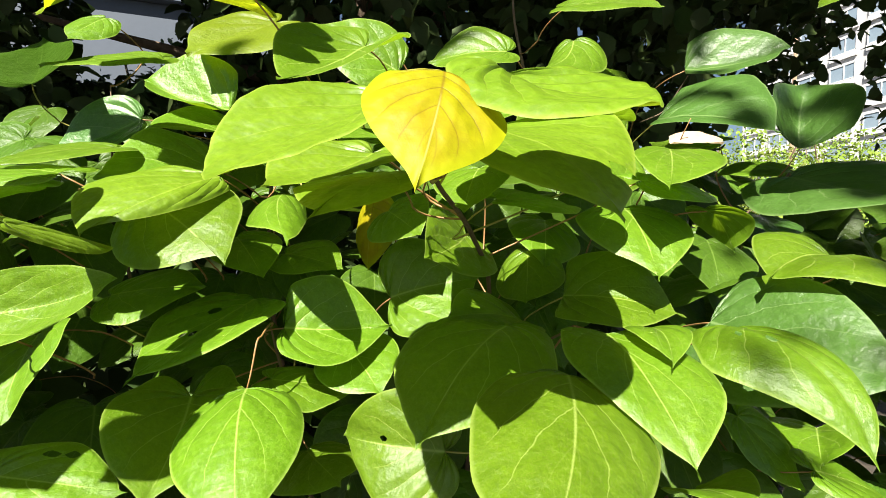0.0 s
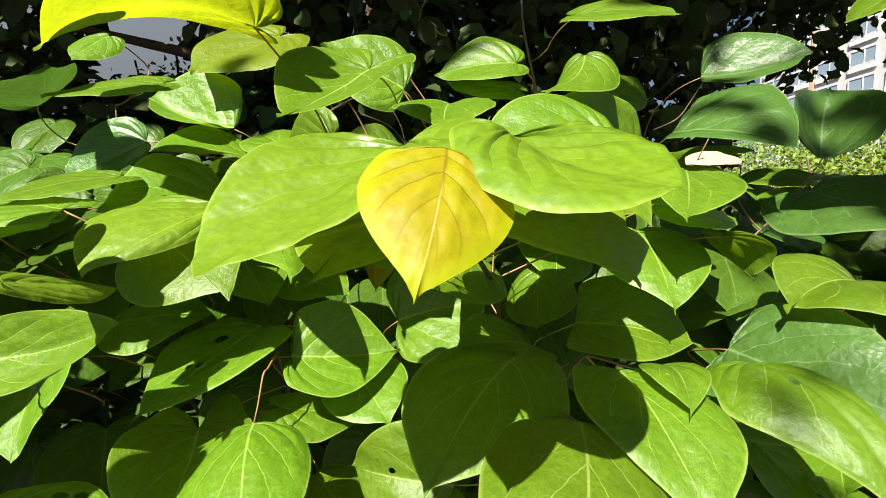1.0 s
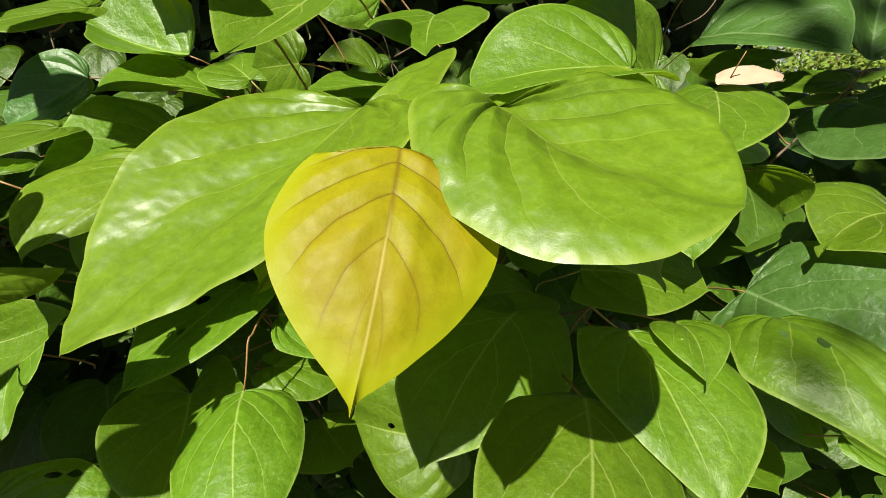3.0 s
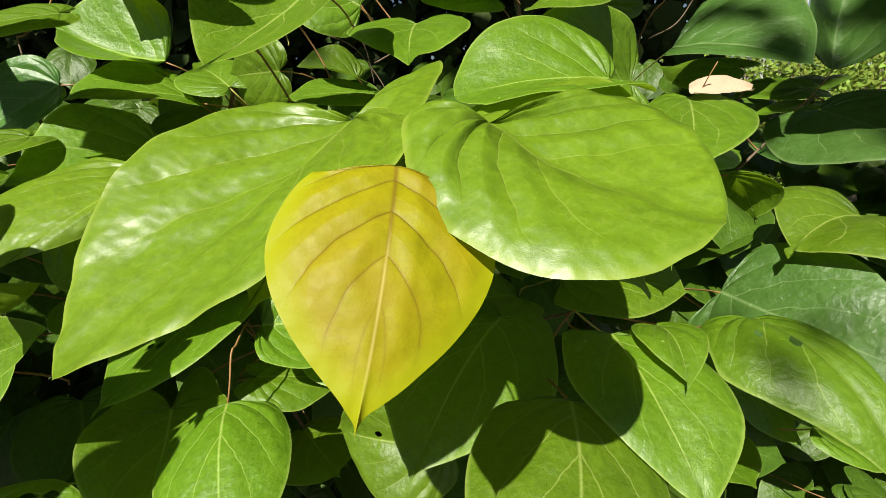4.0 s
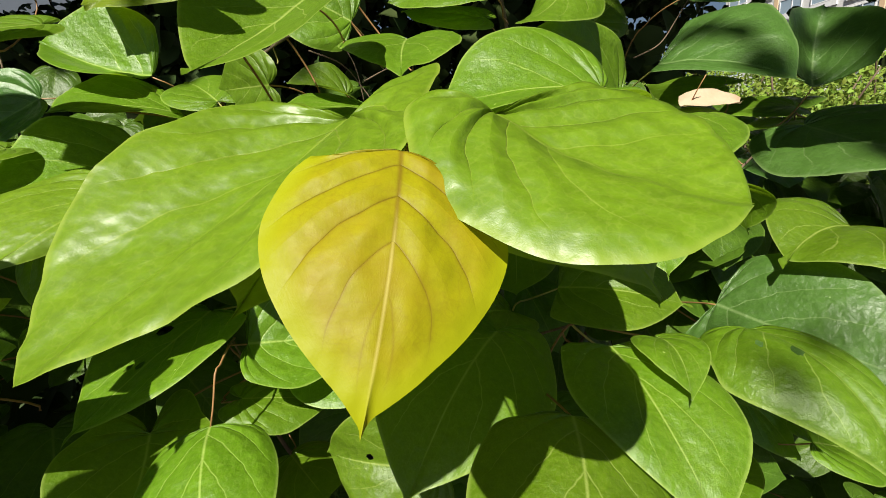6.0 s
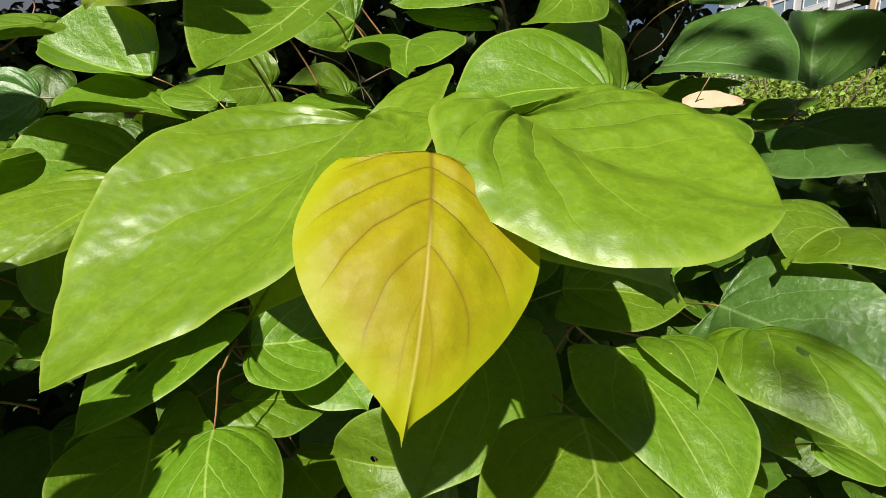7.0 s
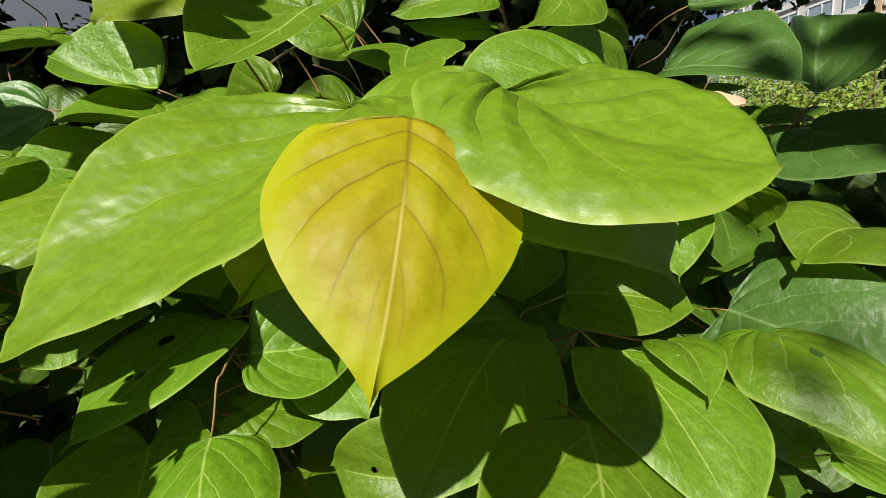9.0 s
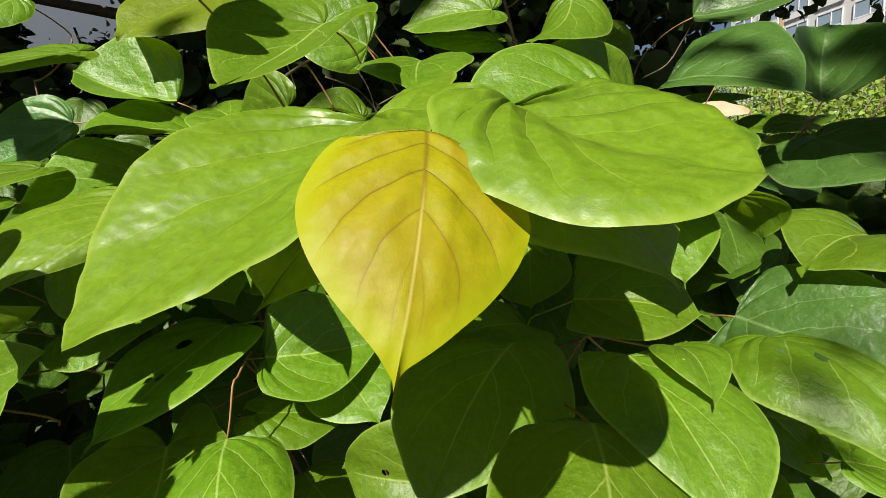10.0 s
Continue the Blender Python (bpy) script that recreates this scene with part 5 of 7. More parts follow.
leaf((0.2205, 0.5505, 0.7465), (-75.3, 20.0, 153.3), 0.0906, 0.0866, 0.16, 0.04, 0.45, 0.06, -0.022, 1.28, n=24, m=5, look_="inner_shade", stalked=False)
leaf((0.2227, 0.4703, 0.8216), (-19.0, 6.7, 165.5), 0.0934, 0.0931, 0.18, 0.12, 0.25, 0.29, 0.015, 1.34, n=24, m=5, look_="inner_shade", stalked=False)
leaf((-0.4899, 0.4923, 1.1398), (-75.4, -21.7, -109.1), 0.0884, 0.0750, 0.14, 0.30, 0.42, 0.03, -0.030, 1.35, n=24, m=5, look_="inner_shade")
leaf((-0.2551, 0.5826, 1.0271), (-57.5, -51.9, 173.2), 0.0738, 0.0612, 0.15, 0.35, 0.43, 0.03, -0.020, 1.34, n=24, m=5, look_="inner_shade", stalked=False)
leaf((0.6639, 0.6002, 0.8233), (-50.5, -22.6, -107.7), 0.0739, 0.0658, 0.10, 0.16, 0.45, 0.18, -0.015, 1.00, n=24, m=5, look_="inner_shade", stalked=False)
leaf((-0.0026, 0.7134, 0.6074), (-19.2, -23.2, 117.3), 0.0682, 0.0644, 0.09, 0.26, 0.43, 0.30, 0.054, 1.53, n=24, m=5, look_="inner_shade")
leaf((0.1354, 0.7415, 1.0693), (-26.4, 2.0, 164.4), 0.0740, 0.0676, 0.04, 0.18, 0.20, 0.29, -0.051, 1.27, n=24, m=5, look_="inner_shade", stalked=False)
leaf((0.4193, 0.4216, 0.8711), (-37.9, 5.6, -135.2), 0.0851, 0.0810, 0.08, 0.18, 0.35, 0.07, -0.037, 0.97, n=24, m=5, look_="inner_shade", stalked=False)
leaf((-0.3208, 0.5786, 1.2170), (-60.7, -20.8, -175.9), 0.0849, 0.0834, 0.20, 0.26, 0.51, 0.05, -0.037, 1.00, n=24, m=5, look_="inner_shade")
leaf((-0.0385, 0.4354, 0.8835), (-40.1, -1.6, -173.4), 0.0669, 0.0638, 0.08, 0.25, 0.42, 0.13, 0.021, 1.45, n=24, m=5, look_="inner_shade", stalked=False)
leaf((-0.4497, 0.6189, 0.6736), (-7.2, 0.6, -149.0), 0.0732, 0.0678, 0.09, 0.01, 0.22, 0.04, 0.047, 1.32, n=24, m=5, look_="inner_shade", stalked=False)
leaf((-0.0948, 0.5323, 0.9534), (-44.4, -44.8, 176.1), 0.0827, 0.0788, 0.17, -0.06, 0.59, 0.00, 0.055, 1.04, n=24, m=5, look_="inner_shade")
leaf((0.2898, 0.5696, 1.0959), (-10.3, 29.8, -178.9), 0.1037, 0.0932, 0.32, -0.06, 0.27, 0.23, -0.003, 1.34, n=24, m=5, look_="inner_shade", stalked=False)
leaf((-0.6625, 0.6156, 0.7905), (-43.9, -9.2, 145.8), 0.0942, 0.0782, 0.03, 0.02, 0.27, 0.13, 0.037, 1.52, n=24, m=5, look_="inner_shade", stalked=False)
leaf((-0.7461, 0.6611, 0.6952), (5.5, 20.0, -147.9), 0.0807, 0.0756, 0.21, 0.21, 0.44, 0.01, 0.027, 1.06, n=24, m=5, look_="inner_shade")
leaf((0.0819, 0.6893, 0.6686), (-38.0, 19.9, -153.2), 0.0874, 0.0823, -0.06, 0.38, 0.33, 0.30, 0.024, 1.01, n=24, m=5, look_="inner_shade", stalked=False)
leaf((0.0113, 0.5968, 0.9842), (-60.4, -11.9, 168.7), 0.0794, 0.0707, 0.09, 0.13, 0.37, 0.18, -0.020, 0.98, n=24, m=5, look_="inner_shade", stalked=False)
leaf((0.5462, 0.5105, 1.2274), (-19.0, -32.8, 121.1), 0.0919, 0.0853, 0.30, 0.11, 0.26, 0.25, 0.022, 0.99, n=24, m=5, look_="inner_shade")
leaf((0.2361, 0.5131, 1.1281), (-28.7, 10.8, -137.9), 0.1078, 0.1053, 0.09, 0.23, 0.50, 0.25, 0.012, 1.45, n=24, m=5, look_="inner_shade", stalked=False)
leaf((-0.5043, 0.5205, 1.0315), (-5.5, -11.1, 136.9), 0.0880, 0.0875, -0.03, 0.01, 0.36, 0.04, 0.029, 1.26, n=24, m=5, look_="inner_shade", stalked=False)
leaf((0.5177, 0.4609, 0.8409), (-31.6, 12.8, -164.2), 0.0744, 0.0611, 0.10, 0.19, 0.43, 0.14, -0.004, 1.40, n=24, m=5, look_="inner_shade")
leaf((-0.5648, 0.4828, 1.0097), (-29.6, 22.9, 104.4), 0.0794, 0.0727, 0.36, 0.04, 0.45, 0.02, 0.000, 1.10, n=24, m=5, look_="inner_shade", stalked=False)
leaf((-0.2674, 0.5082, 0.9501), (-36.3, 6.7, -123.6), 0.0841, 0.0744, 0.13, -0.07, 0.33, 0.27, 0.025, 1.38, n=24, m=5, look_="inner_shade", stalked=False)
leaf((-0.0268, 0.6689, 0.7647), (-68.6, 46.1, -166.1), 0.0838, 0.0728, 0.14, -0.06, 0.53, 0.18, -0.020, 1.02, n=24, m=5, look_="inner_shade")
leaf((-0.5162, 0.6272, 1.0597), (-45.6, -29.8, -138.3), 0.0843, 0.0828, 0.22, 0.19, 0.32, 0.08, -0.032, 1.19, n=24, m=5, look_="inner_shade", stalked=False)
leaf((0.2859, 0.6342, 1.1687), (-32.0, -4.9, 141.5), 0.0658, 0.0598, 0.10, 0.28, 0.30, 0.10, -0.011, 1.39, n=24, m=5, look_="inner_shade", stalked=False)
leaf((0.4251, 0.4266, 1.0635), (-48.1, 7.7, -117.6), 0.1067, 0.1034, 0.26, 0.08, 0.32, 0.17, -0.009, 1.07, n=24, m=5, look_="inner_shade")
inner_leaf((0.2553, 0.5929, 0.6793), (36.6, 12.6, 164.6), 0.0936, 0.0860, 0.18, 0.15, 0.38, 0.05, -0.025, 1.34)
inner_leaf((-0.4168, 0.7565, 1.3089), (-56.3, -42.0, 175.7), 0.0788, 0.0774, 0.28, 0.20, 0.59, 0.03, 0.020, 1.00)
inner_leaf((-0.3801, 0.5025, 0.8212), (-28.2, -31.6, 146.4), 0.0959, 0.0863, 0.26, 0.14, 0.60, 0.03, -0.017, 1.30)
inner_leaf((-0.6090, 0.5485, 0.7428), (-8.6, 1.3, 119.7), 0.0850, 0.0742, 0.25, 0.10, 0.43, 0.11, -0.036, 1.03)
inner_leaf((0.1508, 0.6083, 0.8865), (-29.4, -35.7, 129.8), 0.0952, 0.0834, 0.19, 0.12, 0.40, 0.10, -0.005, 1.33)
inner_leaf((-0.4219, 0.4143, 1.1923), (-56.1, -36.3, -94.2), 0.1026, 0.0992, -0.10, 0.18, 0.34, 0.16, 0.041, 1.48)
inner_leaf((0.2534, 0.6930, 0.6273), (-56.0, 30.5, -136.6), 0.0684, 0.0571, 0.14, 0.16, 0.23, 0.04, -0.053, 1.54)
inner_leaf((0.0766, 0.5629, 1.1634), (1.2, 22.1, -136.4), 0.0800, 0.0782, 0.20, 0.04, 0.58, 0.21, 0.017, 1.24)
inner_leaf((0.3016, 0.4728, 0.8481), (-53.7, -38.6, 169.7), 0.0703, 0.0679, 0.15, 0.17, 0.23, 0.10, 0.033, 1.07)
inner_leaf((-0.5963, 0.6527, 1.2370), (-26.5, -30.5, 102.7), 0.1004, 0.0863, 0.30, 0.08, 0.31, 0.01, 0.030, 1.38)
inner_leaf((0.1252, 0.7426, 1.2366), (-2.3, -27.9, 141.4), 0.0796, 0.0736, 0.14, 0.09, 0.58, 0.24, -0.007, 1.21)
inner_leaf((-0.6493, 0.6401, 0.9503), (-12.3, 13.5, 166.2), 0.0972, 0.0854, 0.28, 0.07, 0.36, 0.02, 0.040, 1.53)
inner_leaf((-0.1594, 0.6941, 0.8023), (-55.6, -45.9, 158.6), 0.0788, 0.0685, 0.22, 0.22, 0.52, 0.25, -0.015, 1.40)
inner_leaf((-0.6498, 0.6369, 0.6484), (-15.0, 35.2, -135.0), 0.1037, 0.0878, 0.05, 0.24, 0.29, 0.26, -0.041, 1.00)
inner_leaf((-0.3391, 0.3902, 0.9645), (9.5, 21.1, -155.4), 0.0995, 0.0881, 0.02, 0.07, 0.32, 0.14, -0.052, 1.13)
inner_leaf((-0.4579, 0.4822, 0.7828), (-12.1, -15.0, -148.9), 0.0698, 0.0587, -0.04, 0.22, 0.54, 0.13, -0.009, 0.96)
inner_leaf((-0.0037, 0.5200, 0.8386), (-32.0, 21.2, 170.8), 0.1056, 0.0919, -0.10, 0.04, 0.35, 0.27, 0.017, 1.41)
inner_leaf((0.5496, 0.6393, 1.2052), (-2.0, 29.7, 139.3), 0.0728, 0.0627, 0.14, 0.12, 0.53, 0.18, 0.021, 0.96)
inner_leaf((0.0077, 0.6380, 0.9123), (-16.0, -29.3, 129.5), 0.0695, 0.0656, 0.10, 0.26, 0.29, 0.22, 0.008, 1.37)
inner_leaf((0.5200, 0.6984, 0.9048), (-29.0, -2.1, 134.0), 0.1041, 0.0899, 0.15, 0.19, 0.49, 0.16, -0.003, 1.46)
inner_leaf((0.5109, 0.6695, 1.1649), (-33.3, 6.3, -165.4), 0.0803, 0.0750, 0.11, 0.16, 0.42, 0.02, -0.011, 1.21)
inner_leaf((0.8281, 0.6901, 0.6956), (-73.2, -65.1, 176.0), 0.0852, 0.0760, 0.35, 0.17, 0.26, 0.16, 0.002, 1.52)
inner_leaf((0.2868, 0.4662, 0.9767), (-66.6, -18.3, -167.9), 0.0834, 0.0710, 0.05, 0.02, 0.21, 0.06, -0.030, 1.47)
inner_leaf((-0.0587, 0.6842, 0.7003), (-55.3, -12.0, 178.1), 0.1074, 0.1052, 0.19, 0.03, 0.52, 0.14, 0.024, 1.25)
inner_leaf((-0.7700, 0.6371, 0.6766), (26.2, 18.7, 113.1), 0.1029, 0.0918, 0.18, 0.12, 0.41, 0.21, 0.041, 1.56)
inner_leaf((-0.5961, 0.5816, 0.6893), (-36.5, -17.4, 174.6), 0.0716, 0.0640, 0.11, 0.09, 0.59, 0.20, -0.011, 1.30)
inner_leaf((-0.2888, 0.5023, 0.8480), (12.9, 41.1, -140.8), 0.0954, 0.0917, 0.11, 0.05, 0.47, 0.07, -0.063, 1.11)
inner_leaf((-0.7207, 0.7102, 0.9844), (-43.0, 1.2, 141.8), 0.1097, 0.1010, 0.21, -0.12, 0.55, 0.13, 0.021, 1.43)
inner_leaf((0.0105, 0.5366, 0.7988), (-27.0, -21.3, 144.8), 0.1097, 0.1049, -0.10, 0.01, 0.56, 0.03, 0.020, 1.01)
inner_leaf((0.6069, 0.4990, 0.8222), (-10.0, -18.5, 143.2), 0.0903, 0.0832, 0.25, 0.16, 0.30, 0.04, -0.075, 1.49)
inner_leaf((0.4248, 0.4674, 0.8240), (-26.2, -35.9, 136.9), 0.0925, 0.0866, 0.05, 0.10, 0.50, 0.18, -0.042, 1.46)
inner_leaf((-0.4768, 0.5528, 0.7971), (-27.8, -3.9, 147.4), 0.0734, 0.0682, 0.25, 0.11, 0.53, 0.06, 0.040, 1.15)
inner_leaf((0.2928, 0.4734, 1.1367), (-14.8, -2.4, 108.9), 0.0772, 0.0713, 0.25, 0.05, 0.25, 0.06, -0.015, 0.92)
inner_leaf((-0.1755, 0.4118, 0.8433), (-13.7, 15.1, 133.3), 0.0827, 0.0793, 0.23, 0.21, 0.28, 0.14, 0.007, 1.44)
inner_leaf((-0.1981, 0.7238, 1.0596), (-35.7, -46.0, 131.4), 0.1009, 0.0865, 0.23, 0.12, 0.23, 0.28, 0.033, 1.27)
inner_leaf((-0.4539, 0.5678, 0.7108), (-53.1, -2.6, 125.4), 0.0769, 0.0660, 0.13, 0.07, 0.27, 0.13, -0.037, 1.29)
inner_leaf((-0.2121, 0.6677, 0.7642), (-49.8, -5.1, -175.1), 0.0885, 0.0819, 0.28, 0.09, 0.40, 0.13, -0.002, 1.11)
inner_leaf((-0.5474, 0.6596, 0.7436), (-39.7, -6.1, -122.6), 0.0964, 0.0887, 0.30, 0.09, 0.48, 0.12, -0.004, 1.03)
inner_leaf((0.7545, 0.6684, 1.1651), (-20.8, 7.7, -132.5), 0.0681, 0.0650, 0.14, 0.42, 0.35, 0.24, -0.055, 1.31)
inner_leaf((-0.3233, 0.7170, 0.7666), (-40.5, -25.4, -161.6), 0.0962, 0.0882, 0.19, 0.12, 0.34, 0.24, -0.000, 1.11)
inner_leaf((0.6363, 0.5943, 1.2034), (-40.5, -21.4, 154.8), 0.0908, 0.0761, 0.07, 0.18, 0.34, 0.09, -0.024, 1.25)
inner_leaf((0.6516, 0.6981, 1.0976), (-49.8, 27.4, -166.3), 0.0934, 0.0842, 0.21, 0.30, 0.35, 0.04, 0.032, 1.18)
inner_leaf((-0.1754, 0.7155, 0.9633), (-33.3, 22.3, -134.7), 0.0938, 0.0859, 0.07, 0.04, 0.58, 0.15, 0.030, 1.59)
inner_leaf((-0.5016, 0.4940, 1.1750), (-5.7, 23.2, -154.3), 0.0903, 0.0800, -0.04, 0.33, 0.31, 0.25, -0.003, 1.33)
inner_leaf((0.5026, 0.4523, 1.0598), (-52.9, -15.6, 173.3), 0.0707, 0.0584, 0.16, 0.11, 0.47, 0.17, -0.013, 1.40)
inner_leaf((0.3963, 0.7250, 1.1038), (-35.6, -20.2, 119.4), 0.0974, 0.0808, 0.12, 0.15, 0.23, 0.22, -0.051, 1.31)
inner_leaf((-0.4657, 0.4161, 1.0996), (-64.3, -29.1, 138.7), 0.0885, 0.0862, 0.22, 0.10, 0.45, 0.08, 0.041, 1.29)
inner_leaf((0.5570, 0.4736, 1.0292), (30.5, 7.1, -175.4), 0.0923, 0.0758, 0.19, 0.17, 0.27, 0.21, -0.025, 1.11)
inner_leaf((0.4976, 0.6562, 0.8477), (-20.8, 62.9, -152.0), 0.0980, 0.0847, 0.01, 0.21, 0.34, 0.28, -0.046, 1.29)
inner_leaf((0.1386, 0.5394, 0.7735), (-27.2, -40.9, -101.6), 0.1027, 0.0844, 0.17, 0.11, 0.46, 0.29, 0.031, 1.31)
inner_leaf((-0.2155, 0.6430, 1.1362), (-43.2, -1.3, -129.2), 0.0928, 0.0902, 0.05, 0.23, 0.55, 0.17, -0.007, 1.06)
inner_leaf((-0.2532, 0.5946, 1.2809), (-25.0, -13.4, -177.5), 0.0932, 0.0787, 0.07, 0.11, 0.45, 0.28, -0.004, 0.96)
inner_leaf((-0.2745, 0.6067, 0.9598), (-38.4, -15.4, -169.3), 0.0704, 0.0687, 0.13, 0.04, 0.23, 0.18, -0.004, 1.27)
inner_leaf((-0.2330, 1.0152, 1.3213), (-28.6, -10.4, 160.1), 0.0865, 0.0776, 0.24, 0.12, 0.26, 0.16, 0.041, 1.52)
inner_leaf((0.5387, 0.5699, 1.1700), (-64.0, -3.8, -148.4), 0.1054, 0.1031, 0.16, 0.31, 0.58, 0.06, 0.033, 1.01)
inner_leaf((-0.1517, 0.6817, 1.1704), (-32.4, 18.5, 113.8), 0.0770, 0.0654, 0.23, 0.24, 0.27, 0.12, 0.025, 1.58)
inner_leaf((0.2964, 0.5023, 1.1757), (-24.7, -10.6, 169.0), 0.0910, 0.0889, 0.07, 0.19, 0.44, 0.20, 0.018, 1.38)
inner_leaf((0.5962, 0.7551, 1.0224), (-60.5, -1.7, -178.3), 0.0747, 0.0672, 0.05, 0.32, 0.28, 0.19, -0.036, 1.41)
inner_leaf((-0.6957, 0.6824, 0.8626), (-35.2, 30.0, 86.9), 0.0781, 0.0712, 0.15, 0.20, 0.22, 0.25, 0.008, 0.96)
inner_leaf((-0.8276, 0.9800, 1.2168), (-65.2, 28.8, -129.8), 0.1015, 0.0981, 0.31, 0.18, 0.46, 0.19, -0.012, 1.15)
inner_leaf((-0.2416, 0.7537, 1.3046), (-12.9, 20.2, 174.2), 0.0980, 0.0925, 0.37, 0.08, 0.27, 0.14, 0.034, 1.19)
inner_leaf((0.6144, 0.6765, 1.1466), (-8.0, 8.0, -147.7), 0.0793, 0.0679, 0.28, 0.15, 0.47, 0.12, -0.067, 1.18)
inner_leaf((0.0377, 0.8106, 0.7330), (-35.0, 14.7, 160.6), 0.1006, 0.0839, -0.08, 0.01, 0.20, 0.25, 0.023, 1.23)
inner_leaf((0.4830, 0.7732, 1.2805), (-32.8, -22.1, 171.6), 0.0974, 0.0969, 0.27, 0.03, 0.48, 0.22, -0.021, 1.02)
inner_leaf((-0.5683, 0.7870, 1.2732), (-45.1, 1.7, -161.5), 0.0657, 0.0643, 0.20, 0.03, 0.27, 0.20, 0.006, 1.23)
inner_leaf((0.7302, 0.9804, 1.1526), (-37.9, 12.8, -133.3), 0.0757, 0.0632, 0.08, -0.02, 0.42, 0.01, 0.021, 1.05)
inner_leaf((0.2172, 0.5887, 1.0179), (15.4, 21.4, -142.7), 0.0780, 0.0726, -0.15, 0.05, 0.23, 0.27, -0.013, 1.01)
inner_leaf((0.6164, 0.9525, 1.2095), (-30.3, 9.0, -157.1), 0.0755, 0.0659, 0.10, 0.26, 0.55, 0.15, 0.011, 1.13)
inner_leaf((0.2746, 0.8200, 0.9108), (-40.7, 18.5, -129.0), 0.1067, 0.0958, 0.05, 0.08, 0.46, 0.09, -0.017, 1.06)
inner_leaf((-0.0908, 0.7296, 0.9423), (-24.9, 0.3, 168.5), 0.1058, 0.1046, 0.24, 0.08, 0.56, 0.14, -0.002, 1.54)
inner_leaf((0.1617, 0.5379, 0.8268), (-101.4, 35.5, 159.0), 0.0730, 0.0646, 0.06, 0.02, 0.52, 0.21, 0.001, 1.56)
inner_leaf((0.5536, 0.8727, 0.7818), (9.3, 9.0, -108.1), 0.0723, 0.0620, 0.22, 0.25, 0.59, 0.26, 0.003, 1.07)
inner_leaf((0.1266, 0.7962, 0.6998), (-18.6, 16.1, 141.1), 0.0996, 0.0974, 0.04, 0.15, 0.57, 0.07, -0.033, 1.12)
inner_leaf((-0.1072, 0.7606, 1.0100), (-2.6, 22.1, 71.5), 0.0858, 0.0843, 0.09, 0.17, 0.29, 0.22, -0.044, 0.96)
inner_leaf((-0.6342, 0.9434, 1.4150), (-51.9, -1.3, -164.7), 0.0812, 0.0741, -0.03, 0.22, 0.33, 0.18, 0.012, 0.93)
inner_leaf((0.5574, 0.5988, 1.1603), (-46.7, -42.3, 175.6), 0.0690, 0.0688, 0.14, 0.09, 0.57, 0.21, 0.068, 1.58)
inner_leaf((0.5200, 0.7918, 1.1866), (-23.4, 15.4, 176.9), 0.0767, 0.0677, 0.03, 0.13, 0.38, 0.25, 0.022, 1.09)
inner_leaf((0.5049, 0.7910, 1.2168), (-39.7, -3.6, -165.8), 0.0957, 0.0840, 0.17, 0.13, 0.21, 0.07, 0.015, 1.00)
inner_leaf((0.5006, 0.7821, 0.8901), (-41.8, -30.7, 137.1), 0.0950, 0.0832, 0.12, 0.31, 0.48, 0.01, -0.005, 1.23)
inner_leaf((0.4018, 0.9856, 1.1877), (-31.8, -28.4, -177.8), 0.0986, 0.0844, 0.15, 0.27, 0.38, 0.09, -0.007, 1.17)
inner_leaf((-0.3844, 1.0490, 1.3454), (-10.5, 51.2, -118.4), 0.1011, 0.0921, 0.28, 0.11, 0.27, 0.26, 0.062, 1.14)
inner_leaf((0.5206, 0.8855, 1.1690), (-46.0, -23.4, 130.3), 0.0878, 0.0762, -0.01, 0.15, 0.54, 0.18, -0.032, 1.04)
inner_leaf((-0.3049, 0.7704, 0.5964), (-36.8, -31.2, 160.4), 0.0767, 0.0639, 0.15, 0.12, 0.46, 0.26, 0.021, 1.27)
inner_leaf((-0.8407, 0.8421, 0.7867), (-29.7, -21.4, 152.9), 0.0800, 0.0715, 0.04, 0.20, 0.32, 0.19, 0.080, 1.56)
inner_leaf((-0.0967, 0.6250, 1.1271), (-39.4, -9.4, -162.7), 0.0968, 0.0961, 0.07, 0.07, 0.32, 0.18, -0.032, 1.18)
inner_leaf((0.3816, 0.7350, 1.2993), (-32.6, 3.2, -136.2), 0.1017, 0.0989, 0.27, 0.11, 0.20, 0.25, 0.023, 1.47)
inner_leaf((0.1340, 0.8664, 0.9922), (-36.6, -6.2, -134.8), 0.0859, 0.0749, 0.06, 0.24, 0.43, 0.09, 0.028, 1.51)
inner_leaf((-0.3700, 0.9780, 1.3355), (-56.8, -15.9, -163.5), 0.0906, 0.0854, 0.24, 0.23, 0.21, 0.23, -0.049, 1.03)
inner_leaf((-0.2450, 0.4816, 1.0356), (-46.3, 26.1, -146.3), 0.1038, 0.0881, -0.07, 0.17, 0.36, 0.20, 0.017, 1.07)
inner_leaf((-0.3558, 0.8124, 1.3208), (-12.7, 4.8, 120.9), 0.1057, 0.0945, 0.37, 0.33, 0.39, 0.00, -0.033, 1.08)
inner_leaf((0.5229, 0.5132, 0.9539), (-33.6, 12.1, -136.2), 0.0728, 0.0697, 0.03, 0.33, 0.51, 0.02, -0.035, 1.19)
inner_leaf((-0.1981, 0.8192, 1.2225), (2.5, -7.3, -104.3), 0.1100, 0.1023, 0.07, 0.13, 0.51, 0.11, -0.040, 1.43)
inner_leaf((-0.1847, 0.7808, 1.2292), (-15.1, -6.2, 134.7), 0.0712, 0.0612, 0.16, 0.07, 0.55, 0.21, -0.004, 1.11)
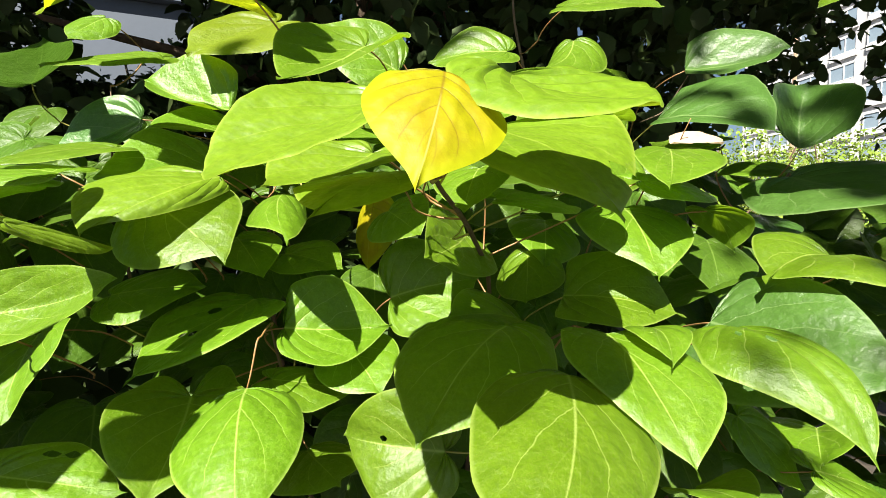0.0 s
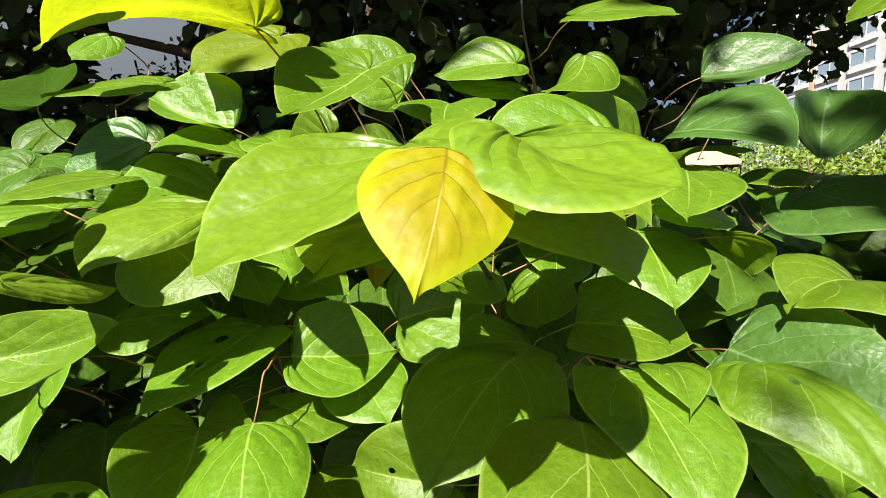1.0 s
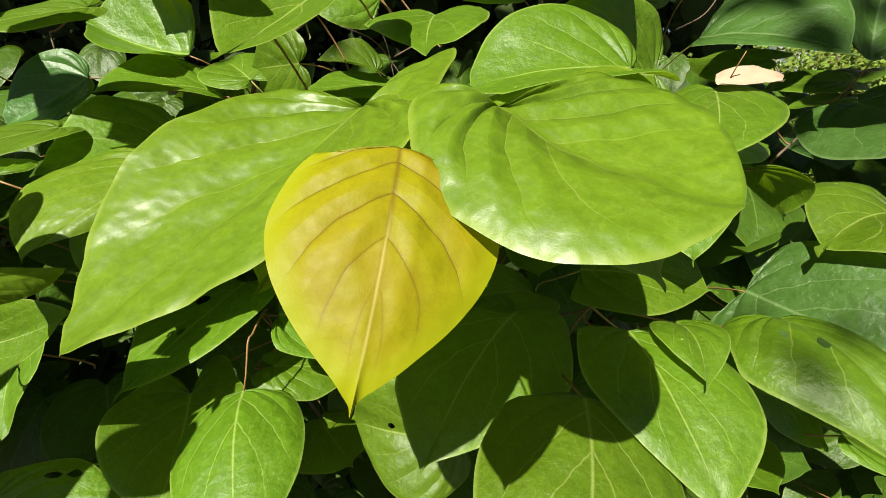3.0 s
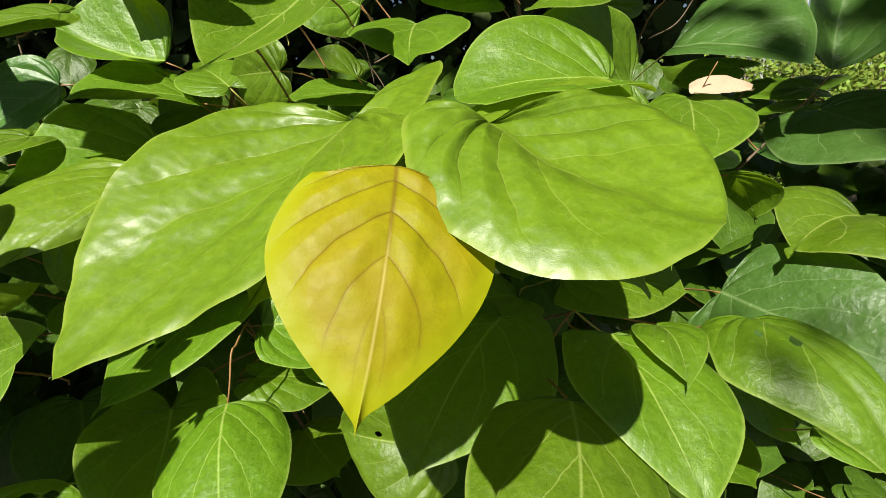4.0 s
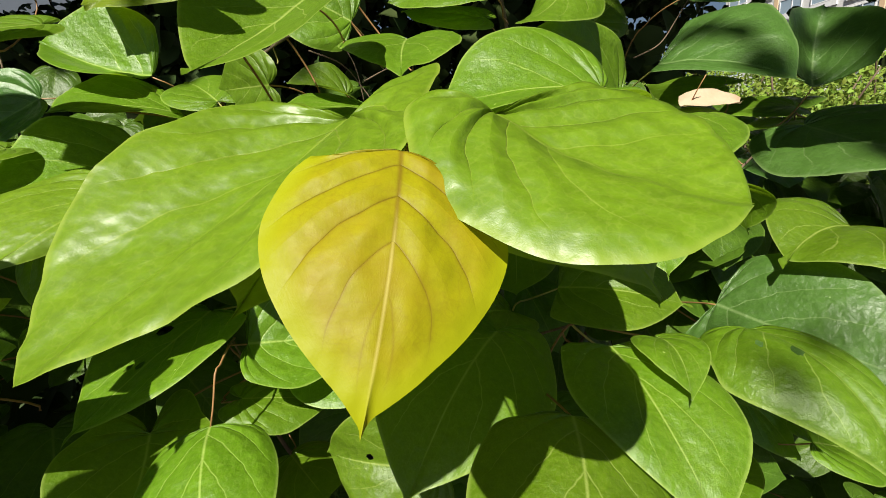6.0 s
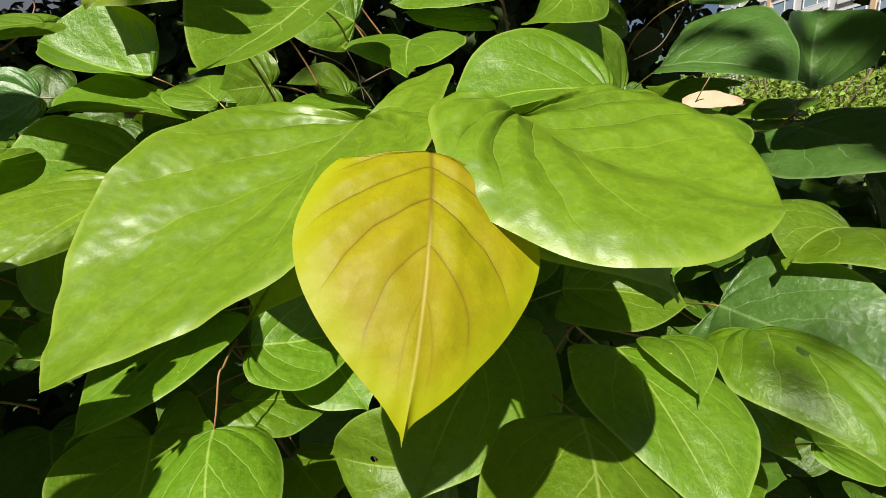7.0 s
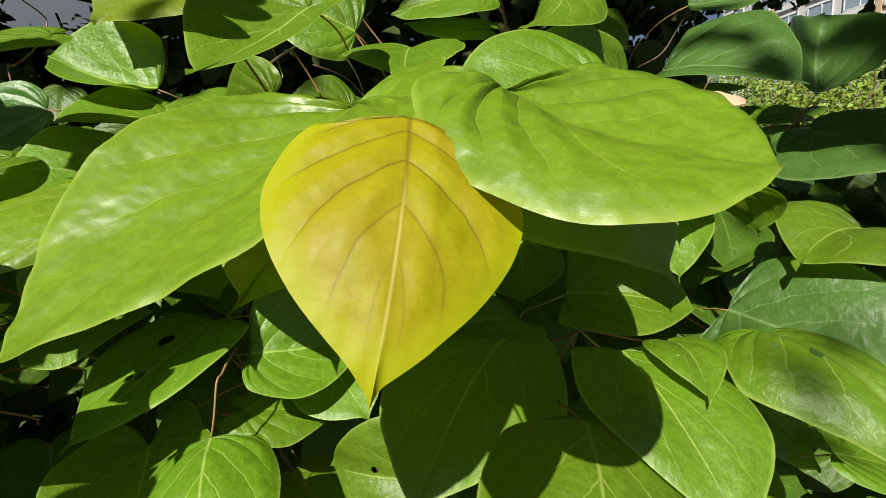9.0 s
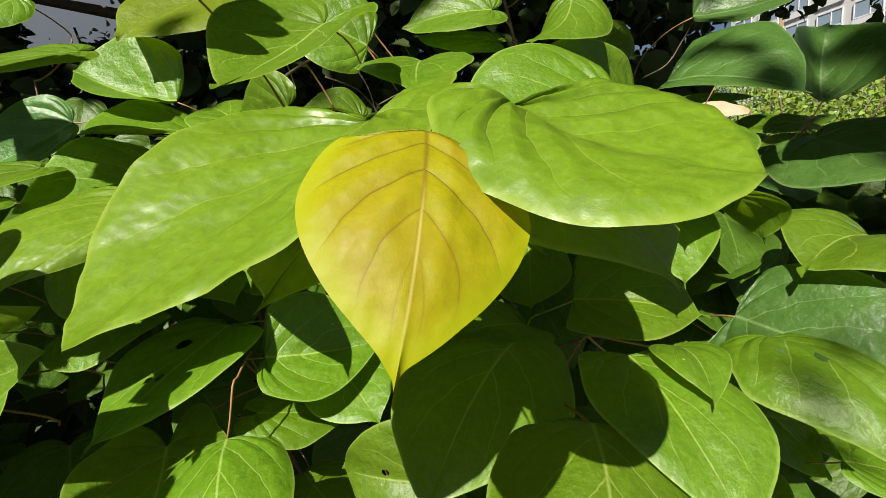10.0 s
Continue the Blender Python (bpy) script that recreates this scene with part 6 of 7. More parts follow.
inner_leaf((-0.1722, 0.7267, 1.2088), (-44.4, -58.5, 145.6), 0.1032, 0.0988, 0.19, 0.19, 0.54, 0.01, -0.005, 1.48)
inner_leaf((0.2642, 0.8321, 1.1970), (-10.6, -0.4, -147.2), 0.0707, 0.0688, 0.00, -0.00, 0.52, 0.21, -0.019, 1.31)
inner_leaf((0.6841, 0.9484, 1.1314), (-7.4, 23.5, -126.2), 0.0972, 0.0947, 0.07, 0.17, 0.56, 0.02, -0.042, 0.94)
inner_leaf((0.4845, 0.5450, 1.1253), (-26.2, 31.7, -174.7), 0.0968, 0.0807, 0.08, 0.30, 0.59, 0.28, 0.018, 1.56)
inner_leaf((-0.6614, 0.8676, 1.3098), (-67.2, 33.5, -132.9), 0.1004, 0.0921, 0.17, 0.23, 0.59, 0.11, 0.040, 1.08)
inner_leaf((0.0519, 1.0272, 1.3589), (-101.1, -37.3, -101.7), 0.0886, 0.0748, 0.20, 0.08, 0.44, 0.08, -0.022, 1.48)
inner_leaf((-0.3198, 0.8890, 1.2925), (-56.9, -31.1, -168.0), 0.0741, 0.0612, 0.11, -0.02, 0.59, 0.12, 0.034, 1.34)
inner_leaf((-0.1127, 1.0144, 1.3666), (-18.9, -20.7, 135.4), 0.1040, 0.1034, 0.23, 0.26, 0.45, 0.14, 0.003, 1.24)
inner_leaf((0.2610, 0.7633, 1.1498), (-39.3, 2.9, 150.4), 0.1013, 0.0860, 0.05, 0.12, 0.58, 0.02, -0.044, 0.93)
inner_leaf((-0.4885, 0.6176, 1.2556), (-63.1, 21.4, -169.5), 0.0666, 0.0643, 0.21, 0.18, 0.59, 0.18, 0.030, 1.22)
inner_leaf((-0.2270, 0.7819, 0.5850), (-48.5, 21.1, 146.1), 0.0930, 0.0827, 0.01, 0.03, 0.27, 0.02, 0.022, 0.95)
inner_leaf((0.7186, 0.7328, 0.8634), (-39.8, -0.4, -173.6), 0.0686, 0.0678, 0.19, 0.19, 0.26, 0.08, 0.046, 1.43)
inner_leaf((0.7629, 0.8927, 0.7548), (-51.1, 22.5, -163.5), 0.0780, 0.0729, 0.15, 0.08, 0.26, 0.25, -0.015, 1.19)
inner_leaf((-0.4389, 0.6924, 1.0521), (-54.7, 16.8, 162.0), 0.0876, 0.0723, 0.24, 0.19, 0.41, 0.25, -0.015, 1.38)
inner_leaf((-0.4402, 0.5786, 0.8535), (-34.7, -33.3, -179.3), 0.0705, 0.0578, 0.25, 0.14, 0.24, 0.23, 0.038, 1.05)
inner_leaf((-0.6674, 0.7665, 1.3856), (-38.2, -5.8, -176.6), 0.1021, 0.0853, 0.13, 0.16, 0.56, 0.11, -0.030, 1.16)
inner_leaf((0.8483, 0.9560, 1.1167), (-10.3, -5.6, -167.3), 0.0981, 0.0912, 0.03, 0.19, 0.57, 0.16, -0.012, 1.42)
inner_leaf((-0.6950, 0.7164, 0.7609), (-21.2, 18.6, -178.4), 0.0738, 0.0726, 0.28, 0.06, 0.57, 0.14, -0.000, 1.28)
inner_leaf((-0.4889, 0.8551, 1.0298), (-32.5, -19.5, 147.5), 0.0699, 0.0649, 0.16, -0.06, 0.51, 0.21, -0.001, 1.13)
inner_leaf((-0.0721, 0.7777, 1.0148), (-26.0, 16.5, -146.7), 0.0882, 0.0732, 0.03, 0.06, 0.57, 0.18, -0.022, 1.56)
inner_leaf((0.1883, 0.8145, 1.2299), (-67.9, 29.8, -179.5), 0.0838, 0.0747, 0.16, 0.00, 0.33, 0.28, -0.034, 1.50)
inner_leaf((0.5693, 0.6070, 0.7170), (-27.0, 25.1, -161.8), 0.1023, 0.0958, 0.12, 0.09, 0.21, 0.11, -0.014, 1.50)
inner_leaf((0.1875, 0.7741, 0.6920), (12.0, 39.4, 160.3), 0.1041, 0.0881, 0.11, 0.32, 0.49, 0.23, -0.016, 0.99)
inner_leaf((0.4664, 0.6347, 1.1771), (-60.6, 34.5, -147.0), 0.0803, 0.0749, 0.23, 0.20, 0.24, 0.07, 0.045, 1.04)
inner_leaf((0.0665, 0.8366, 1.3409), (-43.2, -7.8, 122.9), 0.0663, 0.0633, -0.11, 0.07, 0.21, 0.19, 0.053, 1.05)
inner_leaf((0.0156, 1.0063, 1.3589), (-44.5, -18.3, 175.2), 0.0859, 0.0705, 0.02, 0.15, 0.32, 0.06, 0.004, 1.37)
inner_leaf((0.5299, 0.6130, 1.1721), (-7.5, -6.3, 136.6), 0.0940, 0.0786, 0.17, 0.40, 0.32, 0.15, -0.026, 1.60)
inner_leaf((0.0746, 0.7897, 1.1607), (-1.7, 4.0, 108.6), 0.1090, 0.0900, 0.15, 0.20, 0.48, 0.26, 0.008, 1.45)
inner_leaf((-0.6423, 0.6274, 0.8672), (-46.2, 4.4, 106.2), 0.0747, 0.0705, 0.13, 0.23, 0.34, 0.09, 0.040, 1.35)
inner_leaf((0.1191, 0.9465, 1.1875), (-27.9, 30.3, 174.9), 0.0742, 0.0678, 0.23, 0.18, 0.30, 0.29, 0.009, 1.54)
inner_leaf((0.6411, 0.8139, 0.5286), (-44.8, 28.3, -164.7), 0.0746, 0.0621, 0.06, -0.06, 0.47, 0.03, 0.012, 1.14)
inner_leaf((0.1548, 0.7814, 0.8831), (-75.4, -5.7, 125.3), 0.0652, 0.0559, 0.12, 0.17, 0.37, 0.02, 0.037, 1.37)
inner_leaf((-0.5364, 0.6893, 1.3186), (-19.4, 12.4, -174.0), 0.1002, 0.0896, 0.33, 0.17, 0.48, 0.12, 0.011, 1.34)
inner_leaf((-0.4248, 0.6740, 0.9072), (-4.0, -13.1, -152.3), 0.0959, 0.0857, 0.23, 0.21, 0.58, 0.15, -0.023, 1.04)
inner_leaf((0.2775, 0.8679, 0.8899), (-21.3, 29.4, -162.0), 0.0786, 0.0738, 0.08, 0.17, 0.28, 0.08, -0.015, 1.11)
inner_leaf((0.1958, 0.6472, 1.1942), (-64.5, -57.7, 179.6), 0.1015, 0.0967, 0.21, 0.15, 0.56, 0.02, -0.007, 1.21)
inner_leaf((-0.7674, 0.8463, 0.9421), (-26.5, 27.2, -154.0), 0.0917, 0.0761, 0.15, 0.14, 0.33, 0.27, 0.007, 0.96)
inner_leaf((-0.2392, 0.8365, 1.2759), (7.3, -14.1, 142.6), 0.0656, 0.0589, -0.01, 0.11, 0.30, 0.26, 0.056, 1.55)
inner_leaf((-0.0759, 0.6094, 1.0344), (-61.7, 29.7, -165.1), 0.1002, 0.0854, 0.09, 0.21, 0.29, 0.29, -0.004, 1.50)
inner_leaf((0.2217, 0.7024, 1.0140), (-28.2, -30.7, 131.6), 0.0719, 0.0678, 0.20, 0.00, 0.35, 0.12, -0.010, 1.20)
inner_leaf((0.3744, 0.8723, 1.3278), (-52.4, 3.5, 157.2), 0.0714, 0.0614, 0.20, 0.14, 0.33, 0.14, -0.007, 1.20)
inner_leaf((-0.2802, 0.6433, 1.3135), (-43.4, -2.4, -174.5), 0.0857, 0.0721, 0.14, 0.22, 0.51, 0.17, 0.034, 1.30)
inner_leaf((0.4502, 0.6336, 0.6954), (-19.1, -24.0, 136.9), 0.0900, 0.0865, 0.24, 0.14, 0.42, 0.21, 0.036, 1.42)
inner_leaf((-0.4767, 0.4791, 0.9443), (-43.3, 5.4, 173.6), 0.0986, 0.0920, 0.14, 0.24, 0.24, 0.05, -0.016, 1.14)
inner_leaf((-0.1880, 0.4243, 0.9002), (-29.4, -21.7, -170.3), 0.1054, 0.0995, 0.23, 0.20, 0.57, 0.04, -0.009, 1.04)
inner_leaf((0.5031, 0.8740, 1.2883), (-53.5, -12.6, -131.7), 0.0802, 0.0797, 0.17, 0.31, 0.25, 0.11, -0.006, 1.35)
inner_leaf((0.1744, 0.5791, 1.2468), (-54.8, 23.9, -158.8), 0.1091, 0.0997, 0.14, 0.13, 0.57, 0.07, 0.036, 1.18)
inner_leaf((-0.1276, 0.6075, 0.8491), (-55.4, -10.9, 170.3), 0.0879, 0.0735, 0.23, 0.01, 0.59, 0.25, -0.015, 1.19)
inner_leaf((-0.6286, 0.7829, 1.2880), (-28.1, -9.7, -164.0), 0.0893, 0.0798, 0.16, 0.30, 0.45, 0.08, -0.031, 1.33)
inner_leaf((-0.3341, 0.6354, 1.2474), (-25.7, 31.5, 132.2), 0.1063, 0.0903, 0.08, 0.00, 0.20, 0.24, -0.014, 1.11)
inner_leaf((-0.7921, 0.9255, 0.9083), (22.6, -2.7, -154.2), 0.0670, 0.0622, 0.13, 0.16, 0.52, 0.14, 0.002, 0.91)
inner_leaf((0.1266, 0.7872, 0.8441), (-30.7, -15.5, 156.6), 0.0959, 0.0841, 0.21, 0.21, 0.55, 0.05, 0.014, 0.99)
inner_leaf((-0.6360, 0.6734, 0.9035), (-20.2, 0.8, 108.8), 0.1044, 0.0945, 0.12, 0.01, 0.22, 0.03, 0.013, 0.95)
inner_leaf((-0.3836, 0.7831, 1.2319), (-10.0, -23.6, 127.2), 0.0838, 0.0769, 0.30, 0.19, 0.52, 0.28, 0.010, 1.54)
inner_leaf((-0.7362, 0.7381, 1.2069), (-31.3, -2.9, 134.6), 0.0706, 0.0635, 0.29, 0.02, 0.52, 0.27, 0.003, 1.27)
inner_leaf((-0.2468, 1.0042, 1.2953), (-39.3, 36.7, -147.3), 0.1064, 0.0925, 0.06, 0.28, 0.29, 0.13, -0.018, 1.03)
inner_leaf((0.9162, 0.9158, 0.8515), (-5.8, 34.6, -150.5), 0.0996, 0.0877, 0.20, 0.08, 0.21, 0.02, -0.014, 1.24)
inner_leaf((0.3653, 0.7615, 0.7886), (-50.5, 36.3, -153.8), 0.0820, 0.0798, 0.20, 0.17, 0.25, 0.26, 0.028, 1.34)
inner_leaf((-0.5242, 0.6400, 1.0859), (-96.6, -21.4, -133.9), 0.1003, 0.0825, 0.16, 0.11, 0.34, 0.23, 0.000, 1.31)
inner_leaf((0.0731, 0.7347, 1.1618), (19.2, 28.6, -131.6), 0.0975, 0.0867, 0.33, 0.20, 0.60, 0.17, -0.047, 1.10)
inner_leaf((0.3786, 0.8378, 0.5491), (-11.3, 7.9, 142.6), 0.1045, 0.0879, -0.01, 0.01, 0.50, 0.08, 0.061, 1.13)
inner_leaf((-0.4358, 0.6596, 0.8158), (-37.5, -19.6, -136.4), 0.0831, 0.0813, 0.05, 0.15, 0.27, 0.23, 0.032, 1.24)
inner_leaf((-0.6750, 0.7654, 1.2235), (-38.2, 2.6, 144.5), 0.0784, 0.0763, 0.39, 0.05, 0.31, 0.20, 0.021, 1.45)
inner_leaf((0.6242, 0.6003, 0.8716), (-28.7, -46.7, -178.8), 0.0967, 0.0862, 0.22, 0.16, 0.35, 0.03, -0.028, 1.24)
inner_leaf((-0.3582, 0.5439, 1.2852), (-31.8, 23.9, -149.9), 0.0749, 0.0671, 0.26, 0.21, 0.39, 0.03, -0.016, 1.09)
inner_leaf((0.7912, 0.8514, 1.2346), (-4.6, 7.4, 127.5), 0.0909, 0.0810, 0.17, 0.35, 0.36, 0.16, 0.015, 1.53)
inner_leaf((0.6424, 0.8222, 1.0584), (-59.8, -3.9, 141.2), 0.1022, 0.0916, 0.16, -0.00, 0.49, 0.02, -0.024, 1.52)
inner_leaf((-0.2628, 0.6639, 1.1410), (-69.5, 50.8, -160.3), 0.0772, 0.0687, 0.17, 0.21, 0.48, 0.14, -0.003, 1.43)
inner_leaf((0.1950, 0.6905, 0.7622), (-25.0, 22.3, 160.2), 0.1022, 0.0934, 0.02, 0.07, 0.35, 0.24, 0.004, 1.13)
inner_leaf((-0.2979, 0.6461, 1.2395), (-22.4, -14.6, 115.2), 0.0843, 0.0816, 0.01, 0.14, 0.60, 0.15, -0.083, 1.54)
inner_leaf((0.5356, 0.8618, 1.2141), (-44.9, 0.2, 131.8), 0.0782, 0.0770, 0.18, -0.00, 0.52, 0.20, 0.016, 1.38)
inner_leaf((-0.3397, 0.7034, 1.2387), (-23.7, 5.7, -136.3), 0.0837, 0.0835, -0.07, 0.20, 0.56, 0.05, -0.035, 0.95)
inner_leaf((-0.1229, 0.9169, 0.7509), (-10.4, 2.4, -163.4), 0.0951, 0.0813, 0.25, 0.08, 0.53, 0.21, -0.034, 1.54)
inner_leaf((-0.2548, 0.6039, 1.1277), (-37.6, 7.8, -147.7), 0.0724, 0.0616, 0.16, 0.04, 0.35, 0.13, 0.006, 1.55)
inner_leaf((0.6672, 1.0156, 1.1527), (-70.0, -1.4, 155.3), 0.0975, 0.0817, 0.20, 0.23, 0.58, 0.07, -0.006, 0.99)
inner_leaf((0.4119, 0.8262, 1.3063), (-25.5, 16.6, -174.8), 0.0956, 0.0854, 0.14, 0.17, 0.45, 0.23, 0.006, 0.94)
inner_leaf((0.1338, 0.7416, 0.6846), (-66.4, -4.1, -160.3), 0.1062, 0.0908, 0.11, 0.07, 0.59, 0.23, 0.019, 1.10)
inner_leaf((0.7936, 0.7957, 0.8039), (-47.6, -43.9, -148.2), 0.0923, 0.0769, 0.04, 0.25, 0.30, 0.06, -0.015, 1.00)
inner_leaf((-0.7448, 0.7231, 0.8141), (-14.7, -18.9, 142.5), 0.1004, 0.0983, 0.21, 0.05, 0.39, 0.08, 0.014, 1.43)
inner_leaf((-0.4785, 0.5088, 0.9798), (-10.9, -16.3, 124.7), 0.1047, 0.0959, 0.19, 0.20, 0.54, 0.28, -0.024, 1.44)
inner_leaf((-0.1003, 0.6544, 1.2992), (-39.3, 23.9, -149.5), 0.0793, 0.0678, 0.20, 0.22, 0.53, 0.01, 0.018, 1.39)
inner_leaf((-0.4457, 0.4632, 0.9847), (-40.8, -8.6, 172.2), 0.1093, 0.1049, 0.20, 0.22, 0.57, 0.03, 0.031, 1.06)
inner_leaf((0.0588, 0.5490, 0.9185), (-37.6, -5.4, -150.4), 0.0812, 0.0705, 0.26, 0.19, 0.37, 0.21, 0.042, 0.90)
inner_leaf((0.8900, 0.9360, 0.7840), (-38.7, -33.7, -149.7), 0.0989, 0.0940, 0.16, 0.19, 0.31, 0.20, 0.042, 1.60)
inner_leaf((0.7725, 0.8432, 0.8074), (-33.6, 24.4, -154.8), 0.1087, 0.1048, 0.04, 0.15, 0.24, 0.15, 0.002, 1.11)
inner_leaf((0.9041, 0.9153, 1.1612), (-6.6, -7.3, -134.5), 0.1077, 0.1010, 0.35, 0.09, 0.44, 0.28, 0.032, 1.25)
inner_leaf((0.7278, 0.7637, 1.1824), (-25.8, 2.3, 174.0), 0.0702, 0.0591, 0.22, 0.19, 0.59, 0.24, -0.017, 1.21)
inner_leaf((0.7272, 0.8171, 1.1176), (14.1, 31.2, -148.9), 0.0737, 0.0644, 0.06, 0.29, 0.21, 0.10, -0.037, 1.57)
inner_leaf((0.3099, 0.7420, 0.7961), (-12.1, -6.9, 116.0), 0.0922, 0.0837, 0.16, 0.10, 0.54, 0.28, -0.044, 1.48)
inner_leaf((0.7013, 0.8437, 0.8549), (-12.7, -18.4, 126.0), 0.1069, 0.0890, 0.30, 0.17, 0.59, 0.15, -0.001, 1.39)
inner_leaf((-0.4798, 0.5165, 0.9334), (-52.8, -19.0, -157.6), 0.0962, 0.0878, 0.03, 0.17, 0.40, 0.06, -0.006, 1.56)
inner_leaf((-0.6163, 0.6616, 1.1686), (-25.0, 9.1, 160.4), 0.0955, 0.0924, 0.09, 0.18, 0.58, 0.12, 0.041, 1.33)
inner_leaf((-0.1249, 0.5344, 0.8302), (-26.9, -18.5, -112.6), 0.1033, 0.0955, 0.06, 0.21, 0.31, 0.13, 0.044, 1.45)
inner_leaf((0.2364, 0.6235, 0.7877), (-27.5, -29.2, -179.0), 0.0710, 0.0617, 0.08, 0.30, 0.49, 0.21, 0.032, 1.31)
inner_leaf((0.1570, 0.4937, 0.8432), (-24.8, 48.0, -174.6), 0.0807, 0.0776, 0.38, 0.16, 0.31, 0.29, 0.027, 1.32)
inner_leaf((0.1466, 0.5143, 1.1158), (-22.9, -26.3, 165.2), 0.0702, 0.0681, -0.02, 0.15, 0.30, 0.00, 0.002, 0.99)
inner_leaf((0.2075, 0.8093, 0.9521), (-38.7, -24.7, 177.3), 0.1033, 0.0882, 0.24, 0.24, 0.32, 0.11, -0.009, 1.25)
inner_leaf((0.4533, 0.7146, 0.8687), (-13.2, 14.8, -178.3), 0.0975, 0.0868, 0.17, 0.07, 0.22, 0.11, 0.005, 1.26)
inner_leaf((0.2612, 0.6359, 0.9087), (-67.7, -21.0, 164.7), 0.1062, 0.0993, 0.12, 0.07, 0.30, 0.15, 0.028, 1.35)
inner_leaf((-0.2116, 0.6738, 1.2985), (-50.6, -4.4, -160.0), 0.0876, 0.0788, 0.11, 0.04, 0.24, 0.29, 0.021, 1.42)
inner_leaf((-0.4410, 0.5137, 1.2248), (-7.1, 3.3, -137.3), 0.0912, 0.0810, 0.31, 0.11, 0.35, 0.08, 0.006, 1.56)
inner_leaf((-0.5358, 0.7709, 1.1398), (-30.1, -16.9, 157.6), 0.0712, 0.0688, 0.07, 0.09, 0.34, 0.16, -0.020, 1.57)
inner_leaf((-0.5788, 0.7533, 1.3298), (-10.8, 10.0, -145.8), 0.0708, 0.0708, 0.27, 0.22, 0.46, 0.30, -0.003, 1.09)
inner_leaf((-0.6170, 0.6797, 1.1040), (-43.7, 4.5, -131.7), 0.0797, 0.0698, 0.28, 0.30, 0.40, 0.29, 0.051, 1.47)
inner_leaf((-0.1167, 0.7671, 1.1473), (3.0, -11.0, 129.7), 0.0769, 0.0702, 0.06, -0.02, 0.37, 0.13, -0.020, 0.98)
inner_leaf((-0.7380, 0.8609, 1.3869), (-11.6, 33.0, 177.4), 0.0920, 0.0764, 0.27, 0.16, 0.48, 0.07, 0.017, 1.49)
inner_leaf((0.7980, 0.9932, 1.2966), (-7.3, 0.1, 130.6), 0.0940, 0.0898, 0.10, 0.30, 0.45, 0.18, 0.013, 1.13)
join_inner_leaves()

# the forked shoot under the foremost leaves
for path, r0, r1, mat in (
    (((-0.004, 0.270, 1.2235), (0.006, 0.258, 1.2310), (0.0156, 0.250, 1.2365), (0.021, 0.215, 1.248)), 0.0013, 0.0009, STALK_RED),
    (((-0.001, 0.268, 1.2240), (0.009, 0.262, 1.2320), (0.0150, 0.262, 1.2385)), 0.0011, 0.0009, STALK_RED),
    (((-0.004, 0.270, 1.2235), (-0.012, 0.268, 1.2310), (-0.0213, 0.270, 1.2350), (-0.028, 0.276, 1.2355)), 0.0017, 0.0012, BARK),
    (((-0.007, 0.271, 1.2220), (-0.004, 0.270, 1.2238), (-0.001, 0.269, 1.2252)), 0.0026, 0.0018, STALK_GREEN),
):
    tube("twig", spline(path, 6), r0, r1, mat, shrub, 8)

# bare thin twigs among the upper leaves
for path in (
    ((-0.1329, 0.7007, 1.3769), (-0.0904, 0.6938, 1.3565), (-0.0635, 0.6846, 1.3227), (-0.0505, 0.6789, 1.3004)),
    ((-0.0982, 0.704, 1.4), (-0.0743, 0.6927, 1.3556), (-0.0645, 0.6815, 1.3084)),
    ((-0.0627, 0.687, 1.3334), (-0.0249, 0.6885, 1.3492), (0.0119, 0.6868, 1.3506)),
    ((0.29, 0.6695, 1.3416), (0.3242, 0.6712, 1.3576), (0.3484, 0.6769, 1.3884), (0.3649, 0.6814, 1.4126)),
):
    tube("twig", spline(path, 6), 0.0011, 0.0006, BARK, shrub, 6)


# ---- foliage behind and round about ----
def oval_leaf(size, rng):
    """A small bent oval leaf: 9 points."""
    b = rng.uniform(0.1, 0.45)
    a = rng.uniform(0.62, 0.85)
    pts = [(0, 0, 0), (a * 0.33, 0.22, 0.05), (a * 0.48, 0.5, 0.07), (a * 0.34, 0.8, -b * 0.3), (0, 1, -b), (-a * 0.34, 0.8, -b * 0.3), (-a * 0.48, 0.5, 0.07), (-a * 0.33, 0.22, 0.05), (0, 0.5, -0.03)]
    return np.array(pts) * size


def foliage(name, spots, size, material, parent, seed, facing=(0, -0.5, 0.8), spread=0.9, label=""):
    """Many small leaves, one at each spot, joined."""
    rng = random.Random(seed)
    verts, faces = [], []
    for spot in spots:
        s = size * rng.uniform(0.65, 1.3)
        pts = oval_leaf(s, rng)
        z = (Vector(facing) + Vector((rng.gauss(0, spread), rng.gauss(0, spread), rng.gauss(0, spread)))).normalized()
        y = Vector((rng.gauss(0, 1), rng.gauss(0, 1), rng.gauss(-0.6, 0.7)))
        y = (y - z * y.dot(z)).normalized()
        x = y.cross(z)
        R = np.array((x, y, z))
        k = len(verts)
        verts.extend(map(tuple, pts @ R + np.array(spot)))
        faces.extend((k + i, k + (i + 1) % 8, k + 8) for i in range(8))
    ob = mesh_object(name, verts, faces, material, parent, True, label)
    ob["kind"] = "stuff"
    return ob


def clumps(rng, count, per, box, radius, keep=lambda p: True):
    """Spots gathered in clumps inside a box."""
    out = []
    while count:
        c = [rng.uniform(a, b) for a, b in box]
        if not keep(c):
            continue
        count -= 1
        for _ in range(per):
            p = [c[i] + rng.gauss(0, radius) for i in range(3)]
            if keep(p):
                out.append(p)
    return out


# leaves of the same shrub that carry on beyond what is seen close to
rng = random.Random(11)


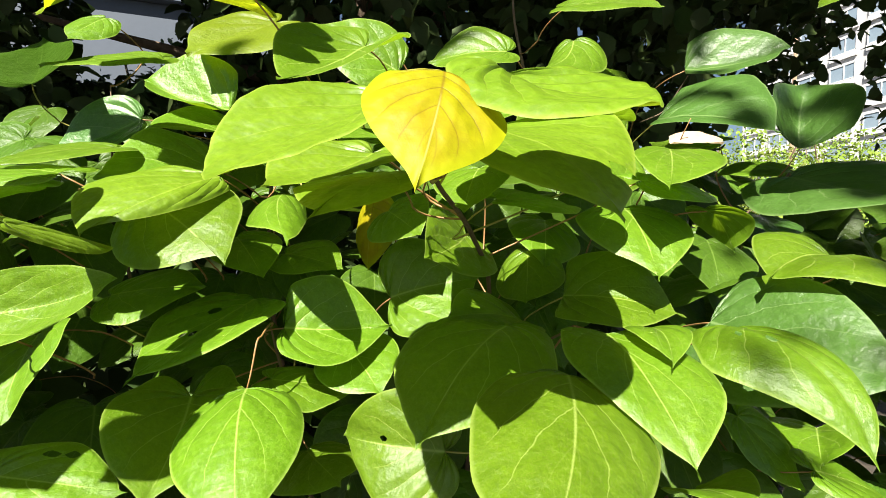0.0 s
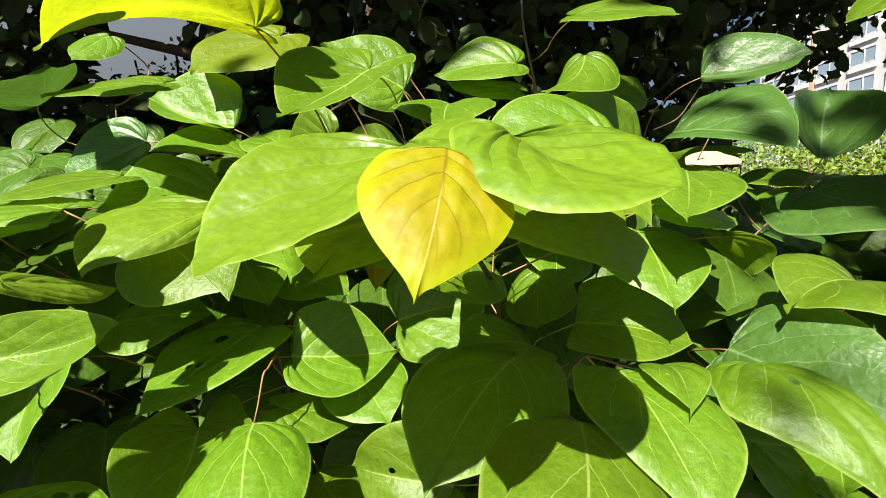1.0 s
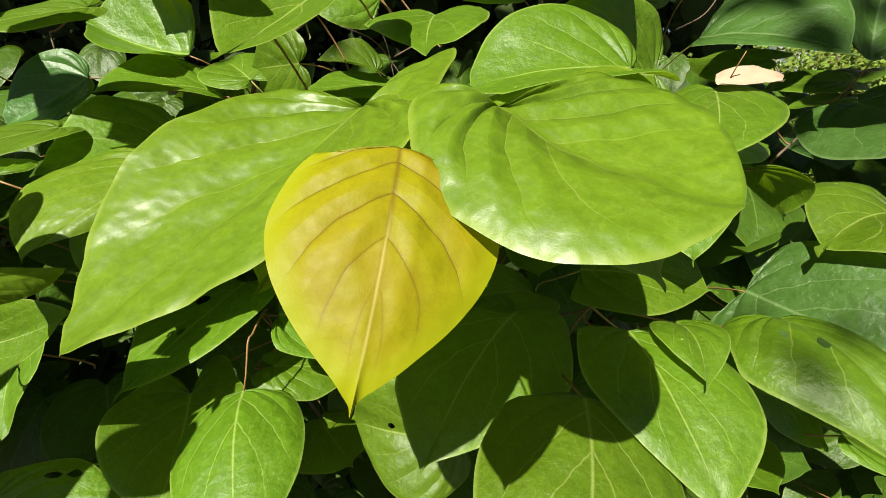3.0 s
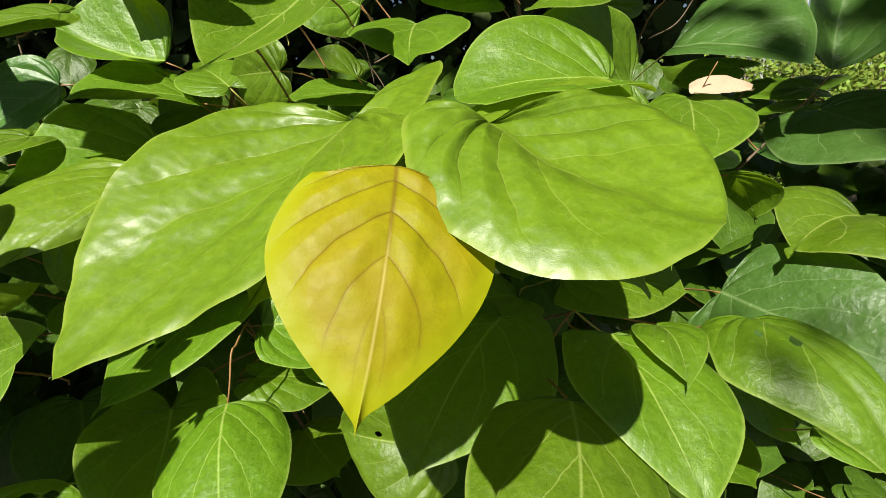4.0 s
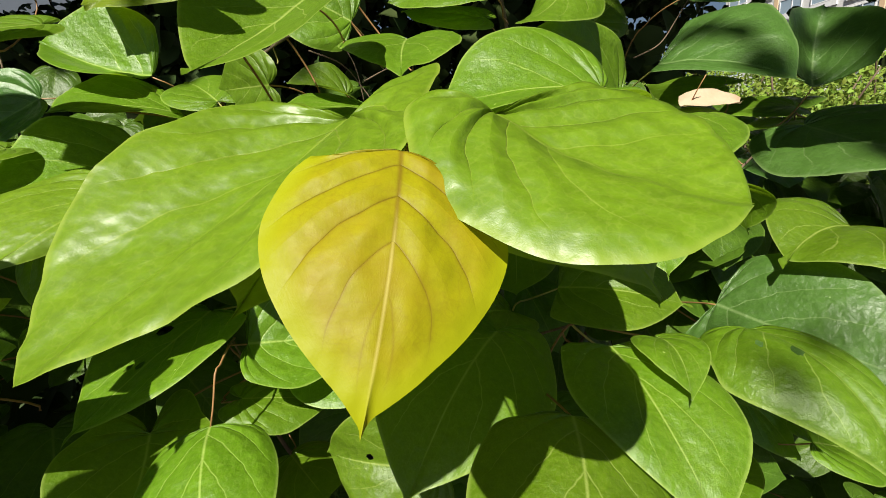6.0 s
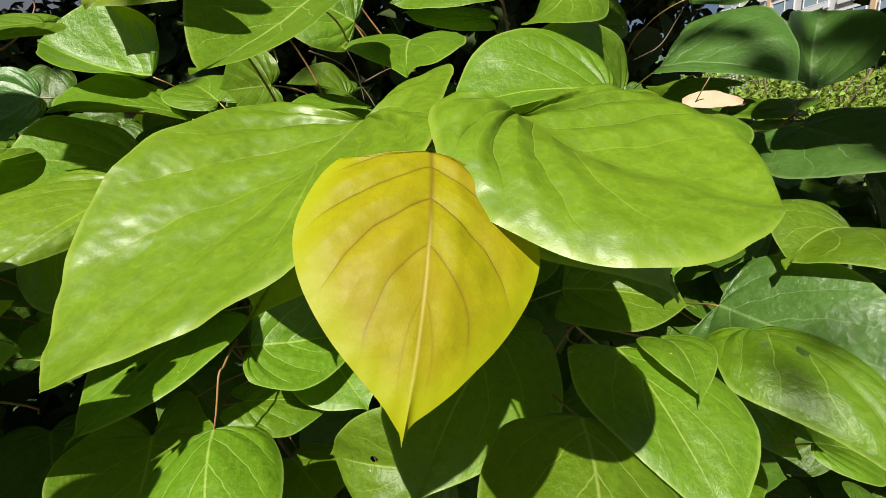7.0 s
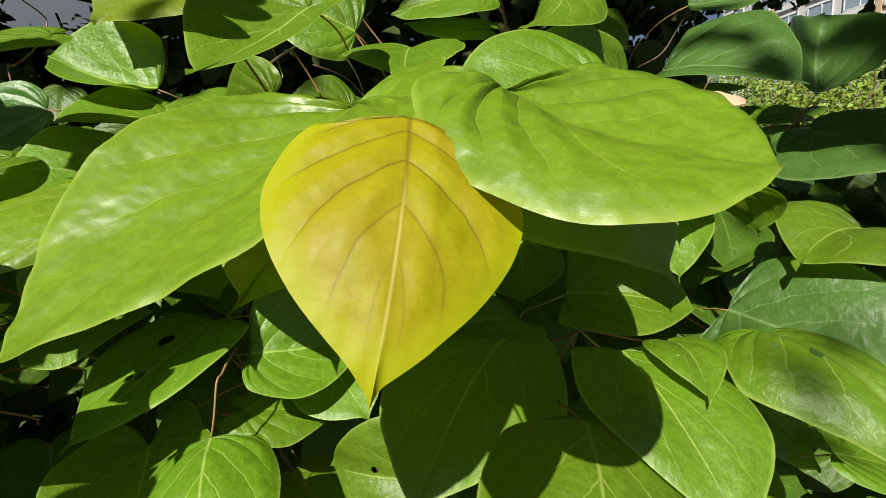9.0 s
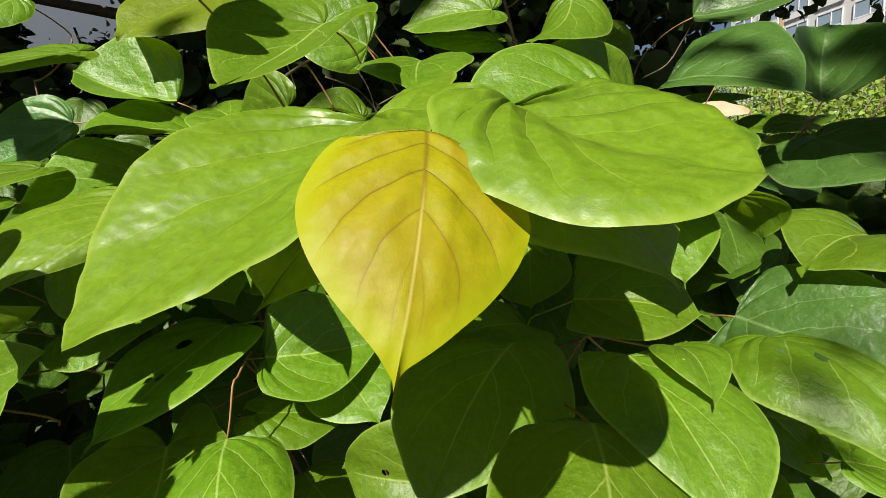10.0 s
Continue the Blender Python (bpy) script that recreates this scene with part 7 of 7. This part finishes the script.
def beyond(p):
    x, y, z = p
    skin = 0.34 + 0.55 * (z - 1.0) if z > 1.0 else 0.34 + 0.25 * (1.0 - z)
    side = abs(x) / max(y, 0.01)
    return y > skin and (side > 1.15 or z < 0.62 or (x < 0 and side > 0.65 and z < 1.0 and y > 0.6))


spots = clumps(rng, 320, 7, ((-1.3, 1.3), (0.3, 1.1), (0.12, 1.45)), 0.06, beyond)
# dark colour makes these gaps read as shade, even where sun gets in
foliage("foliage", spots, 0.095, SHADE_LEAF, shrub, 5, (0, -0.6, 0.8), 0.45)

# unseen clump added on the left to shade the lower leaves
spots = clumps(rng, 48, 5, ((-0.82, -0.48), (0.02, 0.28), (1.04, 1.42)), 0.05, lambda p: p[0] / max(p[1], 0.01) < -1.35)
foliage("outer_foliage", spots, 0.09, SHADE_LEAF, shrub, 6, (0, -0.5, 0.8), 0.4)

# ---- the dark tree behind, whose crown shades what stands under it ----
tree = tagged(new("tree"), "dark broad-leaved tree with a low shaded crown behind the shrub", "tree")
tree.location = (-0.4, 2.6, 0)
rng = random.Random(21)


def tree_part(ob):
    ob.data.transform(Matrix.Translation((0.4, -2.6, 0)))
    return ob


trunk = tube("trunk", spline([(-0.4, 2.6, -0.05), (-0.38, 2.62, 0.8), (-0.45, 2.55, 1.8), (-0.4, 2.4, 3.0), (-0.3, 2.2, 4.2)], 6), 0.13, 0.05, BARK, tree, 14)
tree_part(trunk)
for a, b, c in (((-0.42, 2.56, 1.7), (0.4, 2.0, 2.6), (1.5, 1.4, 3.0)), ((-0.44, 2.54, 1.9), (-1.2, 1.9, 2.8), (-2.0, 1.2, 3.2)), ((-0.4, 2.4, 3.0), (-0.2, 1.2, 3.7), (0.0, 0.0, 3.9)),
                ((-0.4, 2.5, 2.2), (0.7, 2.4, 2.9), (2.0, 2.2, 3.3)), ((-0.44, 2.55, 1.75), (-0.9, 2.2, 1.9), (-1.6, 1.8, 2.0)), ((-0.4, 2.45, 2.6), (-0.9, 1.6, 3.4), (-1.2, 0.4, 3.7))):
    tree_part(tube("limb", spline([a, b, c], 6), 0.05, 0.012, BARK, tree, 9))


def low_crown(p):
    x, y, z = p
    return y > 1.05 and x / y < 0.60 + 0.25 * (z - 1.75 > 0.05) and not (-0.80 < x / y < -0.56 and 0.31 < (z - 1.2) / y < 0.54)


def hanging(p):
    x, y, z = p
    return (z - 1.2) / y > (0.37 if x / y < 0.93 else 0.12) + 0.2 * noise.noise((x * 3, y * 3, 0))


spots = clumps(rng, 2600, 12, ((-3.4, 1.9), (1.15, 3.0), (0.2, 3.1)), 0.10, low_crown)
tree_part(foliage("low_crown", spots, 0.072, SHADE_LEAF, tree, 8, (0, -0.6, 0.6), 0.8))
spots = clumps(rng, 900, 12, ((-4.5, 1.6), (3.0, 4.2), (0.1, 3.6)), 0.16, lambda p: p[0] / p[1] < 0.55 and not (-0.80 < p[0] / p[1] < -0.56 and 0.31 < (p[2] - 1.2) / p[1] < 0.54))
tree_part(foliage("inner_crown", spots, 0.14, SHADE_LEAF, tree, 12, (0, -0.6, 0.6), 0.8))
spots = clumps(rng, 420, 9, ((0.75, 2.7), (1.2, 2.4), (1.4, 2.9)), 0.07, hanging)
tree_part(foliage("hanging_twig_leaves", spots, 0.055, SHADE_LEAF, tree, 9, (0, -0.3, 0.8), 0.8))
# unseen high crown, added to keep the sun off the low one
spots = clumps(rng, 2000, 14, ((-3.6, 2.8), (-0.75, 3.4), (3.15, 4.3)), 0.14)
tree_part(foliage("crown", spots, 0.1, SHADE_LEAF, tree, 10, (0, 0, 1), 0.6))

# unseen sprays set in the sun's path to blotch the right-hand leaves softly
spots = clumps(rng, 13, 8, ((-0.43, -0.10), (-1.68, -1.15), (3.35, 3.75)), 0.05)
for x, y, z in ((-0.488, -1.602, 3.349), (-0.400, -1.572, 3.342)):
    spots += [(x + rng.gauss(0, 0.015), y + rng.gauss(0, 0.015), z + rng.gauss(0, 0.02)) for _ in range(3)]
tree_part(foliage("outer_spray", spots, 0.06, SHADE_LEAF, tree, 13, (0, 0, 1), 0.6))


# ---- sunlit shrubs and buildings further off ----
def far_shrub(at, width, height, count, size, material, seed, label):
    ob = tagged(new("bush"), label, "bush", group="far shrubs")
    ob.location = at
    rng = random.Random(seed)
    for k in range(5):
        a = 2 * math.pi * k / 5
        tube("stem", spline([(0.05 * math.cos(a), 0.05 * math.sin(a), -0.05), (0.2 * width * math.cos(a), 0.2 * width * math.sin(a), height * 0.5), (0.38 * width * math.cos(a), 0.38 * width * math.sin(a), height * 0.9)], 4), 0.03, 0.008, BARK, ob, 7)
    spots = []
    while len(spots) < count:
        p = Vector((rng.gauss(0, 1), rng.gauss(0, 1), rng.gauss(0, 1))).normalized() * rng.uniform(0.6, 1.0)
        bulge = 1 + 0.25 * noise.noise(p * 2.5 + Vector((seed, 0, 0)))
        q = Vector((p.x * width / 2 * bulge, p.y * width / 2 * bulge, height * (0.52 + 0.46 * p.z * bulge)))
        if q.z > 0.05:
            spots.append(q)
    foliage("foliage", spots, size, material, ob, seed, (0, -0.3, 0.9), 0.8)
    return ob


for k, (x, y, wd, ht, mat) in enumerate(((4.6, 5.6, 2.2, 1.95, SHRUB_LEAF), (6.4, 6.2, 2.6, 2.35, SHRUB_LEAF), (8.6, 7.0, 3.0, 2.7, SHRUB_LEAF), (5.2, 8.0, 2.8, 2.8, SHRUB_LEAF), (3.6, 7.2, 2.4, 2.5, SHRUB_LEAF), (7.4, 8.6, 3.0, 3.0, SHRUB_LEAF), (10.4, 8.4, 3.4, 3.1, SHRUB_LEAF))):
    far_shrub((x, y, 0), wd, ht, 7000, 0.055, mat, 40 + k, "round clipped shrub with small sunlit leaves")
for k, (x, y, wd, ht) in enumerate(((-2.25, 3.9, 1.0, 2.75), (-2.95, 3.8, 1.0, 2.5), (-1.9, 4.3, 1.0, 2.8))):
    far_shrub((x, y, 0), wd, ht, 1500, 0.05, PALE_LEAF, 60 + k, "tall thin shrub with small pale leaves in the sun")


def box_mesh(name, size, at, material, parent, bevel=0.0, label=""):
    bm = bmesh.new()
    bmesh.ops.create_cube(bm, size=1)
    bmesh.ops.scale(bm, vec=size, verts=bm.verts)
    if bevel:
        bmesh.ops.bevel(bm, geom=bm.edges[:], offset=bevel, segments=2, affect="EDGES")
    me = bpy.data.meshes.new(name)
    bm.to_mesh(me)
    bm.free()
    me.materials.append(material)
    ob = new(name, me)
    ob.location = at
    ob.parent = parent
    if label:
        ob["label"] = label
    return ob


house = tagged(new("apartment_building"), "white high-rise apartment block with rows of glazed balconies", "building")
house.matrix_basis = pose(44, 46, 0, 0, 0, -84)
wide, tall, deep, storey = 36.0, 45.0, 12.0, 2.9
box_mesh("wall", (wide, deep, tall), (0, deep / 2, tall / 2), FACADE, house)
box_mesh("roof", (wide + 0.6, deep + 0.6, 0.5), (0, deep / 2, tall + 0.25), FACADE, house)
first = None
for col in range(9):
    for row in range(14):
        x, z = -wide / 2 + 2.2 + col * 3.95, 2.6 + row * storey
        if first is None:
            pane = box_mesh("window", (2.7, 0.06, 1.5), (x, -0.06, z), GLASS, house)
            bars = [box_mesh("frame", s, p, FRAME, pane) for s, p in (((2.8, 0.1, 0.1), (0, -0.03, 0.78)), ((2.8, 0.1, 0.1), (0, -0.03, -0.78)), ((0.1, 0.1, 1.6), (-1.38, -0.03, 0)), ((0.1, 0.1, 1.6), (1.38, -0.03, 0)), ((0.1, 0.1, 1.5), (0.2, -0.03, 0)))]
            rail = box_mesh("balcony_rail", (3.0, 0.16, 0.55), (x, -0.09, z - 1.15), FRAME, house)
            first = (pane, bars, rail)
            continue
        q = first[0].copy()
        scene.collection.objects.link(q)
        q.location = (x, -0.06, z)
        for bar in first[1]:
            c = bar.copy()
            scene.collection.objects.link(c)
            c.parent = q
        c = first[2].copy()
        scene.collection.objects.link(c)
        c.location = (x, -0.09, z - 1.15)
for col in (2, 5):
    box_mesh("ochre_band", (0.5, 0.1, tall), (-wide / 2 + 0.2 + col * 3.95, -0.05, tall / 2), BAND, house)

hall = tagged(new("shed"), "blue-grey rendered low building wall, its open shade put into the colour", "building")
hall.matrix_basis = pose(-6.5, 8.6, 0, 0, 0, 20)
box_mesh("wall", (7.0, 4.0, 5.4), (0, 2.0, 2.7), BLUE_SHADE_WALL, hall, 0.02)
box_mesh("roof", (7.4, 4.4, 0.2), (0, 2.0, 5.5), BLUE_SHADE_WALL, hall, 0.02)


# ---- a dry leaf lying on the shrub ----
def dry_leaf():
    n, m = 14, 6
    verts, faces = [], []
    for i in range(n + 1):
        u = i / n
        half = 0.0125 * math.sin(math.pi * min(1, 0.08 + u * 0.9)) ** 0.6 * (1 - 0.25 * u) + 0.0008 * noise.noise((u * 8, 3, 1))
        for j in range(m + 1):
            v = 2 * j / m - 1
            verts.append((0.046 * (u - 0.3), half * v, 0.004 * v * v + 0.003 * math.sin(3 * u) + 0.0012 * noise.noise((u * 6, v * 3, 2))))
    for i in range(n):
        for j in range(m):
            a = i * (m + 1) + j
            faces.append((a, a + m + 1, a + m + 2, a + 1))
    ob = tagged(new("fallen_leaf"), "pale beige dry leaf lying on a green leaf of the shrub", "leaf")
    ob.matrix_basis = pose(0.214, 0.400, 1.2655, 37, 2, 0)
    mesh_object("blade", verts, faces, DRY, ob)
    tube("stalk", [(-0.004, 0.003, 0.001), (-0.003, 0.004, 0.010), (-0.002, 0.004, 0.022)], 0.0005, 0.0004, STALK_RED, ob, 6)
    return ob


dry_leaf()
